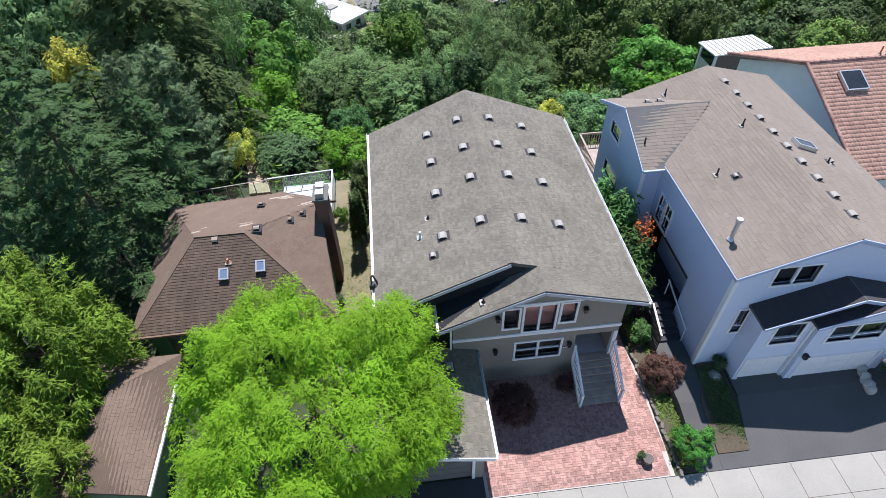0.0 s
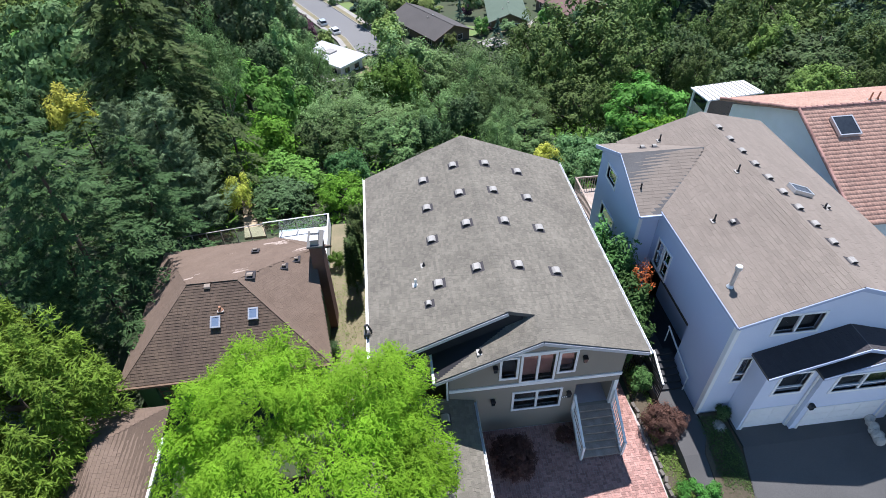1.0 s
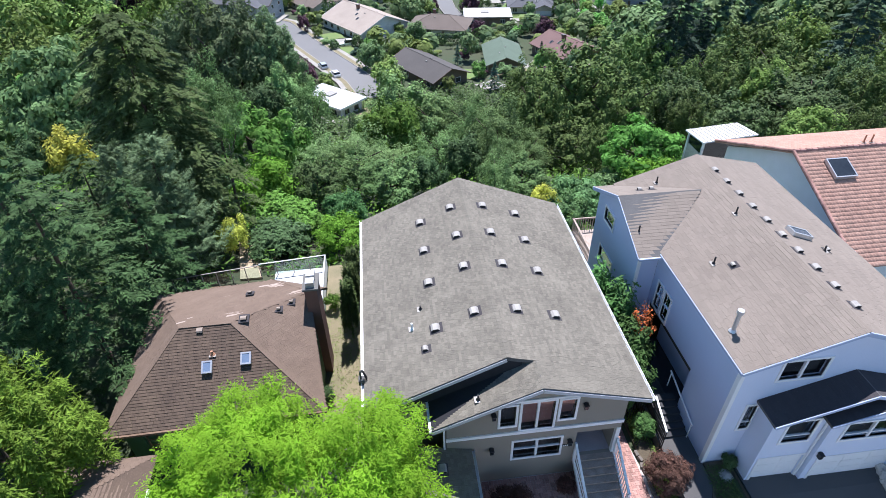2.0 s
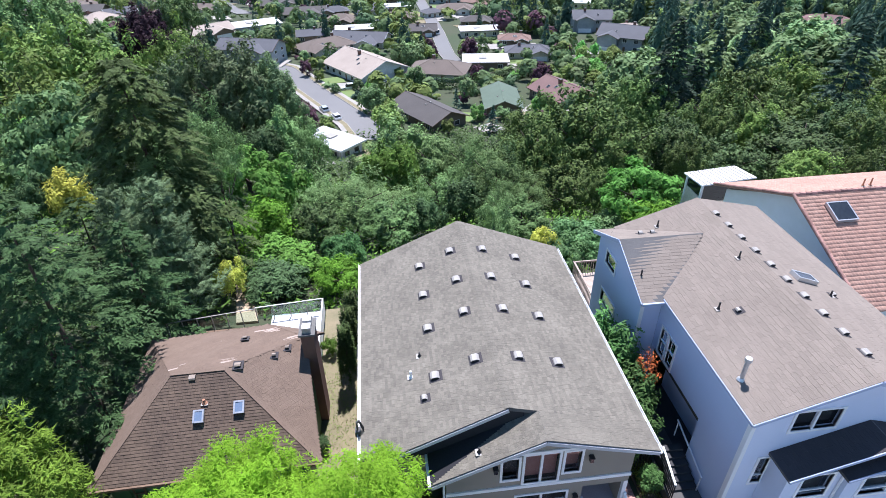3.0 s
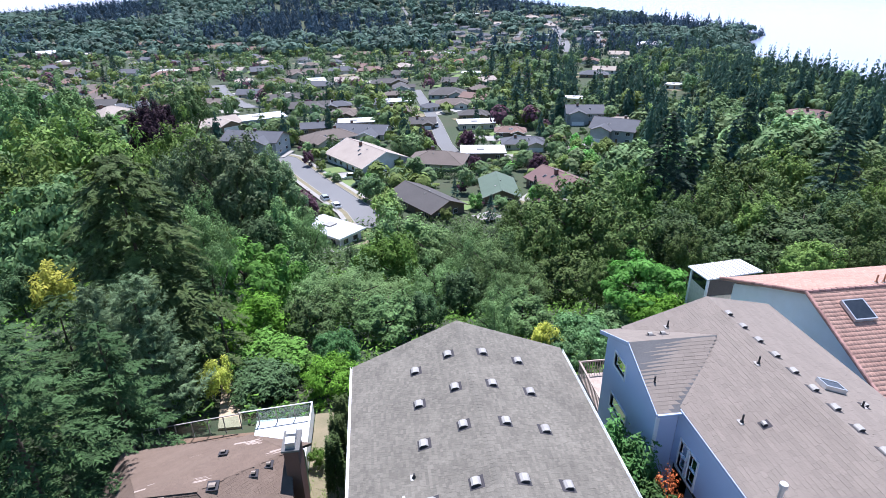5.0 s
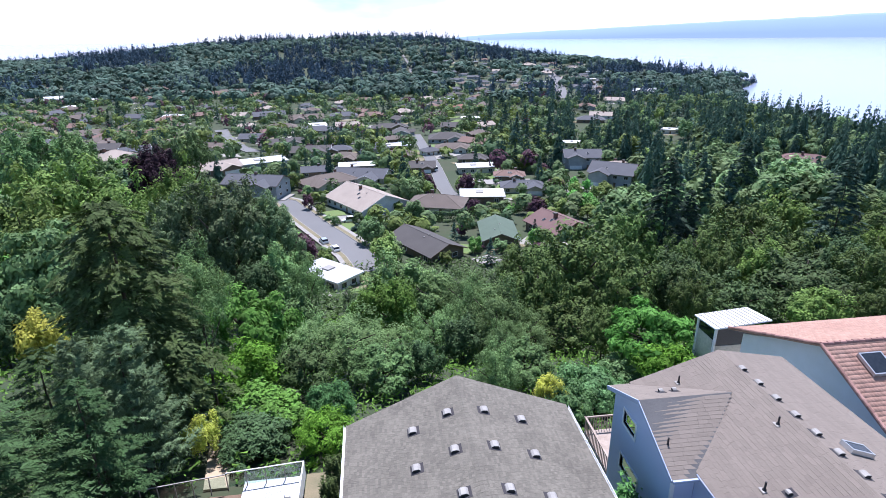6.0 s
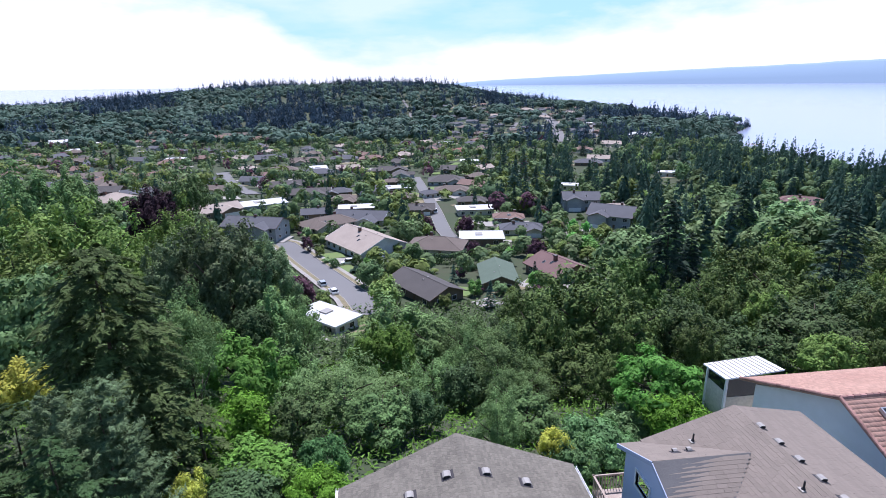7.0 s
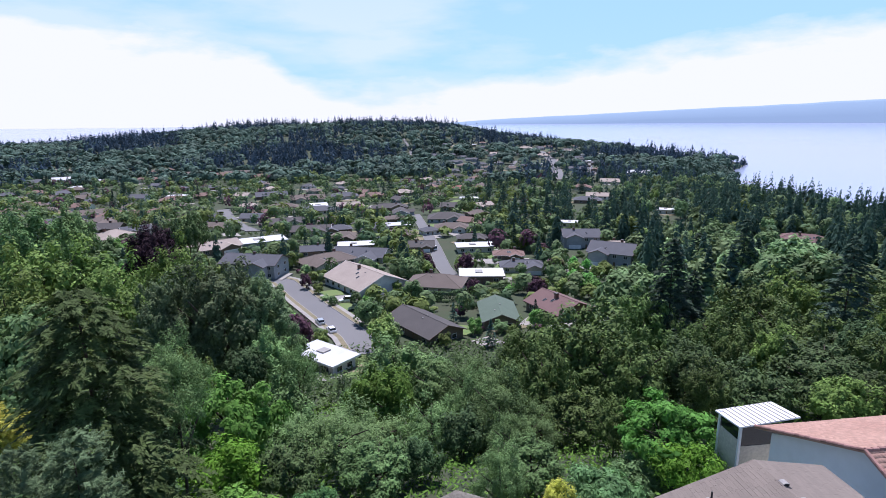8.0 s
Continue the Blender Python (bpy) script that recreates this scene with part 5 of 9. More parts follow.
# black triangle painted where the main roof shades the low slope
Geo().slab([LOWL[0], LOWL[1], LOWL[2]], (0, 0, 0.012)).make("membrane", "roof_shade_black", roof, "black triangle painting the shade on the low part of the roof")
caps, rng = Geo(), random.Random(5)
yy = CUT
while yy < BACK - 0.2:
    n = len(caps.v)
    caps.v += [(0.16 * s, y_, RIDGE + h_ - SLOPE * 0.16 * abs(s)) for s in (-1, 0, 1) for y_, h_ in ((yy, 0.034), (yy + 0.2, 0.026), (yy, 0.016))]
    caps.f += [(n, n + 1, n + 4, n + 3), (n + 3, n + 4, n + 7, n + 6), (n + 2, n, n + 3, n + 5), (n + 5, n + 3, n + 6, n + 8)]
    yy += 0.19
make_each(caps, "ridge_cap", "shingle_grey_single", roof)
trim = Geo()
trim.beam((-EAVE, CUT_L - 0.02, EZ - 0.15), (0, CUT - 0.02, RIDGE - 0.13), 0.04, 0.16)
trim.beam((LOW_X, FRONT - 0.02, LOW_Z - 0.15), (PEAK_X, FRONT - 0.02, PEAK_Z - 0.13), 0.04, 0.16)
trim.beam((PEAK_X, FRONT - 0.02, PEAK_Z - 0.15), (EAVE, FRONT - 0.02, EZ - 0.13), 0.04, 0.16)
make_each(trim, "fascia", "trim_shade_grey", roof)
# gable wall painted the same black for the shade under the rake
Geo().slab([(-5.1, CUT + 0.02, 5.2), (0.6, CUT + 0.02, 6.2), (0.6, CUT + 0.02, 7.3), (0, CUT + 0.02, 7.52), (-5.1, CUT + 0.02, 6.0)], (0, 0.1, 0)).make("gable_wall", "roof_shade_black", roof)
for s, y1 in ((-1, CUT_L), (1, FRONT)):
    gt = Geo()
    gt.box(s * EAVE - 0.005 if s > 0 else -EAVE - 0.125, s * EAVE + 0.125 if s > 0 else -EAVE + 0.005, y1, BACK - 0.95, EZ - 0.16, EZ - 0.145)
    gt.box(s * (EAVE + 0.125) - 0.008, s * (EAVE + 0.125) + 0.008, y1, BACK - 0.95, EZ - 0.16, EZ - 0.01)
    gt.box(s * (EAVE + 0.004) - 0.006, s * (EAVE + 0.004) + 0.006, y1, BACK - 0.95, EZ - 0.16, EZ - 0.03)
    gt.make("gutter", "paint_white", roof, "white metal gutter")
Geo().beam((5.58, FRONT + 0.3, EZ - 0.18), (5.2, WY + 0.3, 5.3), 0.08, 0.07).beam((5.18, WY + 0.3, 5.3), (5.18, WY + 0.3, 0.1), 0.08, 0.07).make("downpipe", "paint_white", roof)
Geo().beam((LOW_X - 0.03, FRONT + 0.1, LOW_Z - 0.1), (LOW_X + 0.5, WY - 0.06, 5.0), 0.08, 0.07).beam((-2.5, WY - 0.06, 5.0), (-2.5, WY - 0.06, 2.8), 0.08, 0.07).make("downpipe", "paint_white", roof)
Geo().box(LOW_X - 0.1, LOW_X, FRONT - 0.02, CUT + 0.4, LOW_Z - 0.14, LOW_Z - 0.01).make("gutter", "paint_white", roof, "white metal gutter")


def on_roof(x, y, ridge_x=0.0, ridge_z=RIDGE, slope=SLOPE):
    """A pose lying on a roof slope, its x running down the slope."""
    s = 1 if x > ridge_x else -1
    a = math.atan(slope) * s
    return Matrix.Translation((x, y, ridge_z - slope * abs(x - ridge_x) + 0.02)) @ Euler((0, a, 0)).to_matrix().to_4x4() @ (Matrix.Rotation(math.pi, 4, "Z") if s < 0 else Matrix.Identity(4))


def box_vent(m, size=0.36, group="roof vents of the grey house", metal="vent_metal"):
    """A low metal vent: a hood bent over a throat and sides painted black for shade, its open side down the slope, on a
    darkened flange.
    """
    v = base("roof_vent", m, "low square pale metal roof vent" if metal == "vent_metal" else "low square brownish metal roof vent", "vent", group)
    s = size / 2
    prof = [(-s, 0.0), (-s * 0.95, 0.05), (-s * 0.55, 0.12), (s * 0.5, 0.15), (s, 0.105), (s, 0.085), (s * 0.48, 0.13), (-s * 0.5, 0.1), (-s * 0.85, 0.04), (-s * 0.88, 0.0)]
    Geo().slab([(x, -s, z) for x, z in prof], (0, size, 0)).make("hood", metal, v)
    # sides painted black for the shade on them
    for k in (-1, 1):
        Geo().slab([(-s * 0.88, k * s * 0.98, 0.0), (-s * 0.84, k * s * 0.98, 0.04), (-s * 0.5, k * s * 0.98, 0.099), (s * 0.48, k * s * 0.98, 0.128), (s * 0.9, k * s * 0.98, 0.09), (s * 0.7, k * s * 0.98, 0.0)], (0, -k * 0.012, 0)).make("cheek", "black_rubber", v, "vent side painted black for its shade")
    # black block painted as the unlit opening under the hood
    Geo().box(-s * 0.7, s * 0.66, -s * 0.9, s * 0.9, 0, 0.06).make("throat", "black_rubber", v)
    # ring of stain and shadow round the vent, painted as a dark flange
    Geo().box(-s - 0.12, s + 0.09, -s - 0.1, s + 0.1, -0.004, 0.004).make("flange", "shingle_shade_dark", v)
    return v


vent = box_vent(on_roof(-0.77, -2.12))
for vx, vy in ((0.92, -2.1), (2.65, -2.34), (-2.4, -2.57), (-0.77, -4.58), (0.92, -4.5), (2.65, -4.68), (-2.42, -4.92), (-0.77, -6.97), (1.0, -6.93), (2.66, -7.09), (-2.43, -7.31), (-0.77, -9.94), (1.0, -9.95), (2.68, -10.03), (-2.43, -10.19)):
    copy_thing(vent, on_roof(vx, vy))


def pipe_vent(m, height=0.3, r=0.04, material="black_rubber", group="roof pipes"):
    p = base("vent_pipe", m, "short plumbing vent pipe with a flashing boot", "pipe", group)
    Geo().bar((0, 0, -0.05), (0, 0, height), r, r, 10).make("pipe", material, p)
    Geo().bar((0, 0, 0.0), (0, 0, 0.09), r * 2.4, r * 1.1, 12).make("boot", "black_rubber" if material == "black_rubber" else material, p)
    Geo().box(-0.15, 0.15, -0.15, 0.15, 0.0, 0.006).make("flashing", "vent_metal", p)
    return p


def upright(x, y, ridge_x, ridge_z, slope):
    return Matrix.Translation((x, y, ridge_z - slope * abs(x - ridge_x)))


pipe_vent(upright(-3.4, -9.8, 0, RIDGE, SLOPE), 0.35, 0.05, "paint_white")
pipe_vent(upright(-2.95, -8.78, 0, RIDGE, SLOPE), 0.2)
box_vent(on_roof(-2.94, -11.13), 0.22)
pipe_vent(upright(-1.2, -13.5, PEAK_X, PEAK_Z, 0.43), 0.25)
meter = base("utility_mast", pose(-5.62, -11.7, EZ - 0.25), "dark service mast with cable clamps at the eave", "mast")
Geo().bar((0, 0, -1.2), (0, 0, 0.75), 0.04, 0.04, 10).bar((0, 0, 0.75), (0.12, 0, 0.85), 0.06, 0.04, 10).make("mast", "roof_edge", meter)
Geo().box(-0.1, 0.14, -0.14, 0.14, 0.1, 0.36).make("box", "roof_edge", meter)
for k in range(3):
    Geo().bar((0.1, -0.05 + 0.05 * k, 0.8), (0.3, -0.1 + 0.1 * k, 0.1), 0.02, 0.02, 6).make("cable", "black_rubber", meter)

# garage wing
GR = [(-1.36, -18.22, 2.68), (-1.36, WY - 0.01, 2.68), (-4.5, WY - 0.01, 3.5), (-4.5, -18.22, 3.5)]
GL = [(-4.5, -18.22, 3.5), (-4.5, -12.2, 3.5), (-7.7, -12.2, 2.66), (-7.7, -18.22, 2.66)]
wing = base("garage", pose(0, 0, 0), "taupe stucco garage wing with a grey shingled roof", "garage")
gfront = facing("y", -17.8, 1, 0.16)
g = wall_grid(Geo(), -7.3, -1.72, 0, 2.62, [(-6.4, -2.2, 0.0, 2.2)], gfront)
g.slab([(-7.3, -17.8, 2.62), (-1.72, -17.8, 2.62), (-4.5, -17.8, 3.34)], (0, 0.16, 0))
g.box(-1.88, -1.72, -17.64, WY - 0.01, 0, 2.66).box(-7.3, -7.14, -17.64, -12.2, 0, 2.66)
make_each(g, "wall", "stucco_taupe", wing)
gd = Geo()
gd.box(-6.4, -2.2, -17.72, -17.68, 0.02, 2.2)
door_g = gd.make("garage_door", "concrete_old", wing, "dark grey panelled garage door")
for r_ in range(4):
    for c_ in range(4):
        Geo().box(-6.3 + 1.04 * c_, -5.42 + 1.04 * c_, -17.735, -17.721, 0.1 + 0.53 * r_, 0.5 + 0.53 * r_).make("door_panel", "concrete_old", door_g)
Geo().box(-6.52, -6.4, -17.84, -17.8, 0, 2.32).box(-2.2, -2.08, -17.84, -17.8, 0, 2.32).box(-6.4, -2.2, -17.84, -17.8, 2.2, 2.32).make("door_trim", "paint_white", wing)
groof = put("roof", Geo().slab(GR, (0, 0, -0.14)).slab(GL, (0, 0, -0.14)).make("tmp", "roof_edge").data, wing)
bpy.data.objects.remove(bpy.data.objects["tmp"])
shingles(groof, [GR, GL], "shingle_grey", 0.145, 0.24, 0.014, 0.5, random.Random(6))
Geo().beam((-1.36, -18.25, 2.58), (-4.5, -18.25, 3.4), 0.05, 0.2).beam((-4.5, -18.25, 3.4), (-7.7, -18.25, 2.58), 0.05, 0.2).make("fascia", "paint_white", groof)
Geo().box(-1.355, -1.24, -18.24, WY - 0.02, 2.54, 2.56).box(-1.25, -1.235, -18.24, WY - 0.02, 2.54, 2.69).make("gutter", "paint_white", groof, "white metal gutter")
for vy in (-14.2, -16.3):
    copy_thing(vent, on_roof(-2.72, vy, -4.5, 3.5, 0.261))

# ---- the ground before the houses ----
def slab_thing(name, pts, drop, material, label, category):
    return tagged(Geo().slab(pts, (0, 0, -drop)).make(name, material), label, category, kind="structure")


drive = slab_thing("drive", [(-1.72, -18.75, 0.01), (6.35, -18.75, 0.01), (6.55, -14.0, 0.01), (6.25, -11.0, 0.01), (5.15, -11.0, 0.01), (5.15, -13.21, 0.01), (-1.72, -13.21, 0.01)], 0.2, "mortar", "brick-paved drive laid in a woven pattern", "drive")
slab_thing("pavement", [(-40, -22.6, 0.02), (40, -22.6, 0.02), (40, -18.78, 0.02), (-40, -18.78, 0.02)], 0.2, "concrete", "pale concrete sidewalk with scored joints", "pavement")
slab_thing("road", [(-60, -60, -0.012), (60, -60, -0.012), (60, -22.7, -0.012), (-60, -22.7, -0.012)], 0.2, "asphalt", "asphalt street in front of the houses", "road")
slab_thing("apron", [(-7.4, -18.76, 0.012), (-1.74, -18.76, 0.012), (-1.74, -17.8, 0.012), (-7.4, -17.8, 0.012)], 0.2, "asphalt", "dark apron before the garage door", "drive")
joints = Geo()
for k in range(-20, 22):
    joints.box(1.83 * k - 0.01 + 0.4, 1.83 * k + 0.01 + 0.4, -22.5, -18.8, 0.016, 0.0235)
joints.box(-39, 39, -20.3, -20.28, 0.016, 0.0235)
joints.make("pavement_joints", "soil", bpy.data.objects["pavement"])

# ---- the blue house ----
GZ = 0.67
blue = base("house", pose(0, 0, 0), "pale blue two-storey house with a taupe shingled roof", "house")
RX, RZ, RS = 13.2, 8.62, 0.37
LE, RE = (8.82, RZ - RS * (RX - 8.82)), (18.35, RZ - RS * (18.35 - RX))
RF = -14.12
B_LEFT = [(LE[0], RF, LE[1]), (RX, RF, RZ), (RX, -0.5, RZ), (LE[0], -0.3, LE[1])]
B_RIGHT = [(RX, RF, RZ), (RE[0], RF, RE[1]), (RE[0], 1.2, RE[1]), (RX, -0.5, RZ)]
C_FRONT = [(7.7, -6.84, 6.9), (8.87, -6.84, 6.93), (12.12, -3.5, 8.3), (7.7, -3.5, 8.3)]
C_BACK = [(7.7, -0.3, 6.9), (7.7, -3.5, 8.3), (12.12, -3.5, 8.3), (8.87, -0.32, 6.9)]
bf = facing("y", -13.94, 1, 0.16)
BW = [(10.62, 12.45, 6.12, 7.16), (9.92, 10.34, 3.05, 4.6)]
g = wall_grid(Geo(), 9.0, 18.1, GZ - 1, 6.6, BW, bf)
g = wall_grid(g, 10.2, 16.2, 6.6, 7.2, BW, bf)
g.slab([(10.2, -13.94, 7.2), (16.2, -13.94, 7.2), (16.2, -13.94, 7.32), (RX, -13.94, RZ - 0.2), (10.2, -13.94, 7.32)], (0, 0.16, 0))
g.slab([(9.0, -13.94, 6.6), (10.2, -13.94, 6.6), (10.2, -13.94, 7.32), (9.0, -13.94, 6.87)], (0, 0.16, 0))
g.slab([(16.2, -13.94, 6.6), (18.1, -13.94, 6.6), (18.1, -13.94, 6.62), (16.2, -13.94, 7.32)], (0, 0.16, 0))
make_each(g, "wall", "siding_white", blue)
bl = facing("x", 9.0, 1, 0.16)
SW = [(-8.35, -7.8, 3.9, 5.4), (-7.55, -7.0, 3.9, 5.4)]
g = wall_grid(Geo(), -13.78, -6.41, GZ - 1, 6.7, SW + [(-11.2, -6.5, GZ - 1, 3.8)], bl)
g.box(10.1, 10.26, -11.2, -6.5, GZ - 1, 3.95).box(9.16, 10.26, -11.36, -11.2, GZ - 1, 3.95).box(9.16, 10.1, -11.2, -6.5, 3.8, 3.95)
g.box(17.94, 18.1, -13.78, 0.6, GZ - 3, 6.3).box(8.4, 13.2, -1.0, -0.8, -4, 6.3).box(13.2, 17.94, 0.4, 0.6, -4, 6.3).box(13.2, 13.36, -0.8, 0.4, -4, 6.3)
g.slab([(9.0, -1.0, 6.3), (13.36, -1.0, 6.3), (13.36, -1.0, 8.5)], (0, 0.16, 0))
make_each(g, "wall", "siding_blue", blue)
bx = facing("x", 8.0, 1, 0.16)
CW = [(-3.0, -1.75, 5.75, 6.5), (-3.75, -1.9, 3.2, 3.98)]
g = wall_grid(Geo(), -6.4, -0.6, -4, 6.7, CW, bx)
g.slab([(8.0, -6.4, 6.7), (8.0, -0.6, 6.7), (8.0, -0.6, 6.85), (8.0, -3.5, 8.1), (8.0, -6.4, 6.88)], (0.16, 0, 0)).box(8.16, 9.0, -6.4, -6.24, -2, 6.7).box(8.16, 8.4, -0.76, -0.6, -4, 6.7)
make_each(g, "wall", "siding_blue", blue)
Geo().box(9.2, 17.9, -13.6, 0.2, 3.3, 3.5).box(13, 13.2, -13.6, 0.2, 0.5, 7).make("floor", "unlit_room", blue)
window(blue, bf, *BW[0], panes=2)
window(blue, bf, *BW[1], rail=0.27)
for w_ in SW:
    window(blue, bl, *w_, rail=True)
for w_ in CW:
    window(blue, bx, *w_, backing="siding_white")
corner = Geo().box(8.93, 9.1, -14.0, -13.93, GZ, 6.62).box(8.93, 8.99, -13.93, -13.78, GZ, 6.62).box(7.93, 8.1, -6.47, -6.4, 0, 6.7)
make_each(corner, "corner_board", "paint_white", blue)

# its front wing with two garage doors
WZ0 = GZ - 0.05
af = facing("y", -15.0, 1, 0.16)
AW = [(11.05, 12.25, 3.4, 4.75)]
g = wall_grid(Geo(), 10.38, 12.73, WZ0, 4.85, AW + [(10.6, 12.6, GZ, 2.25)], af)
g.box(10.38, 10.54, -14.84, -13.95, WZ0, 4.85)
make_each(g, "wall", "siding_white", blue)
window(blue, af, *AW[0], rail=0.27)
cf = facing("y", -15.25, 1, 0.16)
CWN = [(13.43, 15.9, 3.5, 4.58)]
g = wall_grid(Geo(), 12.73, 17.3, WZ0, 4.95, CWN + [(13.1, 16.7, GZ, 2.25)], cf)
g.slab([(12.73, -15.25, 4.95), (17.3, -15.25, 4.95), (15.0, -15.25, 5.68)], (0, 0.16, 0)).box(12.73, 12.89, -15.09, -14.83, WZ0, 4.95).box(17.14, 17.3, -15.09, -13.95, WZ0, 4.9)
make_each(g, "wall", "siding_white", blue)
window(blue, cf, *CWN[0], panes=2, rail=0.27)
for x0, x1, y0 in ((10.6, 12.6, -14.93), (13.1, 16.7, -15.18)):
    gd = Geo().box(x0, x1, y0, y0 + 0.04, GZ, 2.25).make("garage_door", "paint_white", blue, "white panelled garage door")
    n_ = int((x1 - x0) / 0.95)
    for i in range(n_):
        for k in range(3):
            u = x0 + (x1 - x0) * i / n_
            Geo().box(u + 0.08, u + (x1 - x0) / n_ - 0.08, y0 - 0.014, y0 - 0.002, GZ + 0.1 + 0.51 * k, GZ + 0.5 + 0.51 * k).make("door_panel", "paint_white", gd)
    Geo().box(x0 - 0.1, x0, y0 - 0.1, y0 - 0.075, GZ, 2.35).box(x1, x1 + 0.1, y0 - 0.1, y0 - 0.075, GZ, 2.35).box(x0, x1, y0 - 0.1, y0 - 0.075, 2.25, 2.35).make("door_trim", "paint_white", blue)
WING_L = [(10.19, -15.25, 4.95), (13.9, -15.25, 6.25), (13.9, -13.95, 6.25), (10.19, -13.95, 4.95)]
WING_R = [(13.9, -15.25, 6.25), (18.2, -15.25, 4.8), (18.2, -13.95, 4.8), (13.9, -13.95, 6.25)]
W2_L = [(12.3, -15.55, 5.03), (15.0, -15.55, 5.9), (15.0, -14.9, 5.9), (12.3, -14.9, 5.03)]
W2_R = [(15.0, -15.55, 5.9), (17.7, -15.55, 5.03), (17.7, -14.9, 5.03), (15.0, -14.9, 5.9)]
sconce(12.92, 2.6, -15.25)
Geo().beam((12.65, -15.06, 4.6), (12.65, -15.06, 0.75), 0.07, 0.07).make("downpipe", "paint_white", blue, "white downpipe")
broof = put("roof", None, blue, None, "taupe shingled roof with a row of box vents")
for fc, deep in ((B_LEFT, 0.15), (B_RIGHT, 0.15), (C_FRONT, 0.15), (C_BACK, 0.15), (WING_L, 0.13), (WING_R, 0.13), (W2_L, 0.13), (W2_R, 0.13)):
    Geo().slab(fc, (0, 0, -deep)).make("roof_deck", "roof_edge", broof)
shingles(broof, [B_LEFT, B_RIGHT, C_FRONT, C_BACK], "shingle_taupe", 0.19, 0.5, 0.008, 0.5, random.Random(9))
# wing roofs take the darkened shingles for the house's shadow on them
shingles(broof, [WING_L, WING_R, W2_L, W2_R], "shingle_shade_dark", 0.14, 0.5, 0.008, 0.4, random.Random(8))
t_ = Geo()
t_.beam((LE[0], RF - 0.02, LE[1] - 0.09), (RX, RF - 0.02, RZ - 0.09), 0.04, 0.15).beam((RX, RF - 0.02, RZ - 0.09), (RE[0], RF - 0.02, RE[1] - 0.09), 0.05, 0.2)
t_.beam((7.68, -6.84, 6.81), (7.68, -3.5, 8.21), 0.04, 0.15).beam((7.68, -3.5, 8.21), (7.68, -0.3, 6.81), 0.05, 0.2)
t_.beam((10.19, -15.27, 4.88), (13.9, -15.27, 6.18), 0.04, 0.14).beam((13.9, -15.27, 6.18), (18.2, -15.27, 4.73), 0.05, 0.16).beam((12.3, -15.57, 4.96), (15.0, -15.57, 5.83), 0.04, 0.12).beam((15.0, -15.57, 5.83), (17.7, -15.57, 4.96), 0.05, 0.14)
make_each(t_, "fascia", "trim_blue", broof)
Geo().box(LE[0] - 0.05, LE[0], RF, -6.75, LE[1] - 0.14, LE[1] - 0.02).make("gutter", "trim_blue", broof, "pale blue metal gutter")
Geo().box(RE[0], RE[0] + 0.05, RF, 1.2, RE[1] - 0.14, RE[1] - 0.02).make("gutter", "trim_blue", broof, "pale blue metal gutter")
Geo().box(7.7, 8.87, -6.96, -6.85, 6.78, 6.9).make("gutter", "trim_blue", broof, "pale blue metal gutter")
low_vent = box_vent(on_roof(13.46, -2.15, RX, RZ, RS), 0.3, "roof vents of the blue house")
for k in range(1, 10):
    copy_thing(low_vent, on_roof(13.46 + 0.045 * k, -2.15 - 1.155 * k, RX, RZ, RS))["group"] = "roof vents of the blue house"
for vx in (9.32, 9.98):
    box_vent(Matrix.Translation((vx, -2.42, 7.85)) @ Euler((-math.atan(0.4375), 0, 0)).to_matrix().to_4x4() @ Matrix.Rotation(math.pi / 2, 4, "Z"), 0.2, "roof vents of the blue house")
for px_, py_ in ((12.6, -5.94), (10.41, -8.45), (10.66, -1.6)):
    pipe_vent(upright(px_, py_, RX, RZ, RS), 0.38)
pipe_vent(Matrix.Translation((8.15, -5.45, 7.42)), 0.38)
box_vent(on_roof(11.0, -8.95, RX, RZ, RS), 0.2)
pipe_vent(upright(15.75, -8.4, RX, RZ, RS), 0.3)
box_vent(on_roof(15.95, -8.3, RX, RZ, RS), 0.2)
flue = base("flue", Matrix.Translation((9.4, -12.17, RZ - RS * (RX - 9.4))), "tall galvanised flue pipe with a round cap", "flue")
Geo().bar((0, 0, -0.1), (0, 0, 1.0), 0.09, 0.09, 14).make("pipe", "galvanised", flue)
Geo().bar((0, 0, 1.0), (0, 0, 1.15), 0.15, 0.13, 16).make("cap", "galvanised", flue)
Geo().bar((0, 0, 0.0), (0, 0, 0.1), 0.17, 0.1, 14).make("collar", "galvanised", flue)


def skylight(m, w, d, high=0.14, glass="far_glass"):
    s = base("skylight", m, "framed roof skylight with dark glass", "skylight", "roof skylights")
    Geo().box(-w / 2, w / 2, -d / 2, -d / 2 + 0.07, 0, high).box(-w / 2, w / 2, d / 2 - 0.07, d / 2, 0, high).box(-w / 2, -w / 2 + 0.07, -d / 2 + 0.07, d / 2 - 0.07, 0, high).box(w / 2 - 0.07, w / 2, -d / 2 + 0.07, d / 2 - 0.07, 0, high).make("frame", "galvanised", s)
    Geo().box(-w / 2 + 0.07, w / 2 - 0.07, -d / 2 + 0.07, d / 2 - 0.07, 0.02, high - 0.02).make("pane", glass, s)
    return s


skylight(on_roof(15.0, -7.4, RX, RZ, RS), 1.15, 0.62, 0.2)

# ---- the orange-tiled house ----
orange = base("house", pose(0, 0, 0), "white house with an orange clay tile roof", "house")
OX, OZ, OY = 20.55, 7.3, 1.2
O_FRONT = [(OX, OY, OZ), (38, OY, OZ), (38, -6.2, OZ - 0.4 * 7.4), (OX, -6.2, OZ - 0.4 * 7.4)]
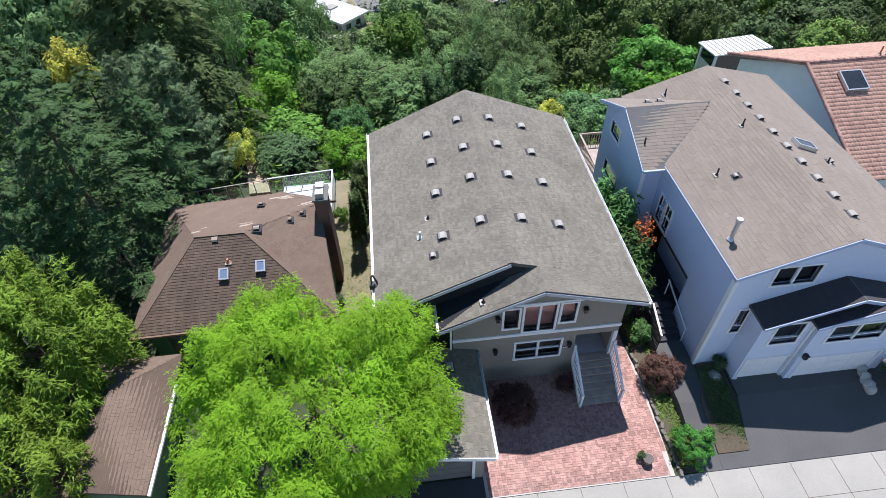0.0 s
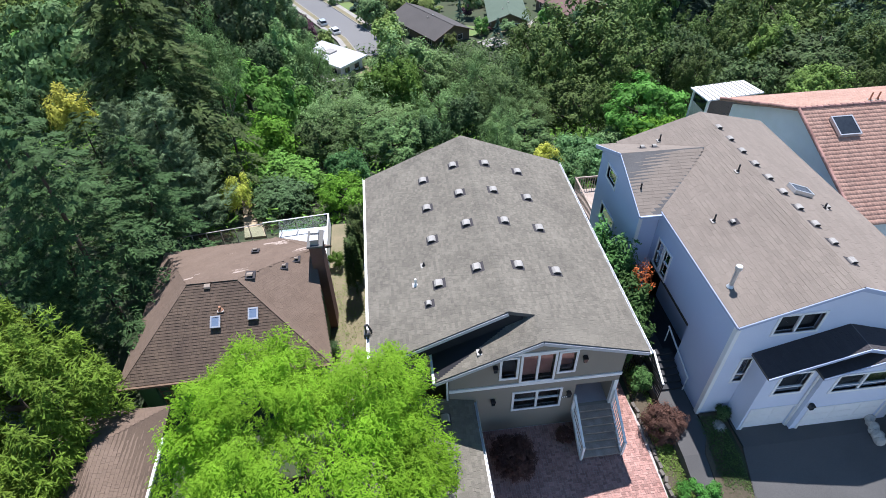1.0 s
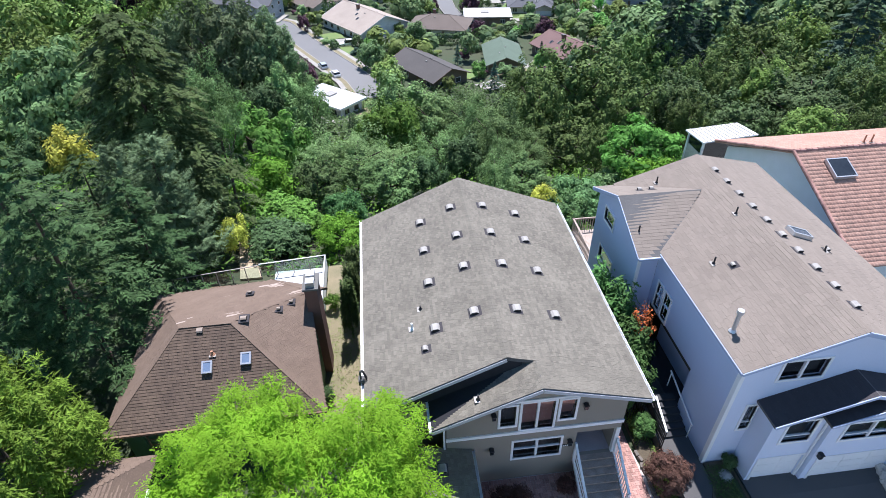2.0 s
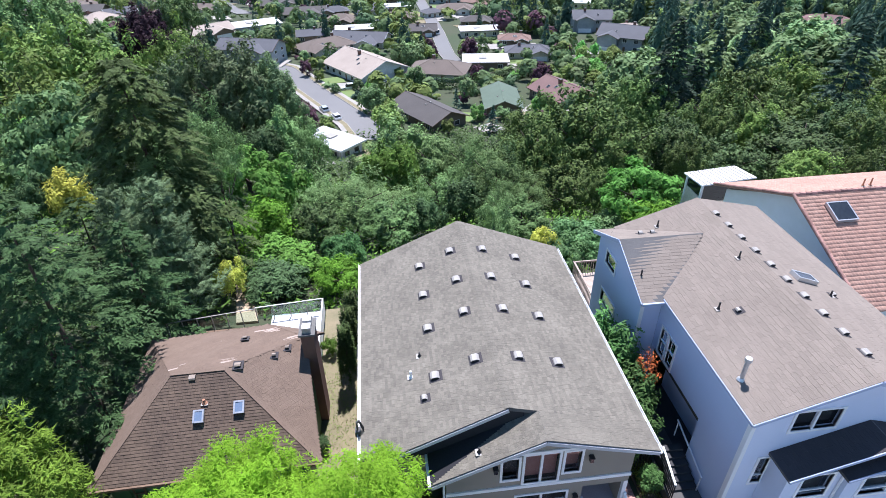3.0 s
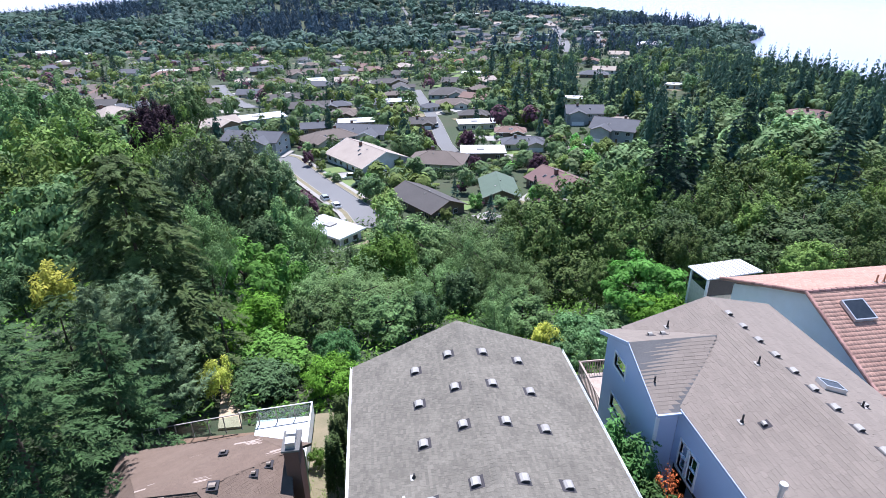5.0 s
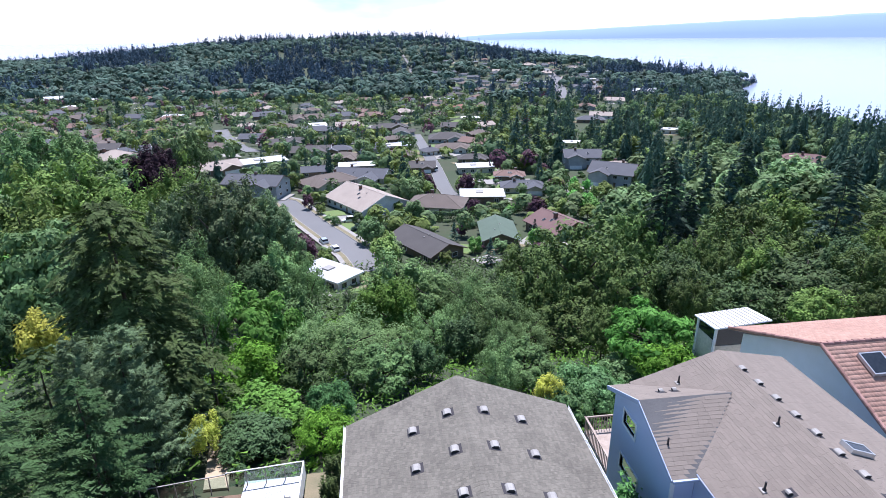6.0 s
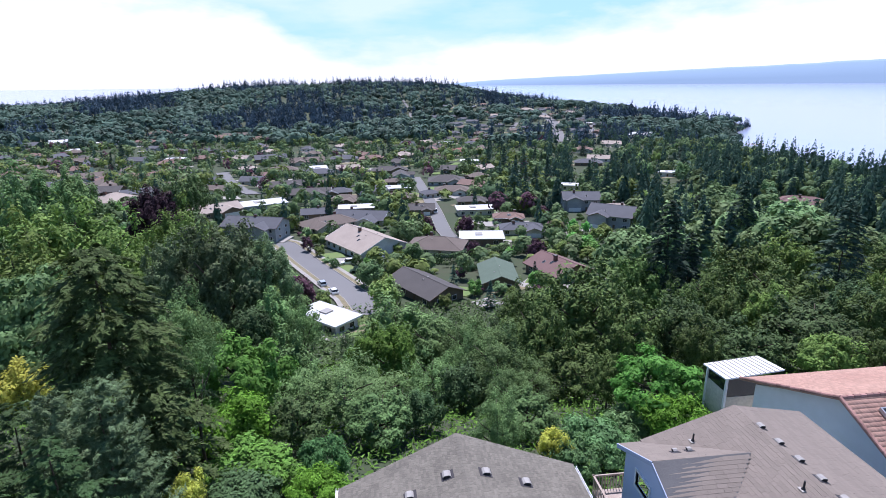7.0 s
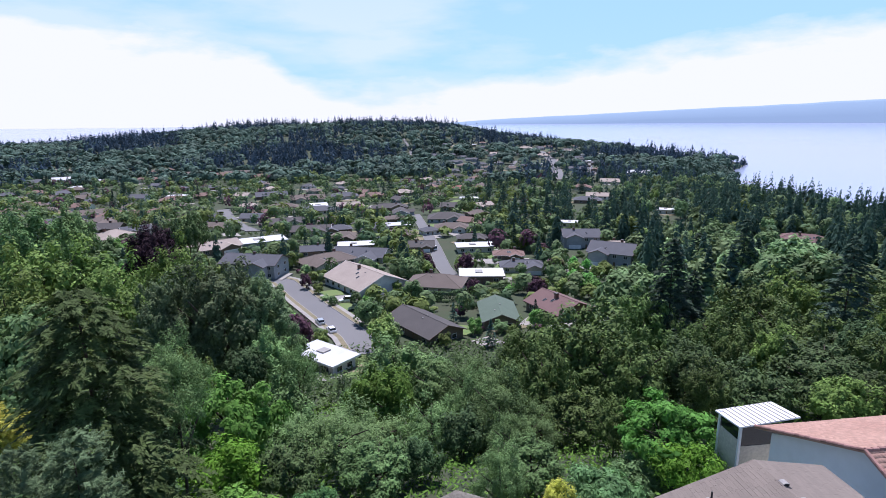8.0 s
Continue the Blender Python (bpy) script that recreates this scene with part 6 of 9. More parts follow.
O_BACK = [(OX, OY, OZ), (OX, 8.9, OZ - 0.415 * 7.7), (38, 8.9, OZ - 0.415 * 7.7), (38, OY, OZ)]
g = Geo().box(21.2, 37.5, -5.6, 8.2, -5, 4.0).slab([(21.2, -5.6, 4.0), (21.2, 8.2, 4.0), (21.2, OY, OZ - 0.15)], (0.16, 0, 0))
make_each(g, "wall", "paint_white", orange)
oroof = Geo().slab(O_FRONT, (0, 0, -0.12)).slab(O_BACK, (0, 0, -0.12)).make("roof", "tile_orange", orange, "orange clay tile roof")
tiles(oroof, [O_FRONT, O_BACK], "tile_orange")
rc = Geo()
for k in range(46):
    rc.bar((OX + 0.38 * k, OY, OZ + 0.07), (OX + 0.38 * k + 0.42, OY, OZ + 0.05), 0.11, 0.09, 8)
for pts_ in ((O_FRONT[0], O_FRONT[3]), (O_BACK[0], O_BACK[1])):
    a_, b_ = Vector(pts_[0]), Vector(pts_[1])
    n_ = int((b_ - a_).length / 0.38)
    for k in range(n_):
        rc.bar(a_.lerp(b_, (k + 1) / n_) + Vector((0, 0, 0.06)), a_.lerp(b_, k / n_) + Vector((0, 0, 0.08)), 0.1, 0.08, 8)
rc.make("ridge_tiles", "brick_red", oroof, "dark red rake and ridge tiles")
on_o = lambda x, y: Matrix.Translation((x, y, OZ - 0.4 * (OY - y) + 0.1)) @ Euler((math.atan(0.4), 0, 0)).to_matrix().to_4x4()
skylight(on_o(22.7, -0.33), 1.35, 1.4, 0.2)
for px_ in (26.0, 26.5):
    pipe_vent(Matrix.Translation((px_, 2.2, OZ - 0.3)), 0.5, 0.05, "terracotta")
pergola = base("patio_cover", pose(0, 0, 0), "white ribbed metal patio cover on posts behind the tiled house", "patio cover")
P_TOP = [(20.5, 10.2, 3.3), (25.2, 10.6, 3.45), (24.8, 13.0, 3.35), (20.3, 12.7, 3.2)]
Geo().slab(P_TOP, (0, 0, -0.1)).make("cover", "paint_white", pergola)
pr = Geo()
for k in range(1, 12):
    a_, b_ = Vector(P_TOP[0]).lerp(Vector(P_TOP[1]), k / 12), Vector(P_TOP[3]).lerp(Vector(P_TOP[2]), k / 12)
    pr.beam(a_ + Vector((0, 0, 0.02)), b_ + Vector((0, 0, 0.02)), 0.06, 0.05)
pr.make("ribs", "vent_metal", pergola)
for px_, py_ in ((20.7, 10.4), (20.6, 12.5), (24.6, 12.7)):
    Geo().box(px_ - 0.08, px_ + 0.08, py_ - 0.08, py_ + 0.08, -5, 3.3).make("post", "paint_white", pergola)
Geo().box(20.6, 20.7, 10.5, 12.5, -3.0, 2.2).make("parapet", "wall_cream", pergola)
Geo().box(20.7, 24.5, 10.4, 10.5, -3, 1.7).make("parapet", "wall_cream", pergola)
Geo().box(20.63, 20.67, 10.5, 12.5, 2.2, 3.15).make("glazing", "car_glass", pergola)
Geo().box(20.72, 24.5, 10.43, 10.47, 1.7, 3.2).make("glazing", "car_glass", pergola)

# ---- the brown-roofed house ----
brown = base("house", pose(0, 0, 0), "low house with a brown shingled hip roof", "house")
A_, B_, C_ = (-14.13, -6.77, 5.2), (-11.7, -6.75, 5.2), (-8.27, -4.8, 4.95)
D_, E_, G_, H_ = (-16.93, -10.79, 3.0), (-7.46, -10.61, 3.0), (-7.75, -2.4, 3.0), (-17.0, -1.8, 3.0)
K_, L_ = (-10.96, -1.5, 3.0), (-10.46, -2.75, 4.2)
LF = [[D_, E_, B_, A_], [E_, C_, B_], [D_, A_, H_], [H_, A_, L_], [H_, L_, K_], [A_, B_, L_], [B_, C_, L_], [L_, C_, G_], [K_, L_, G_]]
lroof = put("roof", None, brown, None, "brown shingled hip roof with pale strips painted as sun glints")
for fc in LF:
    Geo().slab(fc, (0, 0, -0.14)).make("roof_deck", "shingle_brown", lroof)
shingles(lroof, LF[:1], "shingle_brown", 0.14, 0.2, 0.02, 0.6, random.Random(10))
shingles(lroof, LF[1:], "shingle_brown_lit", 0.15, 0.24, 0.006, 0.5, random.Random(11))
# pale strips laid on the back slopes, painting the sun's glints there
glints, rw = Geo(), random.Random(31)
for fc, n_ in (([A_, B_, L_], 70), ([B_, C_, L_], 80), ([H_, A_, L_], 50)):
    p0, p1, p2 = (Vector(p_) for p_ in fc)
    up_ = (p1 - p0).cross(p2 - p0).normalized()
    up_ = up_ if up_.z > 0 else -up_
    run = Vector((1, 0.2, 0))
    run = (run - up_ * run.dot(up_)).normalized()
    for k in range(n_):
        u_, v_ = sorted((rw.random(), rw.random()))
        q_ = p0 * (0.06 + 0.9 * u_) + p1 * 0.94 * (v_ - u_) + p2 * 0.94 * (1 - v_)
        if abs(q_.y + 5.7 - 0.26 * (q_.x + 11)) > 0.45 + 0.4 * rw.random() and abs(q_.y + 3.6 - 0.1 * (q_.x + 12.5)) > 0.3 * rw.random() + 0.2:
            continue
        half = rw.uniform(0.08, 0.4)
        glints.beam(q_ - run * half + up_ * 0.018, q_ + run * half + up_ * 0.018, rw.uniform(0.025, 0.08), 0.008)
make_each(glints, "worn_shingle", "glint_pale", lroof)
lw = Geo().box(-16.4, -8.1, -10.2, -2.6, -4, 2.84)
lw.slab([(-8.1, -10.2, 2.84), (-8.1, -2.6, 2.84), (-8.3, -5.0, 4.95)], (-0.15, 0, 0))
make_each(lw, "wall", "paint_green", brown)
cap_g = Geo()
for a_, b_ in ((A_, B_), (A_, L_), (A_, D_), (B_, E_)):
    a_, b_ = Vector(a_) + Vector((0, 0, 0.016)), Vector(b_) + Vector((0, 0, 0.016))
    n_ = int((b_ - a_).length / 0.22)
    for k in range(n_):
        cap_g.beam(a_.lerp(b_, k / n_), a_.lerp(b_, (k + 0.99) / n_), 0.22, 0.012)
make_each(cap_g, "ridge_cap", "shingle_brown_lit", lroof)
lgut = Geo().beam((-16.93, -10.86, 2.93), (-7.46, -10.68, 2.93), 0.12, 0.12)
lgut.make("gutter", "wood_brown", lroof)
fs = math.atan(2.2 / 3.94)
for sx_, sy_, sw_ in ((-12.68, -8.6, 0.46), (-10.97, -8.4, 0.46)):
    sky_m = Matrix.Translation((sx_, sy_, 3.0 + (sy_ + 10.75) * 2.2 / 3.86 + 0.05)) @ Euler((fs, 0, 0)).to_matrix().to_4x4()
    skylight(sky_m, sw_, 0.56, glass="pane_sky_reflection")
for sx_, sy_, zt, tip, wide in ((-13.12, -7.0, 5.07, fs, 0.28), (-11.17, -6.6, 5.19, 0.1, 0.28), (-11.35, -4.2, 4.66, -0.3, 0.2), (-9.66, -5.95, 4.98, 0.1, 0.18), (-9.1, -5.5, 4.97, 0.1, 0.18)):
    box_vent(Matrix.Translation((sx_, sy_, zt)) @ Euler((tip, 0, 0)).to_matrix().to_4x4() @ Matrix.Rotation(-math.pi / 2, 4, "Z"), wide, "roof vents of the brown house", "vent_brown")
pipe_vent(Matrix.Translation((-12.5, -8.05, 4.5)), 0.22, 0.06, "terracotta")
pipe_vent(Matrix.Translation((-11.6, -9.9, 3.5)), 0.5, 0.06)

chim = base("chimney", pose(-8.0, -5.4, 0), "tall dark brick chimney with a metal cap", "chimney")
Geo().box(-0.3, 0.3, -0.55, 0.55, 0, 6.0).make("shaft", "brick_chimney", chim)
Geo().box(-0.38, 0.38, -0.62, 0.62, 6.0, 6.1).make("crown", "concrete_old", chim)
for k in (-0.28, 0.28):
    Geo().box(-0.2, 0.2, k - 0.2, k + 0.2, 6.1, 6.4).make("flue_cap", "galvanised", chim)

lgar = base("garage", pose(0, 0, 0), "low garage with a brown shingled hip roof", "garage")
GF = [[(-14.62, -18.0, 2.5), (-14.62, -11.65, 2.5), (-16.8, -13.8, 3.4), (-16.6, -18.0, 3.4)], [(-16.6, -18.0, 3.4), (-16.8, -13.8, 3.4), (-19.0, -11.65, 2.5), (-19.0, -18.0, 2.5)], [(-14.62, -11.65, 2.5), (-19.0, -11.65, 2.5), (-16.8, -13.8, 3.4)]]
gg = Geo()
for fc in GF:
    gg.slab(fc, (0, 0, -0.13))
gr_ = gg.make("roof", "shingle_brown", lgar)
shingles(gr_, GF, "shingle_brown_lit", 0.15, 0.22, 0.02, 0.5, random.Random(14))
Geo().box(-18.6, -15.05, -17.6, -12.1, -0.5, 2.36).make("wall", "paint_green", lgar)
Geo().box(-14.61, -14.5, -18.0, -13.2, 2.38, 2.49).make("gutter", "paint_white", gr_, "white metal gutter")
breeze = base("lattice_screen", pose(-15.6, -10.24, 0), "dark green door and ladder frame on the green wall", "screen")
Geo().box(-0.9, -0.15, -0.06, -0.01, 0.0, 2.3).make("door", "paint_green", breeze)
for k in range(6):
    Geo().box(0.0, 0.5, -0.08, -0.04, 0.3 + 0.36 * k, 0.36 + 0.36 * k).make("rung", "wood_brown", breeze)
for k in (0.0, 0.46):
    Geo().box(k, k + 0.05, -0.1, -0.04, 0, 2.5).make("rail", "wood_brown", breeze)

# its rear deck with a glass balustrade
ldeck = base("deck", pose(0, 0, 0), "white plank deck with a glass balustrade behind the brown house", "deck")
for k in range(22):
    Geo().box(-11.75 + 0.15 * k, -11.61 + 0.15 * k, 1.0 - 2.9, 3.1, -0.04, 0.0).make("plank", "deck_white", ldeck)
Geo().box(-17.9, -11.77, -1.6, 2.2, -0.2, -0.05).box(-11.7, -8.5, -1.9, 3.0, -0.2, -0.05).make("frame", "wood_brown", ldeck)
Geo().box(-8.44, -8.36, -2.0, 3.1, -0.02, 1.08).make("parapet", "paint_white", ldeck)
for a_, b_, n_ in (((-17.8, 1.9), (-12.6, 2.6), 6), ((-12.6, 2.7), (-8.45, 3.08), 4)):
    for k in range(n_):
        p_, q_ = Vector((*a_, 0)).lerp(Vector((*b_, 0)), k / n_), Vector((*a_, 0)).lerp(Vector((*b_, 0)), (k + 1) / n_)
        Geo().box(p_.x - 0.025, p_.x + 0.025, p_.y - 0.025, p_.y + 0.025, -0.2, 1.05).make("post", "vent_metal", ldeck)
        gp = Geo().beam(p_.lerp(q_, 0.04) + Vector((0, 0, 0.52)), p_.lerp(q_, 0.96) + Vector((0, 0, 0.52)), 0.012, 0.86).make("glass_panel", "rail_glass", ldeck)
        gp.visible_shadow = False
        Geo().beam(p_ + Vector((0, 0, 1.06)), q_ + Vector((0, 0, 1.06)), 0.06, 0.04).make("top_rail", "paint_white" if a_[0] > -13 else "vent_metal", ldeck)

# deck of the blue house, with a slatted rail
bdeck = base("deck", pose(1.35, 0, 0), "wooden deck with a slatted railing behind the blue house", "deck")
Geo().box(6.9, 10.4, -0.5, 3.4, 0.9, 1.05).make("floor", "wood_worn", bdeck)
for k in range(20):
    Geo().box(6.92, 6.96, -0.45 + 0.2 * k, -0.4 + 0.2 * k, 1.05, 2.0).make("slat", "wood_worn", bdeck)
    Geo().box(6.95 + 0.17 * k, 6.99 + 0.17 * k, 3.4, 3.44, 1.05, 1.96).make("slat", "wood_worn", bdeck)
Geo().box(6.88, 7.0, -0.5, 3.5, 2.0, 2.06).box(6.9, 10.4, 3.38, 3.46, 1.96, 2.06).make("top_rail", "wood_worn", bdeck)
Geo().box(6.9, 7.05, 3.2, 3.35, -4, 0.9).box(6.9, 7.05, -0.4, -0.25, -4, 0.9).make("post", "wood_worn", bdeck)

# ---- between the houses ----
slab_thing("drive", [(10.3, -15.85, 0.72), (24, -15.85, 0.72), (24, -13.9, 0.72), (10.3, -13.9, 0.72)], 0.4, "drive_old", "old grey concrete apron before the garage doors", "drive")
slab_thing("drive", [(9.72, -18.77, 0.06), (24, -18.77, 0.06), (24, -15.85, 0.72), (10.25, -15.85, 0.72)], 0.4, "drive_old", "old grey concrete drive of the blue house", "drive")
slab_thing("walk", [(7.5, -18.77, 0.05), (8.42, -18.77, 0.05), (8.48, -15.9, 0.72), (8.98, -15.0, 0.72), (8.98, -6.5, 0.72), (7.6, -6.5, 0.72), (7.5, -15.9, 0.72)], 0.3, "drive_old", "old grey concrete side walk with steps", "path")
slab_thing("drive", [(8.43, -18.77, 0.052), (9.71, -18.77, 0.06), (9.93, -18.16, 0.2), (8.43, -18.16, 0.2)], 0.3, "drive_old", "old grey concrete strip beside the drive", "drive")
side_steps = base("steps", pose(8.36, -12.6, 0.72), "dark side steps between the houses", "steps")
for k in range(6):
    Geo().box(-0.6, 0.6, 0.32 * k, 0.32 * (k + 1), -0.6, 0.0 + 0.12 * (k + 1)).make("step", "asphalt", side_steps)
rail_b = base("railing", pose(8.9, -12.7, 0.72), "white handrail along the side steps", "railing")
Geo().beam((0, 0, 0.95), (0, 2.6, 1.7), 0.06, 0.06).bar((0, 0.05, 0), (0, 0.05, 0.95), 0.03).bar((0, 2.5, 0.7), (0, 2.5, 1.65), 0.03).make("handrail", "paint_white", rail_b)
lattice = base("fence", pose(0, 0, 0), "dark lattice fence with a white cap rail beside the house", "fence")
Geo().beam((7.84, -11.08, 1.9), (7.51, -13.02, 1.9), 0.09, 0.06).make("cap_rail", "paint_white", lattice)
for k in range(15):
    fx_, fy_ = 7.84 - 0.33 * k / 14, -11.08 - 1.94 * k / 14
    Geo().box(fx_ - 0.02, fx_ + 0.02, fy_ - 0.022, fy_ + 0.022, 0.3, 1.87).make("slat", "black_rubber", lattice)
gate = base("gate", pose(6.2, -11.0, 0), "black slatted metal gate beside the house", "gate")
Geo().box(0, 1.4, -0.03, 0.03, 1.75, 1.82).box(0, 1.4, -0.03, 0.03, 0.1, 0.16).make("gate_frame", "black_rubber", gate)
for k in range(11):
    Geo().box(0.02 + 0.13 * k, 0.05 + 0.13 * k, -0.015, 0.015, 0.16, 1.75).make("bar", "black_rubber", gate)
wall_stones = base("retaining_wall", pose(0, 0, 0), "low dry stone edging along the planting strip", "wall")
rs = random.Random(17)
for k in range(20):
    yy = -18.7 + 0.31 * k
    m_ = pose(6.58 + rs.uniform(-0.04, 0.04), yy, 0.08, rs.uniform(-8, 8), rs.uniform(-8, 8), rs.uniform(-20, 20))
    Geo().box(-0.07, 0.07, -0.13, 0.13, -0.1, 0.06 + rs.uniform(0, 0.06), m_).make("stone", "stone_dark", wall_stones)
pot = base("plant_pot", pose(5.35, -18.05, 0.03), "small dark clay pot with a dry plant on the brick drive", "pot")
Geo().bar((0, 0, 0), (0, 0, 0.32), 0.15, 0.21, 16).bar((0, 0, 0.32), (0, 0, 0.37), 0.23, 0.23, 16).make("pot", "stone_dark", pot)
rk = base("boulder", pose(9.75, -14.7, 0.6), "rounded grey boulder by the blue house corner", "boulder")
bm = bmesh.new()
bmesh.ops.create_icosphere(bm, subdivisions=2, radius=0.36)
for v_ in bm.verts:
    v_.co *= 1 + 0.25 * noise.noise(v_.co * 3)
    v_.co.z *= 0.7
me_ = bpy.data.meshes.new("rock")
bm.to_mesh(me_)
bm.free()
me_.materials.append(MATS["stone"])
put("rock", me_, rk)
slab_thing("planting_bed", [(6.62, -18.7, 0.04), (7.48, -18.7, 0.04), (7.48, -6, 0.3), (6.62, -6, 0.2)], 0.3, "soil", "earth planting strip between the drives", "bed")
slab_thing("planting_bed", [(8.47, -18.13, 0.21), (9.9, -18.13, 0.21), (10.22, -15.87, 0.72), (10.2, -14.0, 0.73), (9.05, -14.0, 0.73), (8.99, -15.0, 0.73), (8.5, -15.9, 0.72)], 0.3, "soil", "earth bed beside the blue house", "bed")
slab_thing("walk", [(8.98, -11.2, 0.71), (10.1, -11.2, 0.71), (10.1, -6.5, 0.71), (8.98, -6.5, 0.71)], 0.3, "asphalt", "dark paved passage under the overhanging storey", "path")
slab_thing("lawn", [(-8.3, -10.5, 0.05), (-5.6, -10.5, 0.05), (-5.6, 3.2, 0.02), (-8.3, 3.2, 0.02)], 0.6, "dry_grass", "strip of dry grass between the houses", "lawn")
slab_thing("garden_path", [(-14.3, 3.6, -0.75), (-12.9, 3.6, -0.75), (-14.0, 8.7, -1.85), (-15.0, 11.2, -2.3), (-16.1, 11.2, -2.3), (-15.4, 8.7, -1.85)], 0.5, "gravel", "pale gravel garden path behind the deck", "path")

# ---- plants by the houses ----
SPECIES["locust"] = ("locust_tree", "bright lime green honey locust tree in front of the garage", [crown_round("crown", "leaf_locust", 104, (5.2, 9.6), 1000, 170, 0.07, 0.12, 0.092, 0.3, 0.45, 0.34, 0.25, 3, 0.8, 0.7, fan=0.3)], trunk_mesh("trunk", 7, 0.7, 0.03, 8))
tree("locust", -7.95, -17.1, 9.6, 5.3, 0.0)
tree("laurel", -19.2, -12.6, 8.2, 3.7)
tree("laurel", -19.3, -17.0, 6.4, 3.2)
tree("laurel", -23.0, -15.5, 8.6, 3.8)
tree("laurel", -21.8, -10.4, 8.0, 3.4)
tree("redleaf", 7.2, -14.3, 1.7, 1.15, 0.05)
tree("redleaf", 0.25, -14.95, 1.3, 1.25, 0.0, "low dark red laceleaf maple in the shaded drive")
tree("redleaf", 2.75, -14.1, 0.9, 0.5, 0.0, "small dark red shrub beside the front stairs")
tree("rhodo", 7.0, -10.2, 3.4, 1.1, 0.2)
tree("rhodo", 7.3, -8.6, 4.2, 1.3, 0.2)
tree("rhodo", 7.2, -6.8, 4.8, 1.4, 0.2)
tree("rhodo", 7.0, -4.9, 4.6, 1.3, 0.1)
tree("orange_bloom", 7.9, -8.2, 4.7, 0.8, 0.2)
tree("rhodo", 7.15, -11.9, 1.3, 0.65, 0.1)
tree("bright", 7.3, -17.9, 1.6, 0.95, 0.05, "small bright green shrub at the end of the planting strip")
tree("dark", 10.0, -14.3, 0.8, 0.4, 0.67)
tree("dark", 5.15, -17.85, 0.45, 0.24, 0.05, "small dry dark tuft beside the clay pot")
tree("shrub", 18.0, -16.3, 1.8, 1.3, 0.5)
pale_wall = base("retaining_wall", pose(16.5, -15.7, 0.6), "short wall of pale stones beside the drive", "wall")
for k in range(7):
    bm = bmesh.new()
    bmesh.ops.create_icosphere(bm, subdivisions=2, radius=0.24)
    for v_ in bm.verts:
        v_.co *= 1 + 0.35 * noise.noise(v_.co * 4 + Vector((k, 0, 0)))
    me_ = bpy.data.meshes.new("stone")
    bm.to_mesh(me_)
    bm.free()
    me_.materials.append(MATS["stone_pale"])
    put("stone", me_, pale_wall, pose(0.12 - 0.05 * k + rs.uniform(-0.05, 0.05), 0.62 - 0.2 * k, 0.12 + 0.12 * (k % 2), rs.uniform(0, 90), rs.uniform(0, 90), rs.uniform(0, 90)))
tree("dark", -7.9, -7.9, 1.0, 0.5, 0.05)
tree("shrub", -7.8, -1.0, 1.2, 0.6, 0.0)
for k in range(3):
    t_ = tree("cypress", -6.6 + 0.12 * k, -3.6 + 1.75 * k, 4.6 - 0.3 * k, 0.62, 0.0, "narrow clipped dark cypress beside the gutter")


def ground_cover(name, label, area, count, size, material, high, seed):
    """Low plants scattered over a rectangle of ground."""
    rng = np.random.default_rng(seed)
    x0, x1, y0, y1 = area
    x, y = rng.uniform(x0, x1, count), rng.uniform(y0, y1, count)
    clear_path = ~((np.abs(x + 14.3 + 0.22 * (y - 7)) < 1.0) & (y > 3) & (y < 11.5))
    x, y = x[clear_path], y[clear_path]
    count = len(x)
    z = ground_z(x, y) + rng.uniform(0, 1, count) ** 1.5 * high * (0.5 + 0.5 * np.sin(x * 2.1) * np.cos(y * 1.7))
    nrm = rng.normal(size=(count, 3)) * 0.6 + [0, 0, 1]
    return tagged(put(name, leaves(name, np.stack([x, y, z + 0.05], 1), nrm, size, material, 0.4, rng=rng)), label, "plants", kind="stuff")


ground_cover("ground_cover", "low green and yellow ground cover in the planting strip", (6.66, 7.46, -18.5, -10.5), 6500, 0.06, "leaf_grass", 0.5, 3)
ground_cover("bed_plants", "low green plants in the bed of the blue house", (8.6, 9.95, -17.9, -14.2), 3000, 0.05, "leaf_cedar", 0.1, 4)
ground_cover("weeds", "dry weeds and tufts on the strip between the houses", (-8.2, -5.75, -10.3, 3.0), 2600, 0.05, "leaf_grass", 0.22, 8)
ground_cover("undergrowth", "dense leafy undergrowth on the hillside", (-75, 75, 4, 60), 70000, 0.22, "leaf_shrub", 1.6, 5)
ground_cover("bramble_cover", "brambles and ferns on the lower slope", (-110, 120, 55, 112), 30000, 0.55, "leaf_maple", 2.4, 6)


# ---- trees of the hillside ----
tree('bright', -15.8, 24.0, 9.4, 4.4)
tree('lime', -15.0, 18.0, 4.9, 3.6)
tree('shrub', -12.4, 11.0, 2.7, 3.6)
tree('dark', -12.4, 8.0, 2.3, 2.8)
tree('teal', -7.3, 10.0, 3.8, 1.8)
tree('lime', -7.5, 7.0, 3.0, 2.3)
tree('yellow', -15.0, 7.0, 3.4, 1.3)
tree('dark', -19.0, 17.0, 2.9, 3.1)
tree('yellow', -30.0, 19.0, 4.3, 2.1)
tree('pine', -17.5, 4.5, 10.5, 2.7)
tree('pine', -18.6, 2.5, 10.7, 2.0)
tree('pine', -17.8, 6.0, 8.1, 2.1)
tree('cedar', -19.6, 11.0, 16.9, 6.1)
tree('alder', -16.5, 15.0, 13.1, 2.7)
tree('ivy', -31.9, 26.0, 12.1, 4.6)
tree('ivy', -32.7, 24.0, 8.4, 4.2)
tree('bigleaf', -23.2, 50.0, 21.5, 7.2)
tree('bigleaf', -29.5, 51.0, 19.2, 4.7)
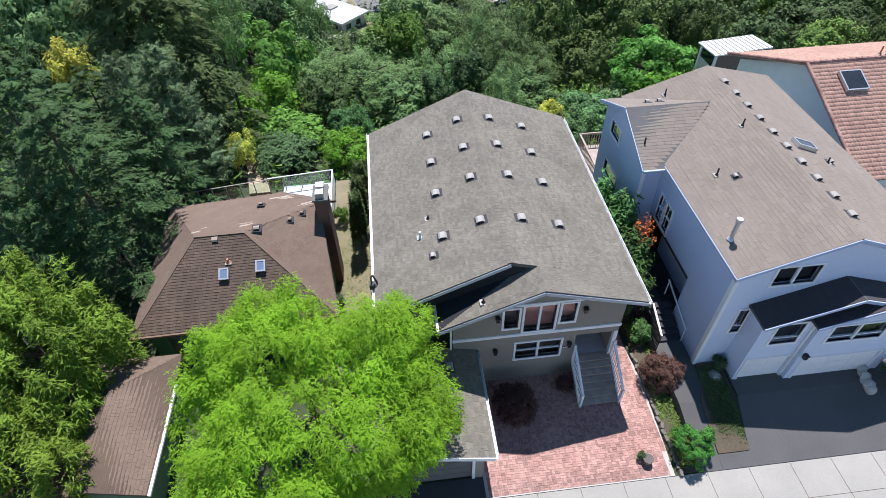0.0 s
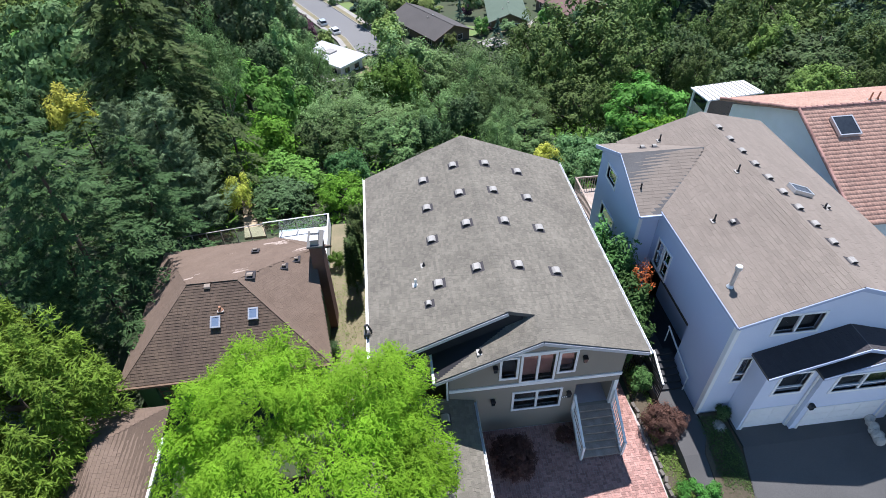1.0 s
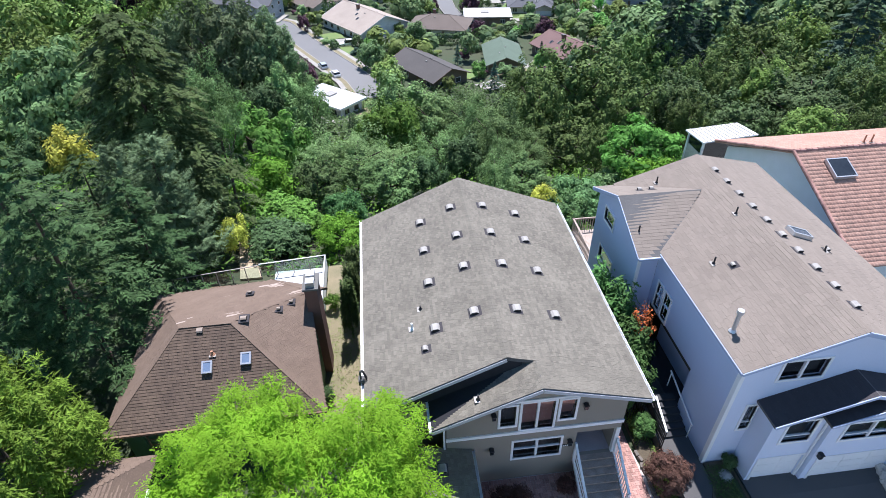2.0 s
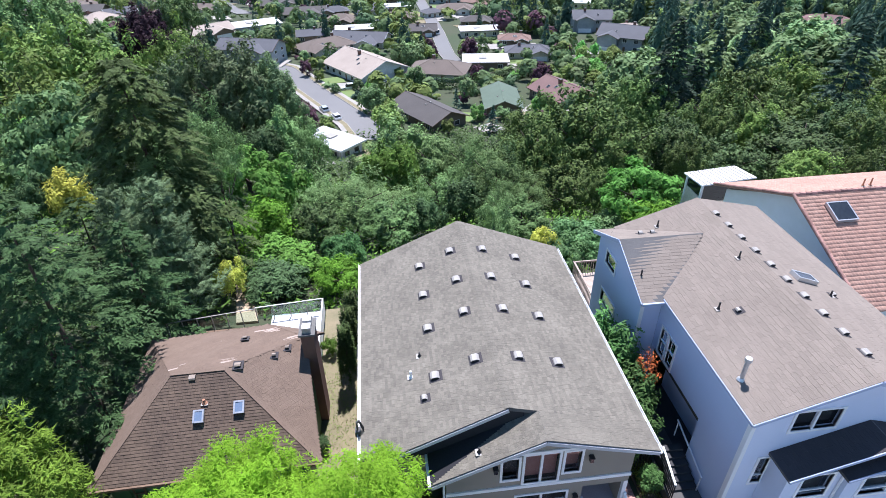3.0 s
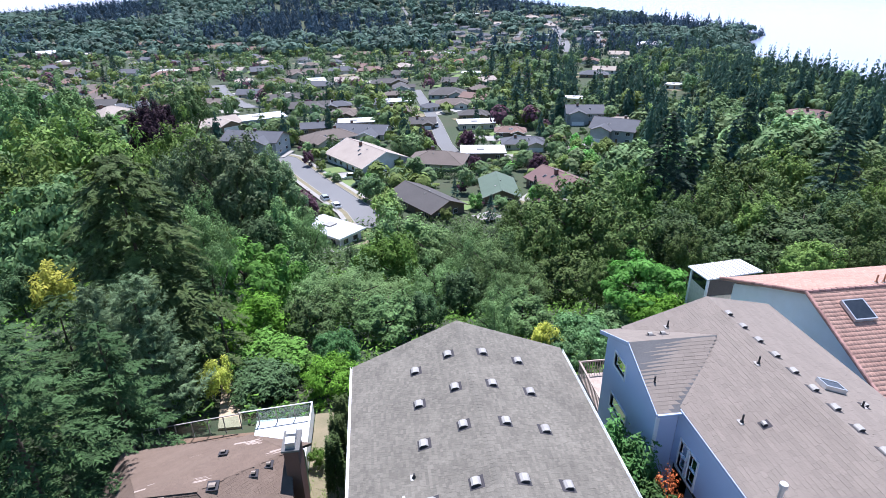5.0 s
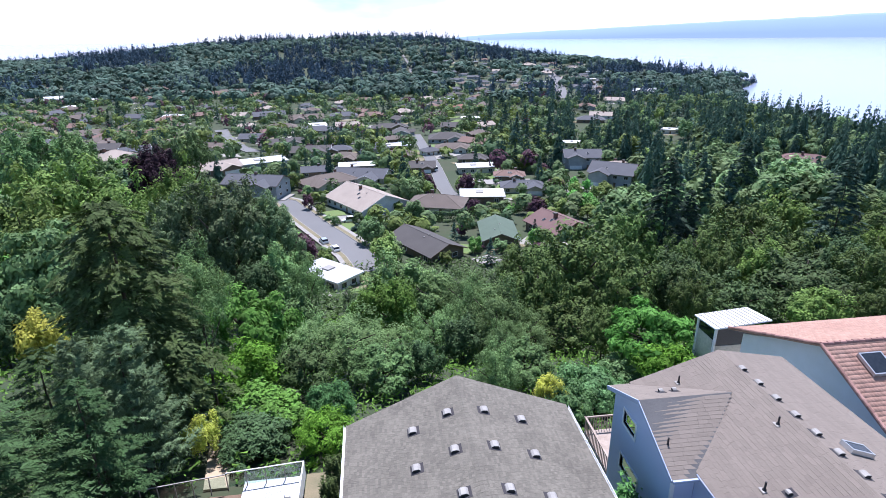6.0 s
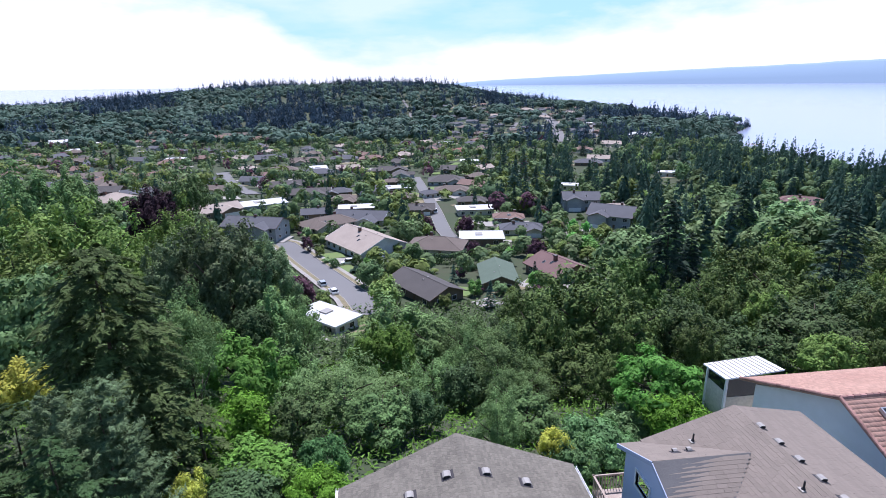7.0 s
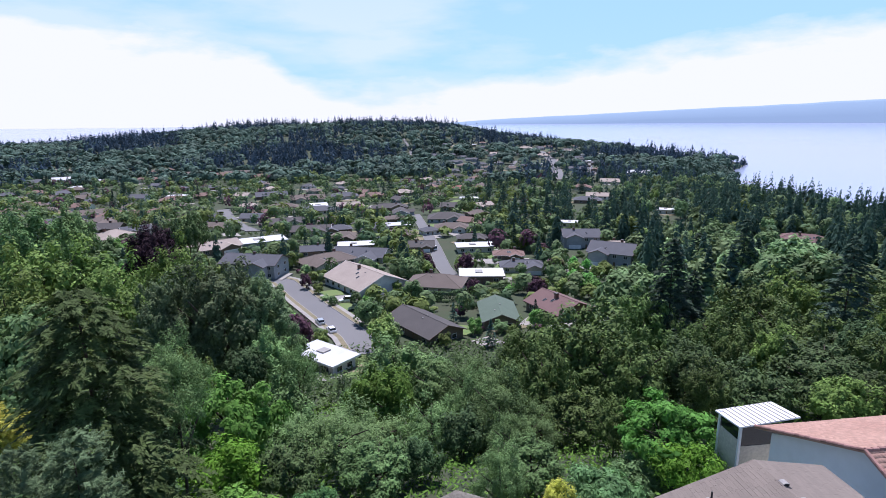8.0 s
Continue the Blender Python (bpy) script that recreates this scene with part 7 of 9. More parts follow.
tree('bigleaf', -18.0, 50.0, 19.7, 4.5)
tree('alder', -6.8, 22.0, 6.1, 4.7)
tree('alder', -11.0, 28.0, 5.4, 4.5)
tree('alder', -1.0, 55.0, 10.6, 6.4)
tree('alder', 1.8, 29.0, 6.2, 3.6)
tree('alder', 7.8, 26.0, 7.9, 4.0)
tree('alder', 7.6, 40.0, 9.5, 4.6)
tree('alder', -3.1, 31.0, 4.3, 4.4)
tree('alder', -5.4, 45.0, 5.5, 3.5)
tree('alder', -17.3, 60.0, 12.8, 5.0)
tree('alder', -22.6, 62.0, 11.6, 4.3)
tree('spruce', -9.0, 62.0, 5.0, 1.9)
tree('alder', 10.4, 24.0, 4.7, 3.1)
tree('alder', -1.1, 24.0, 1.7, 3.4)
tree('dark', 4.4, 26.0, 5.1, 3.2)
tree('deep', 22.2, 40.0, 14.2, 8.1)
tree('deep', 13.9, 32.0, 11.3, 4.5)
tree('deep', 23.8, 33.0, 11.4, 5.1)
tree('deep', 16.1, 27.0, 5.5, 4.6)
tree('deep', 17.1, 50.0, 12.5, 4.5)
tree('fir', 43.2, 60.0, 26.0, 5.2)
tree('fir', 74.6, 60.0, 25.0, 5.6)
tree('fir', 59.5, 80.0, 21.4, 5.0)
tree('fir', 98.2, 120.0, 26.7, 5.4)
tree('fir', 76.0, 232.0, 9.1, 2.2)
tree('fir', 72.5, 230.0, 7.0, 1.9)
tree('fir', 64.6, 240.0, 7.6, 2.0)
tree('fir', 55.9, 250.0, 9.0, 2.1)
tree('fir', 103.0, 150.0, 19.4, 6.2)
tree('fir', 121.3, 130.0, 17.6, 7.1)
tree('maple_shade', 32.5, 36.0, 10.5, 5.3)
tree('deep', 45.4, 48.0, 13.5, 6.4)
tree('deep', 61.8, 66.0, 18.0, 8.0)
tree('maple_shade', 47.6, 33.0, 9.0, 6.9)
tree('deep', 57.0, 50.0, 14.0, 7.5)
tree('maple_shade', 65.8, 45.0, 9.5, 8.2)
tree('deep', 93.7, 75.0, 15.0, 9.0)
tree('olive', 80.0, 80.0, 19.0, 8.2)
tree('maple_shade', 36.4, 30.0, 7.7, 5.1)
tree('maple_shade', 48.4, 27.0, 5.0, 5.5)
tree('deep', 38.5, 60.0, 16.8, 5.4)
tree('bright', 18.6, 15.5, 6.2, 4.3)
tree('lime', 18.2, 12.0, 4.0, 2.9)
tree('ivy', 11.7, 11.0, 2.7, 2.7)
tree('ivy', 9.2, 8.5, 2.5, 2.0)
tree('ivy', 15.1, 13.5, 2.2, 2.5)
tree('yellow', 8.0, 9.5, 3.1, 1.3)
tree('olive', -65.2, 90.0, 27.2, 10.5)
tree('olive', -57.2, 92.0, 27.1, 9.8)
tree('olive', -61.1, 72.0, 21.1, 9.7)
tree('olive', -49.3, 62.0, 17.8, 8.6)
tree('bright', -48.3, 48.0, 11.8, 7.0)
tree('alder', -38.4, 32.0, 7.8, 5.6)
tree('purple', -67.4, 150.0, 23.9, 9.0)
tree('maple', -90.3, 130.0, 27.6, 8.9)
tree('maple', -62.0, 165.0, 28.4, 7.0)
tree('olive', -45.7, 75.0, 22.0, 7.2)
tree('olive', -41.5, 90.0, 28.6, 6.8)
tree('alder', -88.5, 150.0, 26.3, 6.8)
tree('spruce', -19.2, -4.6, 13.5, 4.7)
tree('spruce', -23.0, -0.5, 14.0, 4.2)
tree('spruce', -17.6, 0.2, 9.5, 3.2)
tree('spruce', -21.4, -7.4, 10.5, 3.6)
tree('spruce', -27.0, 3.0, 14.0, 4.5)
tree('spruce', -21.5, 4.5, 10.0, 3.5)
tree('alder', -53.4, 31.7, 8.6, 3.4)
tree('alder', 4.4, 10.9, 5.4, 2.2)
tree('alder', 6.2, 30.3, 8.7, 3.2)
tree('dark', 65.0, 34.1, 10.6, 2.7)
tree('olive', 40.8, 67.2, 5.2, 3.6)
tree('maple', -123.8, 89.7, 10.8, 3.2)
tree('alder', -57.6, 50.4, 11.3, 3.2)
tree('maple', -3.7, 16.8, 4.2, 3.2)
tree('olive', -104.0, 95.8, 8.9, 2.7)
tree('dark', 79.6, 64.9, 11.7, 2.8)
tree('maple', -81.2, 53.1, 11.6, 4.0)
tree('deep', 115.7, 79.5, 9.2, 2.6)
tree('alder', -47.8, 87.5, 9.8, 3.0)
tree('maple', 103.8, 66.2, 10.2, 3.8)
tree('olive', 71.4, 32.9, 10.1, 2.8)
tree('alder', -23.6, 34.1, 9.3, 4.4)
tree('deep', 67.1, 84.9, 8.4, 3.6)
tree('shrub', -2.6, 37.4, 9.3, 4.4)
tree('deep', 133.9, 97.6, 7.1, 2.7)
tree('deep', 54.7, 21.3, 3.1, 2.8)
tree('maple', 109.6, 84.3, 8.3, 3.5)
tree('alder', 7.3, 19.8, 4.9, 2.2)
tree('maple', 91.6, 55.7, 8.5, 2.8)
tree('maple', -28.7, 85.6, 9.7, 4.6)
tree('maple', -102.9, 83.6, 8.8, 4.4)
tree('olive', 30.7, 84.5, 10.1, 3.7)
tree('maple', -32.1, 90.4, 11.9, 4.1)
tree('maple', 93.9, 63.6, 9.8, 3.6)
tree('olive', -78.5, 72.6, 8.6, 2.8)
tree('deep', 49.6, 85.2, 5.0, 4.4)
tree('dark', -18.2, 40.6, 11.5, 2.9)
tree('deep', 41.7, 10.9, 4.9, 3.0)
tree('olive', 80.0, 99.0, 8.5, 4.5)
tree('dark', 60.6, 73.8, 11.3, 3.8)
tree('olive', 55.6, 90.9, 8.9, 4.4)
tree('olive', 112.7, 69.2, 9.6, 4.4)
tree('maple', -47.5, 102.1, 10.4, 3.5)
tree('deep', 76.4, 44.0, 8.6, 3.8)
tree('dark', 88.4, 53.0, 9.4, 3.9)
tree('deep', 22.5, 54.8, 11.7, 2.7)
tree('maple', 69.4, 37.7, 11.2, 2.9)
tree('alder', -48.3, 24.1, 6.3, 2.7)
tree('deep', 56.5, 35.0, 10.4, 3.9)
tree('deep', 42.2, 79.2, 6.9, 4.5)
tree('alder', -63.5, 57.2, 9.9, 4.3)
tree('alder', -36.0, 60.6, 8.7, 3.4)
tree('olive', -93.3, 101.2, 11.4, 2.9)
tree('olive', 80.2, 60.1, 10.9, 3.5)
tree('olive', 78.5, 54.6, 11.7, 3.3)
tree('olive', -94.7, 66.6, 9.0, 3.9)
tree('maple', -59.3, 39.3, 8.2, 4.6)
tree('deep', 100.0, 59.6, 8.3, 3.3)
tree('alder', 12.0, 56.8, 5.4, 3.8)
tree('maple', -32.9, 73.9, 8.6, 3.8)
tree('deep', 30.8, 68.8, 10.9, 2.6)
tree('deep', 111.2, 103.3, 5.8, 3.9)
tree('dark', 85.4, 48.6, 11.5, 4.1)
tree('maple', -40.8, 62.7, 10.8, 3.0)
tree('maple', -59.5, 25.8, 8.7, 4.4)
tree('maple', -10.1, 17.3, 4.6, 2.7)
tree('deep', 52.4, 17.3, 3.2, 2.1)
tree('olive', -63.2, 98.7, 10.6, 3.0)
tree('maple', -52.3, 102.3, 10.6, 3.7)
tree('deep', 28.5, 26.2, 8.1, 2.7)
tree('deep', 70.0, 79.7, 11.9, 4.3)
tree('olive', 114.9, 74.7, 11.6, 2.7)
tree('dark', -32.9, 19.0, 4.1, 2.0)
tree('alder', -30.6, 56.6, 9.6, 3.5)
tree('alder', -108.5, 81.8, 8.9, 2.9)
tree('maple', 8.4, 45.8, 5.3, 2.8)
tree('deep', 61.7, 24.7, 6.4, 3.8)
tree('maple', -63.1, 51.9, 11.1, 2.7)
tree('alder', -42.3, 14.2, 4.6, 2.0)
tree('shrub', -53.2, 22.3, 6.1, 3.0)
tree('dark', 100.9, 98.1, 10.3, 3.9)
tree('deep', 44.1, 20.5, 5.4, 2.7)
tree('maple', -69.5, 61.9, 10.2, 4.3)
tree('dark', 71.6, 54.6, 9.9, 3.0)
tree('olive', 53.8, 59.8, 8.6, 2.7)
tree('deep', 73.4, 74.0, 8.1, 4.2)
tree('deep', 125.8, 90.2, 8.8, 4.2)
tree('dark', -137.7, 104.9, 9.2, 2.6)
tree('alder', -82.6, 59.4, 9.4, 3.6)
tree('alder', 6.5, 69.5, 6.5, 3.7)
tree('dark', 6.0, 58.6, 5.1, 3.9)
tree('deep', 16.5, 20.3, 5.3, 1.9)
tree('dark', 19.3, 65.4, 6.5, 3.8)
tree('maple', -40.9, 24.5, 8.4, 4.5)
tree('dark', 54.5, 40.5, 8.4, 3.0)
tree('alder', -127.5, 92.2, 10.2, 3.9)
tree('maple', -29.2, 97.1, 9.5, 3.9)
tree('alder', -96.6, 84.9, 8.0, 2.7)
tree('olive', -53.7, 36.5, 11.0, 3.5)
tree('dark', -83.6, 91.1, 8.5, 3.5)
tree('dark', 124.1, 85.0, 11.0, 4.5)
tree('maple', 72.6, 60.5, 10.7, 3.5)
tree('alder', -67.4, 38.3, 11.1, 4.2)
tree('olive', -24.6, 39.3, 8.9, 3.5)
tree('dark', 14.1, 42.5, 6.5, 3.8)
tree('olive', 48.4, 14.5, 3.1, 3.1)
tree('maple', -37.5, 17.2, 4.1, 3.1)
tree('deep', 93.7, 98.0, 11.1, 2.9)
tree('dark', -20.8, 75.4, 10.6, 3.7)
tree('maple', -114.9, 86.9, 10.7, 3.6)
tree('alder', -130.7, 96.5, 10.4, 3.4)
tree('deep', 29.3, 79.7, 7.1, 4.0)
tree('dark', 25.6, 87.2, 6.6, 3.5)
tree('maple', 1.5, 86.3, 5.1, 3.1)
tree('shrub', -92.5, 80.7, 8.0, 3.2)
tree('olive', 34.6, 54.0, 9.1, 3.2)
tree('alder', -46.8, 34.9, 11.8, 4.3)
tree('maple', -86.1, 98.1, 9.4, 2.6)
tree('maple', 52.8, 66.5, 8.8, 3.6)
tree('olive', 30.5, 52.1, 10.4, 3.6)
tree('olive', 40.1, 22.3, 5.9, 3.5)
tree('dark', -0.2, 18.7, 3.6, 2.0)
tree('deep', 41.1, 40.6, 10.4, 2.9)
tree('maple', -59.8, 53.9, 9.5, 3.3)
tree('dark', 58.9, 39.6, 11.3, 4.2)
tree('maple', 89.2, 97.6, 9.3, 3.8)
tree('olive', -100.1, 88.0, 8.6, 2.9)
tree('maple', 8.0, 15.9, 3.4, 3.0)
tree('olive', 0.7, 73.3, 5.9, 3.5)
tree('maple', 22.7, 73.7, 5.5, 3.4)
tree('deep', 36.8, 43.0, 11.9, 3.1)
tree('deep', 38.9, 49.4, 10.3, 3.8)
tree('dark', -52.8, 81.5, 11.1, 3.2)
tree('olive', 138.4, 96.7, 5.7, 3.0)
tree('olive', 47.0, 55.7, 10.0, 3.0)
tree('alder', -84.0, 102.4, 11.7, 3.0)
tree('maple', -14.0, 34.0, 8.8, 4.0)
tree('deep', 84.2, 66.2, 11.8, 3.9)
tree('maple', -87.6, 83.7, 10.1, 4.3)
tree('olive', 34.3, 90.8, 9.2, 3.4)
tree('maple', 60.8, 98.3, 9.8, 3.7)
tree('olive', -36.3, 21.8, 3.5, 2.0)
tree('maple', -86.2, 73.0, 9.4, 3.5)
tree('dark', -26.4, 75.0, 11.6, 3.6)
tree('deep', 101.9, 91.7, 11.0, 3.7)
tree('alder', -31.7, 65.4, 10.0, 2.7)
tree('dark', -21.7, 25.8, 5.5, 4.6)
tree('maple', -75.4, 66.6, 9.3, 2.9)
tree('dark', -22.2, 56.6, 11.3, 2.6)
tree('maple', -78.6, 78.5, 11.8, 3.5)
tree('olive', 46.5, 39.7, 11.1, 3.9)
tree('maple', -124.6, 101.5, 10.5, 4.3)
tree('alder', 3.4, 45.0, 8.8, 4.5)
tree('maple', -68.6, 45.2, 10.4, 3.5)
tree('maple', -94.7, 92.6, 11.5, 3.3)
tree('olive', 62.7, 90.2, 10.9, 2.9)
tree('alder', -15.8, 44.0, 13.6, 3.4)
tree('alder', -12.4, 41.0, 11.6, 2.7)

# ---- houses, gardens and streets of the valley ----
tan_house = village_house(-7.2, 179.5, 25.0, 19.0, -58, 'tan', False, 'pale', False, 1.1, False)
Geo().box(12.6, 15.2, -7.0, 8.2, 0.0, 0.2).make("balcony", "paint_white", tan_house)
for k in range(14):
    Geo().box(15.1, 15.16, -6.9 + 1.14 * k, -6.82 + 1.14 * k, 0.2, 1.1).make("baluster", "paint_white", tan_house)
Geo().box(15.06, 15.2, -7.0, 8.2, 1.1, 1.2).make("top_rail", "paint_white", tan_house)
village_house(9.2, 121.0, 19.5, 10.6, -60, 'charcoal', False, 'umber', False, 1, False)
village_house(31.0, 128.8, 16.0, 9.4, 84, 'green', False, 'umber', False, 1, False)
village_house(50.6, 133.5, 15.0, 13.0, -68, 'maroon', False, 'umber', False, 1, False)
village_house(18.2, 171.0, 19.0, 13.0, -19, 'brown', False, 'cream', True, 1, False)
village_house(36.2, 180.8, 15.3, 10.1, -8, 'white', True)
village_house(-15.2, 99.2, 12.6, 6.6, -44, 'white', True, 'pale')
village_house(-50.0, 202.0, 22.2, 12.2, -18, 'slate', False, 'grey', False, 2)
village_house(-74.9, 235.6, 21.7, 10.7, 36, 'tan', False)
village_house(-59.1, 263.5, 22.4, 12.3, 21, 'white', True)
village_house(-9.1, 229.8, 23.1, 12.7, -19, 'slate', False)
village_house(-23.9, 219.7, 22.3, 12.3, 30, 'brown', False)
village_house(-12.2, 252.6, 16.2, 8.9, 2, 'white', True)
village_house(-39.6, 303.7, 23.2, 11.5, 1, 'charcoal', False)
village_house(6.3, 312.7, 23.0, 8.9, 4, 'white', True)
village_house(-3.7, 307.7, 16.7, 11.0, 10, 'slate', False)
village_house(9.8, 281.1, 15.4, 10.1, -2, 'brown', False)
village_house(19.0, 245.1, 12.0, 9.2, -5, 'charcoal', False)
village_house(44.1, 238.5, 16.7, 9.2, -2, 'white', True)
village_house(55.5, 193.7, 17.2, 8.5, -9, 'slate', False)
village_house(55.4, 217.3, 12.6, 7.5, -11, 'rust', False)
village_house(43.8, 339.8, 22.8, 15.0, -7, 'charcoal', False)
village_house(41.7, 298.6, 19.6, 10.8, -8, 'brown', False)
village_house(27.7, 290.4, 9.5, 7.5, 24, 'slate', False)
village_house(46.9, 262.4, 14.7, 8.1, -5, 'charcoal', False)
village_house(97.4, 242.1, 16.9, 13.0, -11, 'slate', False, 'grey', False, 2)
village_house(97.2, 202.3, 17.6, 15.0, -36, 'slate', False, 'grey', False, 2)
village_house(161.2, 228.8, 16.7, 9.2, -25, 'white', True)
village_house(202.8, 224.2, 22.1, 12.1, -35, 'maroon', False)
village_house(172.2, 203.3, 17.4, 9.6, -28, 'tan', False)
village_house(109.4, 226.9, 13.9, 9.2, -9, 'tan', False)
village_house(-59.2, 334.2, 25.5, 11.2, 12, 'charcoal', False)
village_house(-24.8, 306.0, 16.6, 9.1, 9, 'slate', False)
village_house(-31.7, 243.7, 10.9, 8.4, 6, 'slate', False)
village_house(-30.5, 342.9, 14.8, 9.7, 4, 'brown', False)
village_house(-79.1, 389.7, 16.8, 9.3, 14, 'rust', False)
village_house(-72.1, 421.6, 22.6, 11.2, 9, 'brown', False)
village_house(-44.6, 399.7, 25.6, 12.7, 1, 'slate', False)
village_house(-20.7, 421.2, 20.1, 11.0, 2, 'tan', False)
village_house(-58.5, 474.3, 27.6, 15.0, 9, 'brown', False)
village_house(-94.3, 505.6, 26.8, 14.8, 15, 'slate', False)
village_house(-28.0, 489.0, 22.6, 12.4, 3, 'slate', False)
village_house(-3.0, 483.5, 22.3, 12.3, -0, 'rust', False)
village_house(10.9, 341.4, 14.7, 8.1, -2, 'brown', False)
village_house(9.3, 404.1, 25.7, 11.3, 3, 'charcoal', False)
village_house(-177.6, 394.8, 30.0, 15.0, 28, 'rust', False)
village_house(-209.4, 411.5, 24.1, 13.3, 26, 'brown', False)
village_house(-117.6, 264.9, 12.4, 8.2, 32, 'slate', False)
village_house(-157.7, 418.8, 20.6, 11.4, 19, 'rust', False)
village_house(-173.2, 492.7, 23.9, 13.1, 18, 'rust', False)
village_house(-272.0, 701.6, 30.0, 15.0, 20, 'rust', False)
village_house(-288.3, 809.3, 30.0, 15.0, 19, 'rust', False)
village_house(-235.8, 756.6, 30.0, 15.0, 17, 'brown', False)
village_house(-195.2, 735.4, 30.0, 15.0, 14, 'rust', False)
village_house(-179.3, 758.8, 30.0, 15.0, 13, 'brown', False)
village_house(-141.5, 709.5, 29.8, 15.0, 11, 'rust', False)
village_house(-358.9, 697.6, 30.0, 15.0, 26, 'white', False, 'pale', False, 2)
village_house(-321.3, 712.4, 28.8, 15.0, 23, 'white', True)
village_house(-434.0, 831.6, 30.0, 15.0, 27, 'tan', False)
village_house(-393.5, 704.6, 30.0, 15.0, 28, 'slate', False)
village_house(-188.7, 448.2, 18.3, 12.0, 22, 'brown', False)
village_house(-259.7, 521.3, 24.1, 13.2, 25, 'brown', False)
village_house(-132.4, 388.5, 17.3, 9.5, 18, 'brown', False)
village_house(-110.9, 352.3, 15.7, 8.6, 16, 'slate', False)
village_house(-184.5, 301.3, 18.6, 12.3, 49, 'slate', False)
village_house(76.9, 524.1, 15.0, 11.6, 32, 'red', False, 'cream', False)
village_house(95.2, 512.8, 10.5, 11.0, -25, 'red', False, 'cream', False)
village_house(76.6, 444.0, 14.2, 7.8, -10, 'white', True)
village_house(332.8, 784.4, 30.0, 15.0, -23, 'slate', False)
village_house(199.4, 509.6, 17.1, 11.3, -21, 'rust', False)
village_house(187.3, 438.0, 20.0, 11.0, -23, 'tan', False)
village_house(168.1, 414.1, 20.7, 11.4, -21, 'slate', False)
village_house(326.4, 653.0, 25.5, 14.0, -26, 'white', False)
village_house(197.0, 342.8, 12.6, 7.5, -29, 'white', True)
village_house(113.6, 300.7, 10.4, 7.5, -20, 'white', True)
village_house(289.4, 820.9, 23.2, 15.0, -19, 'tan', False)
village_house(268.9, 715.5, 20.4, 13.5, -20, 'slate', False)
village_house(282.4, 915.2, 23.4, 15.0, -17, 'tan', False)
village_house(249.6, 559.8, 19.0, 12.6, -24, 'tan', False)
village_house(106.5, 816.1, 21.9, 12.1, -7, 'white', False)
village_house(155.3, 805.6, 20.2, 11.1, -11, 'slate', False)
village_house(211.1, 943.3, 23.7, 13.0, -13, 'tan', False)
village_house(102.7, 931.6, 23.0, 12.6, -6, 'slate', False)
village_house(289.9, 1050.5, 26.6, 14.6, -15, 'tan', False)
village_house(456.5, 619.7, 19.0, 10.4, -36, 'tan', False)
village_house(-82.1, 360.6, 13.6, 10.8, -6, 'slate', False)
village_house(-205.7, 366.9, 16.7, 9.9, -5, 'slate', False)
village_house(-59.7, 538.4, 13.6, 10.3, 7, 'brown', False)
village_house(-159.9, 266.8, 12.9, 12.9, -1, 'brown', False)
village_house(79.8, 400.4, 13.3, 9.6, 26, 'tan', False)
village_house(-241.9, 500.2, 12.3, 12.3, 5, 'slate', False)
village_house(-191.3, 344.3, 15.7, 9.2, 44, 'brown', False)
village_house(-303.5, 564.8, 16.9, 12.3, 69, 'slate', False)
village_house(-171.8, 360.0, 15.7, 12.8, 51, 'brown', False)
village_house(-158.9, 449.9, 15.1, 11.0, 7, 'brown', False)
village_house(-35.2, 607.6, 14.9, 10.5, 38, 'tan', False)
village_house(-168.2, 242.4, 12.3, 11.9, 101, 'slate', False)
village_house(-106.3, 568.9, 13.1, 9.2, 52, 'tan', False)
village_house(-330.8, 580.7, 16.4, 12.4, 17, 'rust', False)
village_house(-11.6, 516.8, 13.1, 9.7, -42, 'rust', False)
village_house(-226.7, 344.0, 12.8, 12.1, 64, 'tan', False)
village_house(-275.7, 441.9, 14.2, 10.3, 49, 'rust', False)
village_house(-211.3, 515.9, 15.6, 11.8, -12, 'slate', False)
village_house(106.6, 607.1, 13.5, 9.6, 28, 'slate', False)
village_house(54.4, 476.4, 13.8, 9.7, -23, 'brown', False)
village_house(-157.4, 519.9, 15.3, 10.7, 20, 'rust', False)
village_house(-11.6, 631.7, 16.8, 11.3, -17, 'rust', False)
village_house(-249.6, 402.0, 15.2, 11.8, 100, 'charcoal', False)
village_house(-18.6, 278.8, 14.8, 11.0, -14, 'brown', False)
village_house(-244.3, 373.4, 13.1, 10.1, 105, 'slate', False)
village_house(-294.2, 530.7, 12.0, 9.7, -15, 'brown', False)
village_house(-91.2, 302.1, 16.5, 10.2, -16, 'brown', False)
village_house(-200.6, 594.0, 15.5, 12.1, 101, 'slate', False)
village_house(42.8, 441.0, 14.8, 10.7, 58, 'charcoal', False)
village_house(-251.3, 443.3, 13.1, 11.9, 31, 'brown', False)
village_house(57.8, 317.9, 16.5, 10.5, -42, 'rust', False)
village_house(-273.8, 468.6, 12.2, 11.5, 118, 'brown', False)
village_house(-326.0, 504.7, 15.2, 11.4, 40, 'rust', False)
village_house(36.5, 611.0, 14.6, 11.9, -25, 'slate', False)
village_house(64.9, 563.9, 16.4, 11.6, -8, 'charcoal', False)
village_house(-69.7, 587.4, 13.1, 10.1, -12, 'slate', False)
village_house(-352.0, 569.6, 13.6, 10.0, 48, 'slate', False)
village_house(-148.5, 301.4, 16.0, 9.0, 94, 'brown', False)
village_house(79.3, 617.0, 15.1, 11.9, 61, 'white', True)
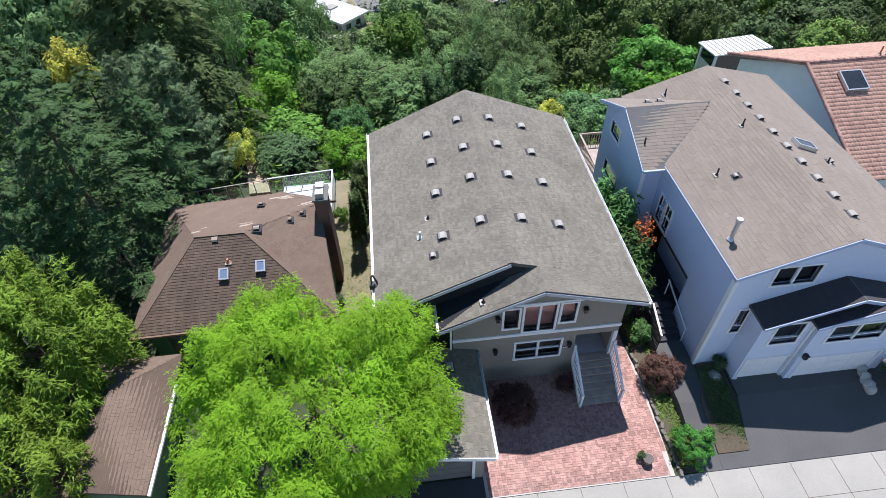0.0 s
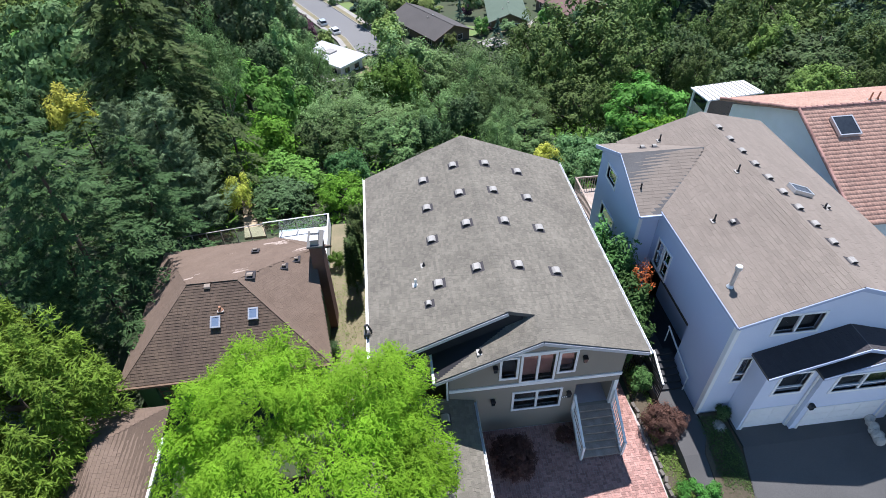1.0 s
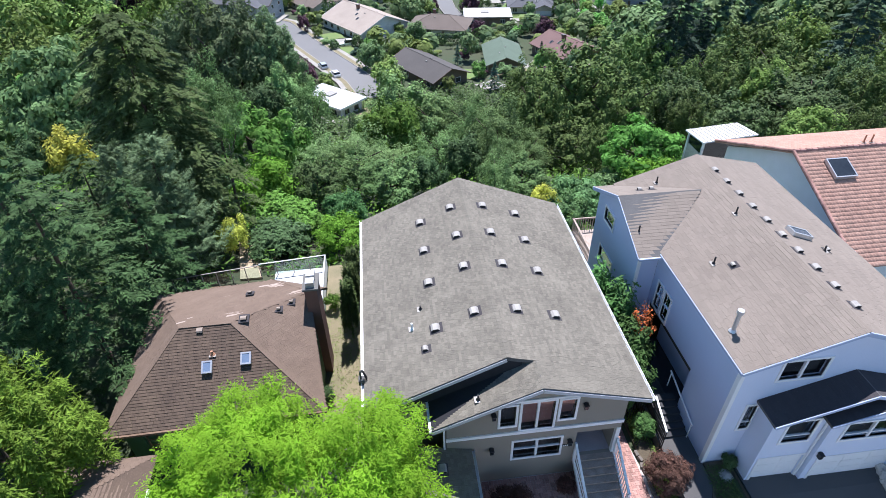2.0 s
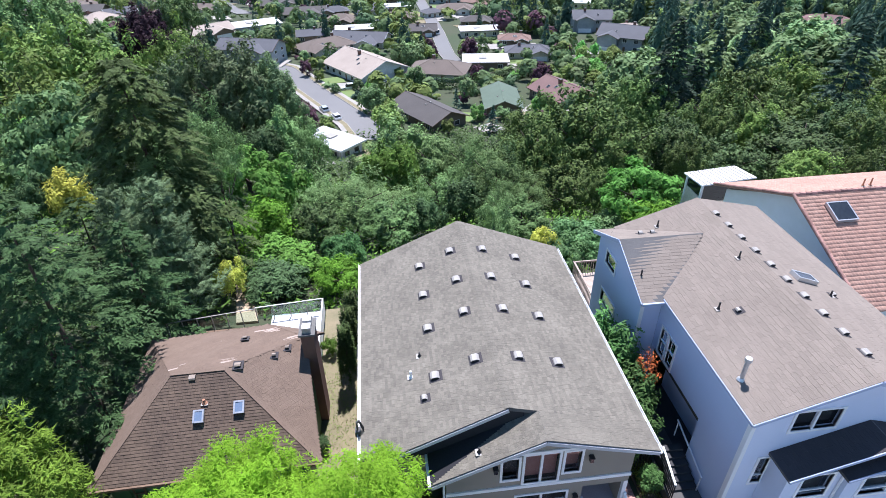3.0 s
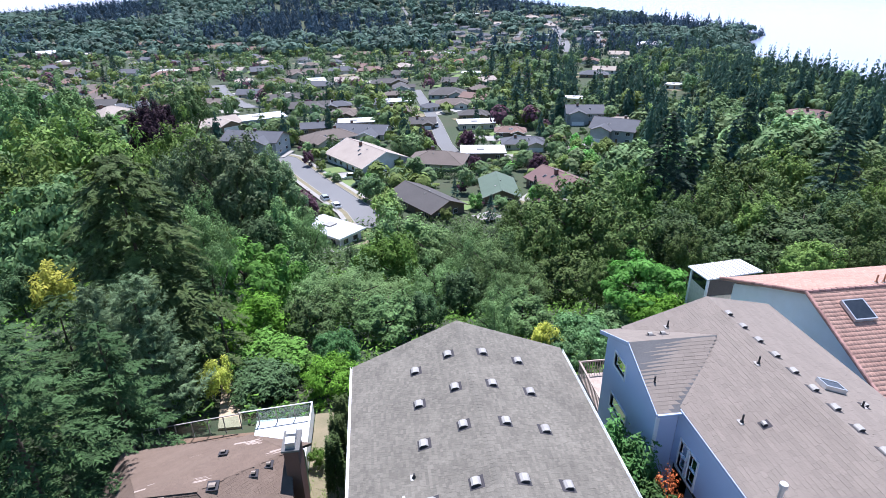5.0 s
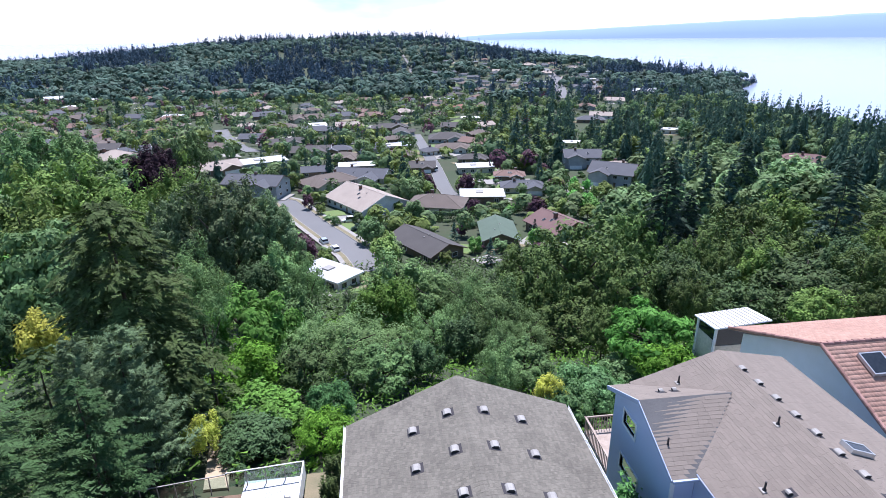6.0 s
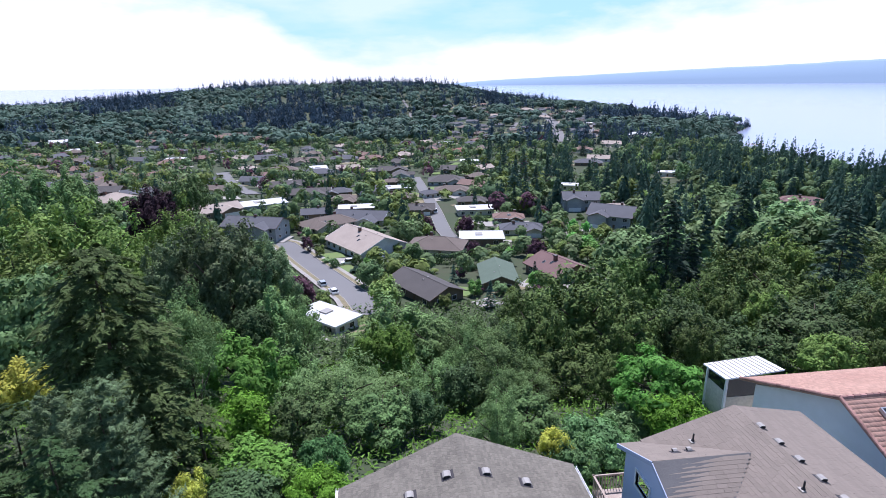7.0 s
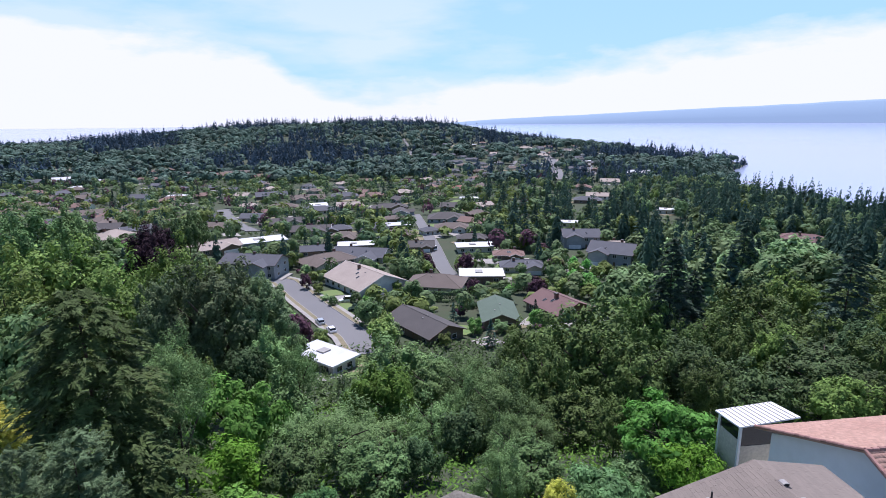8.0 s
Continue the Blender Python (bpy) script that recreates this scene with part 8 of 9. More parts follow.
village_house(15.9, 371.1, 15.9, 10.8, 88, 'charcoal', False)
village_house(-112.9, 329.5, 12.2, 11.9, 3, 'rust', False)
village_house(101.8, 543.7, 17.0, 10.9, 42, 'brown', False)
village_house(-288.0, 484.2, 15.7, 11.2, 117, 'rust', False)
village_house(-99.7, 272.5, 15.6, 11.8, -10, 'rust', False)
village_house(-172.0, 597.3, 12.7, 11.8, 48, 'slate', False)
village_house(-131.4, 411.3, 14.6, 9.4, 72, 'slate', False)
village_house(-318.5, 636.1, 16.0, 12.7, 87, 'white', True)
village_house(-45.0, 425.9, 16.7, 12.0, 100, 'white', True)
village_house(119.8, 638.5, 14.4, 11.7, 28, 'rust', False)
village_house(25.0, 504.9, 16.8, 12.5, -17, 'tan', False)
village_house(54.6, 544.4, 12.3, 10.1, 67, 'rust', False)
village_house(56.9, 625.7, 13.9, 11.5, 33, 'tan', False)
village_house(-145.5, 340.0, 13.8, 9.9, 110, 'white', True)
village_house(-179.8, 518.6, 16.2, 11.7, 1, 'white', True)
village_house(-272.6, 550.7, 12.1, 12.0, 3, 'charcoal', False)
village_house(-144.3, 562.2, 16.6, 9.4, 23, 'slate', False)
village_house(54.9, 399.1, 13.9, 11.8, -16, 'charcoal', False)
village_house(-120.6, 511.8, 13.9, 10.7, -18, 'tan', False)
village_house(-124.8, 313.9, 14.6, 10.7, 90, 'tan', False)
village_house(-134.8, 274.1, 14.7, 9.5, -2, 'charcoal', False)
village_house(-309.8, 612.1, 15.7, 11.7, 105, 'brown', False)
village_house(-128.7, 633.2, 14.1, 10.2, 78, 'slate', False)
village_house(-99.9, 433.3, 14.2, 9.7, 17, 'tan', False)
village_house(64.4, 585.5, 13.1, 9.3, 66, 'rust', False)
village_house(104.3, 579.2, 12.6, 9.4, 61, 'slate', False)
village_house(19.2, 450.4, 12.6, 10.0, -54, 'charcoal', False)
village_house(-265.3, 487.0, 15.5, 9.0, 2, 'slate', False)
village_house(-38.8, 557.7, 14.1, 10.8, 5, 'slate', False)
village_house(30.4, 544.7, 12.7, 10.0, 20, 'slate', False)
village_house(-232.5, 459.0, 13.0, 11.6, -3, 'rust', False)
village_house(67.1, 353.8, 12.4, 11.6, -47, 'brown', False)
village_house(-115.7, 237.0, 15.0, 12.5, 55, 'tan', False)
village_house(-317.2, 526.5, 15.0, 9.6, 121, 'brown', False)
village_house(-116.5, 610.1, 13.0, 9.3, 100, 'brown', False)
village_house(-238.3, 637.7, 15.0, 9.5, -34, 'slate', False)
village_house(246.1, 933.4, 17.4, 9.4, -29, 'slate', False)
village_house(193.5, 666.4, 14.1, 10.5, -19, 'rust', False)
village_house(296.6, 1083.0, 13.7, 9.5, -1, 'brown', False)
village_house(184.0, 818.2, 13.4, 9.8, 29, 'slate', False)
village_house(153.1, 759.2, 14.7, 8.2, 23, 'brown', False)
village_house(311.1, 921.9, 18.4, 9.9, 24, 'slate', False)
village_house(96.6, 668.1, 17.6, 8.8, 30, 'charcoal', False)
village_house(211.2, 685.6, 17.1, 9.7, 20, 'brown', False)
village_house(395.3, 943.3, 14.0, 10.1, -4, 'white', True)
village_house(358.2, 929.5, 13.9, 8.9, -24, 'white', True)
village_house(240.4, 964.1, 17.7, 9.7, -30, 'tan', False)
village_house(220.1, 1121.2, 14.4, 10.8, 23, 'rust', False)
village_house(128.5, 797.9, 16.4, 11.0, 25, 'brown', False)
village_house(363.6, 975.3, 15.4, 10.5, 17, 'white', True)
village_house(160.0, 652.8, 18.9, 9.0, -7, 'tan', False)
village_house(124.2, 841.4, 18.9, 10.6, 5, 'slate', False)
village_house(155.0, 1029.3, 13.5, 8.4, -8, 'slate', False)
village_house(262.4, 661.6, 18.1, 9.0, -28, 'slate', False)
village_house(105.7, 728.1, 15.6, 9.6, -23, 'slate', False)
village_house(311.8, 959.4, 15.7, 9.6, 17, 'rust', False)
village_house(365.2, 1016.6, 18.6, 9.5, -17, 'tan', False)
village_house(320.9, 1056.9, 15.8, 8.0, 25, 'slate', False)
village_house(145.9, 905.0, 18.9, 8.6, -21, 'slate', False)
village_house(296.2, 756.0, 13.8, 8.3, -3, 'brown', False)
village_house(136.5, 938.8, 16.9, 10.5, -19, 'slate', False)
village_house(374.4, 1054.3, 18.8, 9.7, 16, 'charcoal', False)
village_house(468.2, 1121.1, 15.7, 10.9, 2, 'tan', False)
village_house(454.5, 1098.9, 16.9, 8.6, 21, 'rust', False)
village_house(235.9, 791.3, 15.5, 8.9, 3, 'white', True)
village_house(135.0, 714.1, 13.3, 10.2, 5, 'brown', False)
village_house(446.7, 1136.3, 17.2, 10.0, -11, 'tan', False)
village_house(199.6, 983.8, 14.6, 9.2, 11, 'brown', False)
village_house(183.2, 701.2, 14.5, 9.5, -21, 'rust', False)
village_house(198.1, 916.1, 17.9, 9.1, -18, 'slate', False)
village_house(188.1, 743.5, 13.0, 10.5, 13, 'brown', False)
village_house(273.6, 989.6, 13.4, 8.3, -20, 'rust', False)
village_house(213.5, 771.8, 17.9, 9.0, -22, 'slate', False)
village_house(423.2, 1149.0, 13.4, 9.6, -23, 'rust', False)
village_house(208.4, 1045.1, 17.6, 8.3, -9, 'slate', False)
village_house(154.4, 869.9, 18.8, 10.7, -18, 'slate', False)
village_house(324.7, 846.1, 15.8, 10.3, -22, 'charcoal', False)
village_house(327.6, 1084.3, 15.8, 10.6, -18, 'slate', False)
village_house(142.6, 1084.8, 17.3, 11.0, -11, 'slate', False)
village_house(351.7, 1106.2, 16.0, 10.6, -10, 'rust', False)
village_house(330.3, 880.0, 18.2, 8.5, 26, 'slate', False)
village_house(89.0, 643.1, 14.1, 8.2, -16, 'slate', False)
village_house(322.8, 814.9, 14.1, 10.1, 14, 'white', True)
village_house(136.3, 676.8, 17.5, 10.8, -1, 'slate', False)
village_house(292.5, 698.2, 17.9, 9.5, -28, 'rust', False)
village_house(190.3, 1076.7, 14.3, 10.5, 6, 'white', True)
tree('small_alder', 120, 124, 16.4, 8.2)
tree('small_bright', 31, 150, 3.8, 1.7)
tree('small_fir', 91, 110, 11.1, 2.7)
tree('small_maple', 103, 112, 16.9, 8.4)
tree('small_maple', -10, 157, 3.7, 2.0)
tree('small_purple', 21, 134, 3.1, 2.0)
tree('small_fir', -100, 173, 4.7, 1.1)
tree('small_maple', 86, 170, 5.0, 3.6)
tree('small_bright', -32, 135, 7.7, 3.8)
tree('small_olive', 13, 108, 3.5, 1.9)
tree('small_olive', -115, 185, 7.9, 4.0)
tree('small_fir', 120, 132, 17.1, 4.1)
tree('small_maple', 79, 162, 3.7, 1.8)
tree('small_alder', -34, 118, 5.8, 2.9)
tree('small_maple', 78, 117, 16.7, 8.4)
tree('small_olive', -3, 119, 5.0, 2.5)
tree('small_fir', -89, 192, 6.3, 1.5)
tree('small_bright', 65, 203, 2.7, 2.7)
tree('small_fir', 110, 132, 11.9, 2.8)
tree('small_olive', -23, 170, 4.1, 2.1)
tree('small_maple', 140, 202, 9.0, 4.5)
tree('small_fir', -56, 111, 8.3, 2.0)
tree('small_bright', -105, 137, 8.1, 4.1)
tree('small_olive', -40, 155, 7.4, 3.7)
tree('small_olive', -113, 195, 8.9, 4.4)
tree('small_alder', 42, 169, 2.6, 2.5)
tree('small_bright', 69, 142, 3.8, 3.6)
tree('small_maple', -50, 121, 7.1, 3.6)
tree('small_maple', -45, 136, 6.2, 3.1)
tree('small_bright', 45, 164, 2.4, 1.7)
tree('small_maple', 132, 187, 17.3, 8.6)
tree('small_olive', -140, 184, 6.0, 3.0)
tree('small_maple', -106, 151, 5.1, 2.6)
tree('small_fir', -53, 186, 2.9, 1.9)
tree('small_purple', -50, 172, 2.6, 1.9)
tree('small_alder', 70, 115, 11.6, 5.8)
tree('small_maple', -42, 124, 7.9, 3.9)
tree('small_alder', 43, 107, 3.4, 2.0)
tree('small_olive', 79, 175, 5.0, 3.3)
tree('small_bright', 89, 187, 0.9, 1.8)
tree('small_maple', -46, 180, 3.3, 1.9)
tree('small_olive', -2, 107, 8.3, 4.2)
tree('small_purple', 32, 193, 7.8, 3.9)
tree('small_fir', -64, 125, 7.9, 1.9)
tree('small_fir', -47, 114, 6.2, 1.5)
tree('small_maple', 61, 112, 17.2, 8.6)
tree('small_olive', 32, 198, 7.0, 3.5)
tree('small_alder', -103, 204, 6.8, 3.4)
tree('small_alder', 130, 180, 9.9, 4.9)
tree('small_olive', -74, 154, 6.0, 3.0)
tree('small_bright', -62, 140, 7.1, 3.5)
tree('small_bright', 42, 161, 2.6, 2.1)
tree('small_maple', 112, 159, 15.9, 8.0)
tree('small_maple', 156, 186, 13.8, 6.9)
tree('small_olive', 74, 184, 5.0, 2.8)
tree('small_olive', -79, 180, 8.2, 4.1)
tree('small_alder', 140, 184, 8.9, 5.3)
tree('small_maple', 91, 124, 11.1, 5.6)
tree('small_maple', 111, 115, 16.9, 8.4)
tree('small_alder', -31, 203, 3.9, 2.4)
tree('small_bright', 70, 156, 5.0, 3.6)
tree('small_maple', 45, 120, 2.6, 1.6)
tree('small_bright', -45, 159, 3.6, 2.3)
tree('small_fir', 118, 144, 16.6, 4.0)
tree('small_purple', -72, 185, 6.7, 3.3)
tree('small_olive', 149, 176, 7.6, 4.5)
tree('small_alder', 125, 162, 12.3, 6.1)
tree('small_fir', -50, 136, 5.8, 1.4)
tree('small_bright', -48, 146, 6.8, 3.4)
tree('small_maple', 76, 144, 5.0, 3.6)
tree('small_alder', -26, 188, 2.9, 2.0)
tree('small_fir', 147, 196, 10.3, 3.9)
tree('small_alder', 97, 112, 13.4, 6.7)
tree('small_olive', -84, 158, 4.9, 2.4)
tree('small_maple', -93, 177, 7.0, 3.5)
tree('small_fir', -90, 183, 9.0, 2.2)
tree('small_olive', 31, 112, 3.6, 1.6)
tree('small_fir', 99, 139, 13.9, 3.3)
tree('small_fir', 157, 192, 2.4, 1.9)
tree('small_fir', -53, 176, 3.8, 2.2)
tree('small_alder', -109, 146, 6.4, 3.2)
tree('small_maple', -87, 134, 8.8, 4.4)
tree('small_maple', 29, 117, 3.2, 2.6)
tree('small_alder', 68, 124, 15.2, 7.6)
tree('small_maple', -32, 124, 4.3, 2.1)
tree('small_olive', -66, 132, 7.6, 3.8)
tree('small_olive', -17, 112, 4.5, 2.2)
tree('small_fir', 41, 126, 6.6, 1.6)
tree('small_fir', 132, 150, 8.4, 3.4)
tree('small_fir', -41, 145, 6.5, 1.6)
tree('small_fir', 51, 176, 2.7, 2.4)
tree('small_bright', 63, 165, 1.1, 1.5)
tree('small_bright', 11, 204, 5.0, 2.5)
tree('small_olive', 65, 176, 0.9, 2.1)
tree('small_bright', 71, 165, 5.0, 3.6)
tree('small_fir', 24, 106, 7.4, 1.8)
tree('small_olive', 49, 125, 2.6, 2.6)
tree('small_olive', -48, 163, 2.6, 1.8)
tree('small_alder', 99, 146, 13.8, 6.9)
tree('small_maple', 53, 115, 2.2, 2.3)
tree('small_alder', 147, 165, 9.4, 5.5)
tree('small_alder', 109, 139, 14.2, 7.1)
tree('small_maple', -112, 157, 4.9, 2.4)
tree('small_maple', -60, 148, 7.0, 3.5)
tree('small_olive', -93, 144, 4.5, 2.2)
tree('small_maple', 3, 144, 3.4, 1.9)
tree('small_maple', -4, 202, 3.8, 2.5)
tree('small_maple', -100, 192, 9.0, 4.5)
tree('small_alder', 128, 205, 11.6, 5.8)
tree('small_maple', -134, 181, 6.4, 3.2)
tree('small_bright', -26, 129, 5.0, 2.5)
tree('small_alder', -20, 161, 2.1, 1.9)
tree('small_maple', 12, 138, 2.1, 1.7)
tree('small_olive', -68, 201, 3.4, 2.5)
tree('small_bright', -83, 121, 8.6, 4.3)
tree('small_bright', -53, 144, 6.8, 3.4)
tree('small_maple', -146, 199, 6.6, 3.3)
tree('small_fir', -44, 106, 5.4, 1.3)
tree('small_purple', -23, 114, 8.5, 4.3)
tree('small_fir', 114, 197, 2.3, 2.4)
tree('small_bright', 40, 121, 5.0, 2.5)
tree('small_maple', -82, 148, 6.2, 3.1)
tree('small_bright', 90, 152, 5.0, 3.6)
tree('small_alder', -65, 111, 6.1, 3.0)
tree('small_olive', -63, 162, 2.1, 1.9)
tree('small_bright', 22, 117, 4.4, 2.2)
tree('small_fir', 106, 120, 15.2, 3.7)
tree('small_maple', -86, 141, 8.5, 4.3)
tree('small_fir', 97, 176, 3.7, 2.5)
tree('small_alder', -55, 156, 7.8, 3.9)
tree('small_fir', -89, 115, 7.6, 1.8)
tree('small_alder', 115, 189, 15.9, 7.9)
tree('small_maple', 2, 135, 5.8, 2.9)
tree('small_fir', -10, 146, 2.6, 2.4)
tree('small_olive', 89, 141, 5.0, 3.0)
tree('small_fir', -137, 196, 5.2, 1.2)
tree('small_alder', -0, 113, 6.0, 3.0)
tree('small_olive', -120, 199, 4.9, 2.5)
tree('small_fir', 39, 148, 2.5, 1.6)
tree('small_alder', 131, 160, 8.4, 5.0)
tree('small_alder', 119, 162, 11.8, 5.9)
tree('small_maple', -72, 121, 4.4, 2.2)
tree('small_olive', 57, 150, 6.7, 3.4)
tree('small_maple', -141, 202, 5.9, 2.9)
tree('small_alder', 85, 118, 16.5, 8.3)
tree('small_fir', 18, 128, 6.3, 1.5)
tree('small_fir', 136, 191, 9.2, 3.4)
tree('small_fir', 151, 192, 7.8, 3.8)
tree('small_fir', -55, 139, 8.6, 2.1)
tree('small_maple', -71, 127, 4.8, 2.4)
tree('small_bright', 82, 130, 5.0, 3.6)
tree('small_maple', 175, 189, 3.9, 2.4)
tree('small_olive', 74, 133, 5.0, 3.0)
tree('small_fir', 108, 172, 11.3, 2.7)
tree('small_fir', 143, 178, 7.1, 2.4)
tree('small_fir', 115, 137, 17.6, 4.2)
tree('small_fir', -103, 130, 4.6, 1.1)
tree('small_maple', -102, 146, 4.8, 2.4)
tree('small_fir', 97, 162, 12.0, 2.9)
tree('small_purple', -125, 163, 6.0, 3.0)
tree('small_bright', 68, 170, 5.0, 3.0)
tree('small_bright', -140, 191, 6.0, 3.0)
tree('small_bright', -6, 153, 3.4, 2.0)
tree('small_fir', 122, 183, 12.7, 4.9)
tree('small_purple', 3, 156, 2.4, 2.4)
tree('small_maple', 56, 157, 2.5, 2.1)
tree('small_alder', -98, 205, 7.6, 3.8)
tree('small_maple', -68, 188, 8.7, 4.4)
tree('small_purple', -62, 183, 2.8, 2.0)
tree('small_bright', -81, 172, 7.2, 3.6)
tree('small_alder', -68, 106, 6.9, 3.5)
tree('small_fir', -111, 201, 3.8, 2.2)
tree('small_alder', 101, 158, 15.5, 7.7)
tree('small_maple', -110, 189, 7.2, 3.6)
tree('small_maple', 80, 154, 3.7, 3.6)
tree('small_olive', 66, 137, 5.0, 2.6)
tree('small_fir', 48, 112, 3.0, 1.7)
tree('small_olive', -94, 165, 5.9, 2.9)
tree('small_fir', -78, 141, 8.0, 1.9)
tree('small_bright', 77, 195, 4.7, 2.2)
tree('small_maple', 134, 144, 11.4, 5.7)
tree('small_maple', 134, 199, 11.9, 5.9)
tree('small_fir', 119, 177, 9.1, 2.2)
tree('small_olive', -116, 175, 7.8, 3.9)
tree('small_fir', 163, 175, 1.9, 2.2)
tree('small_maple', 117, 116, 16.0, 8.0)
tree('small_olive', -130, 186, 8.6, 4.3)
tree('small_maple', -17, 154, 3.5, 1.7)
tree('small_fir', -78, 106, 6.6, 1.6)
tree('small_maple', 91, 118, 10.7, 5.4)
tree('small_maple', -51, 151, 5.4, 2.7)
tree('small_alder', 9, 185, 8.8, 4.4)
tree('small_fir', -96, 135, 4.9, 1.2)
tree('small_purple', 49, 152, 7.1, 3.5)
tree('small_maple', 122, 169, 13.3, 6.7)
tree('small_maple', -35, 155, 7.3, 3.6)
tree('small_olive', 84, 178, 4.8, 3.6)
tree('small_maple', 145, 191, 14.0, 7.0)
tree('small_maple', -94, 111, 6.2, 3.1)
tree('small_fir', 94, 146, 13.5, 3.2)
tree('small_bright', 75, 190, 4.0, 1.9)
tree('small_olive', 85, 183, 5.0, 2.7)
tree('small_fir', 68, 108, 14.8, 3.5)
tree('small_alder', 126, 155, 15.0, 7.5)
tree('small_maple', -133, 173, 7.5, 3.7)
tree('small_fir', -107, 194, 4.8, 1.1)
tree('small_alder', 23, 148, 3.9, 1.5)
tree('small_fir', 4, 192, 2.1, 2.5)
tree('small_maple', -38, 113, 8.8, 4.4)
tree('small_olive', 36, 158, 2.3, 2.2)
tree('small_maple', -3, 142, 2.4, 1.9)
tree('small_purple', -14, 201, 2.2, 2.2)
tree('small_bright', 82, 140, 5.0, 3.6)
tree('small_olive', -97, 157, 7.5, 3.7)
tree('small_olive', 17, 192, 5.3, 2.7)
tree('small_maple', 56, 165, 3.1, 2.5)
tree('small_maple', 104, 150, 15.7, 7.8)
tree('small_fir', 99, 128, 11.0, 2.6)
tree('small_bright', -85, 166, 6.8, 3.4)
tree('small_alder', -67, 116, 6.0, 3.0)
tree('small_maple', 101, 186, 3.7, 2.6)
tree('small_fir', -120, 158, 8.9, 2.1)
tree('small_maple', 37, 108, 2.2, 2.4)
tree('small_fir', 107, 187, 3.7, 2.4)
tree('small_olive', -59, 169, 3.4, 1.9)
tree('small_olive', 173, 184, 1.7, 2.3)
tree('small_bright', -98, 198, 7.8, 3.9)
tree('small_olive', -1, 126, 4.6, 2.3)
tree('small_bright', -106, 174, 6.9, 3.5)
tree('small_alder', 157, 206, 2.6, 2.0)
tree('small_maple', 165, 188, 3.0, 1.8)
tree('small_fir', -60, 174, 2.0, 1.9)
tree('small_maple', 107, 105, 16.0, 8.0)
tree('small_olive', 65, 147, 5.0, 3.6)
tree('small_olive', 4, 171, 3.3, 2.1)
tree('small_alder', -71, 138, 8.9, 4.4)
tree('small_alder', -1, 148, 2.6, 2.5)
tree('small_fir', 141, 167, 11.8, 4.9)
tree('small_alder', 125, 129, 9.1, 4.5)
tree('small_fir', -130, 168, 6.3, 1.5)
tree('small_olive', 155, 176, 8.8, 5.1)
tree('small_maple', -109, 180, 7.2, 3.6)
tree('small_fir', -69, 171, 4.5, 1.1)
tree('small_alder', 96, 119, 12.8, 6.4)
tree('small_alder', 108, 145, 15.9, 8.0)
tree('small_olive', -4, 166, 2.0, 2.4)
tree('small_fir', 56, 129, 2.3, 2.0)
tree('small_maple', 126, 139, 14.8, 7.4)
tree('small_olive', 74, 201, 1.7, 1.7)
tree('small_maple', -104, 161, 4.0, 2.0)
tree('small_maple', 8, 152, 7.9, 3.9)
tree('small_maple', 118, 153, 16.7, 8.4)
tree('small_alder', -67, 194, 3.2, 2.4)
tree('small_purple', -28, 196, 2.1, 2.5)
tree('small_maple', -127, 176, 5.5, 2.8)
tree('small_olive', 135, 205, 9.1, 5.4)
tree('small_alder', 85, 112, 10.5, 5.2)
tree('small_maple', 154, 168, 13.1, 6.6)
tree('small_fir', 106, 164, 2.8, 2.4)
tree('small_maple', -117, 166, 8.7, 4.4)
tree('small_fir', -77, 128, 6.2, 1.5)
tree('small_olive', -30, 114, 7.2, 3.6)
tree('small_purple', -39, 134, 4.6, 2.3)
tree('small_fir', 103, 181, 2.9, 1.9)
tree('small_fir', 112, 176, 10.3, 2.5)
tree('small_olive', -79, 165, 6.7, 3.3)
tree('small_fir', 57, 105, 2.1, 2.5)
tree('small_fir', -77, 121, 7.1, 1.7)
tree('small_bright', 77, 127, 5.0, 2.6)
tree('small_alder', 101, 123, 17.2, 8.6)
tree('small_alder', -83, 198, 3.6, 2.2)
tree('small_maple', -42, 168, 3.6, 2.1)
tree('small_maple', -6, 130, 7.9, 3.9)
tree('small_fir', -88, 125, 6.3, 1.5)
tree('small_bright', 80, 188, 4.9, 2.3)
tree('small_maple', -133, 202, 4.4, 2.2)
tree('small_alder', -77, 190, 4.1, 2.1)
tree('small_fir', 186, 201, 5.2, 3.6)
tree('small_alder', 171, 178, 1.4, 3.2)
tree('small_purple', -28, 178, 5.5, 2.4)
tree('small_purple', 19, 213, 4.5, 2.2)
tree('small_purple', 19, 200, 4.5, 2.2)
tree('small_purple', 13, 203, 4.5, 2.0)
tree('small_purple', 17, 219, 5.0, 2.0)
tree('small_purple', -40, 312, 5, 3)
tree('small_purple', 29, 158, 6, 2.6)
tree('small_fir', 258, 249, 10.5, 8.1)
tree('small_fir', 87, 363, 21.7, 4.7)
tree('small_fir', 333, 357, 8.5, 3.5)
tree('small_maple', 284, 373, 8.1, 3.2)
tree('small_fir', 92, 116, 20.2, 4.6)
tree('small_fir', 87, 285, 16.5, 3.7)
tree('small_fir', 161, 252, 11.0, 3.0)
tree('small_fir', 102, 313, 11.4, 2.7)
tree('small_fir', 105, 494, 15.5, 2.9)
tree('small_fir', 219, 355, 8.4, 4.7)
tree('small_fir', -230, 491, 13.4, 3.1)
tree('small_fir', 328, 461, 9.6, 4.6)
tree('small_fir', 169, 257, 11.9, 2.5)
tree('small_fir', 112, 199, 19.7, 4.2)
tree('small_fir', 70, 244, 21.8, 3.6)
tree('small_fir', 311, 286, 11.6, 6.1)
tree('small_olive', 146, 228, 7.9, 3.9)
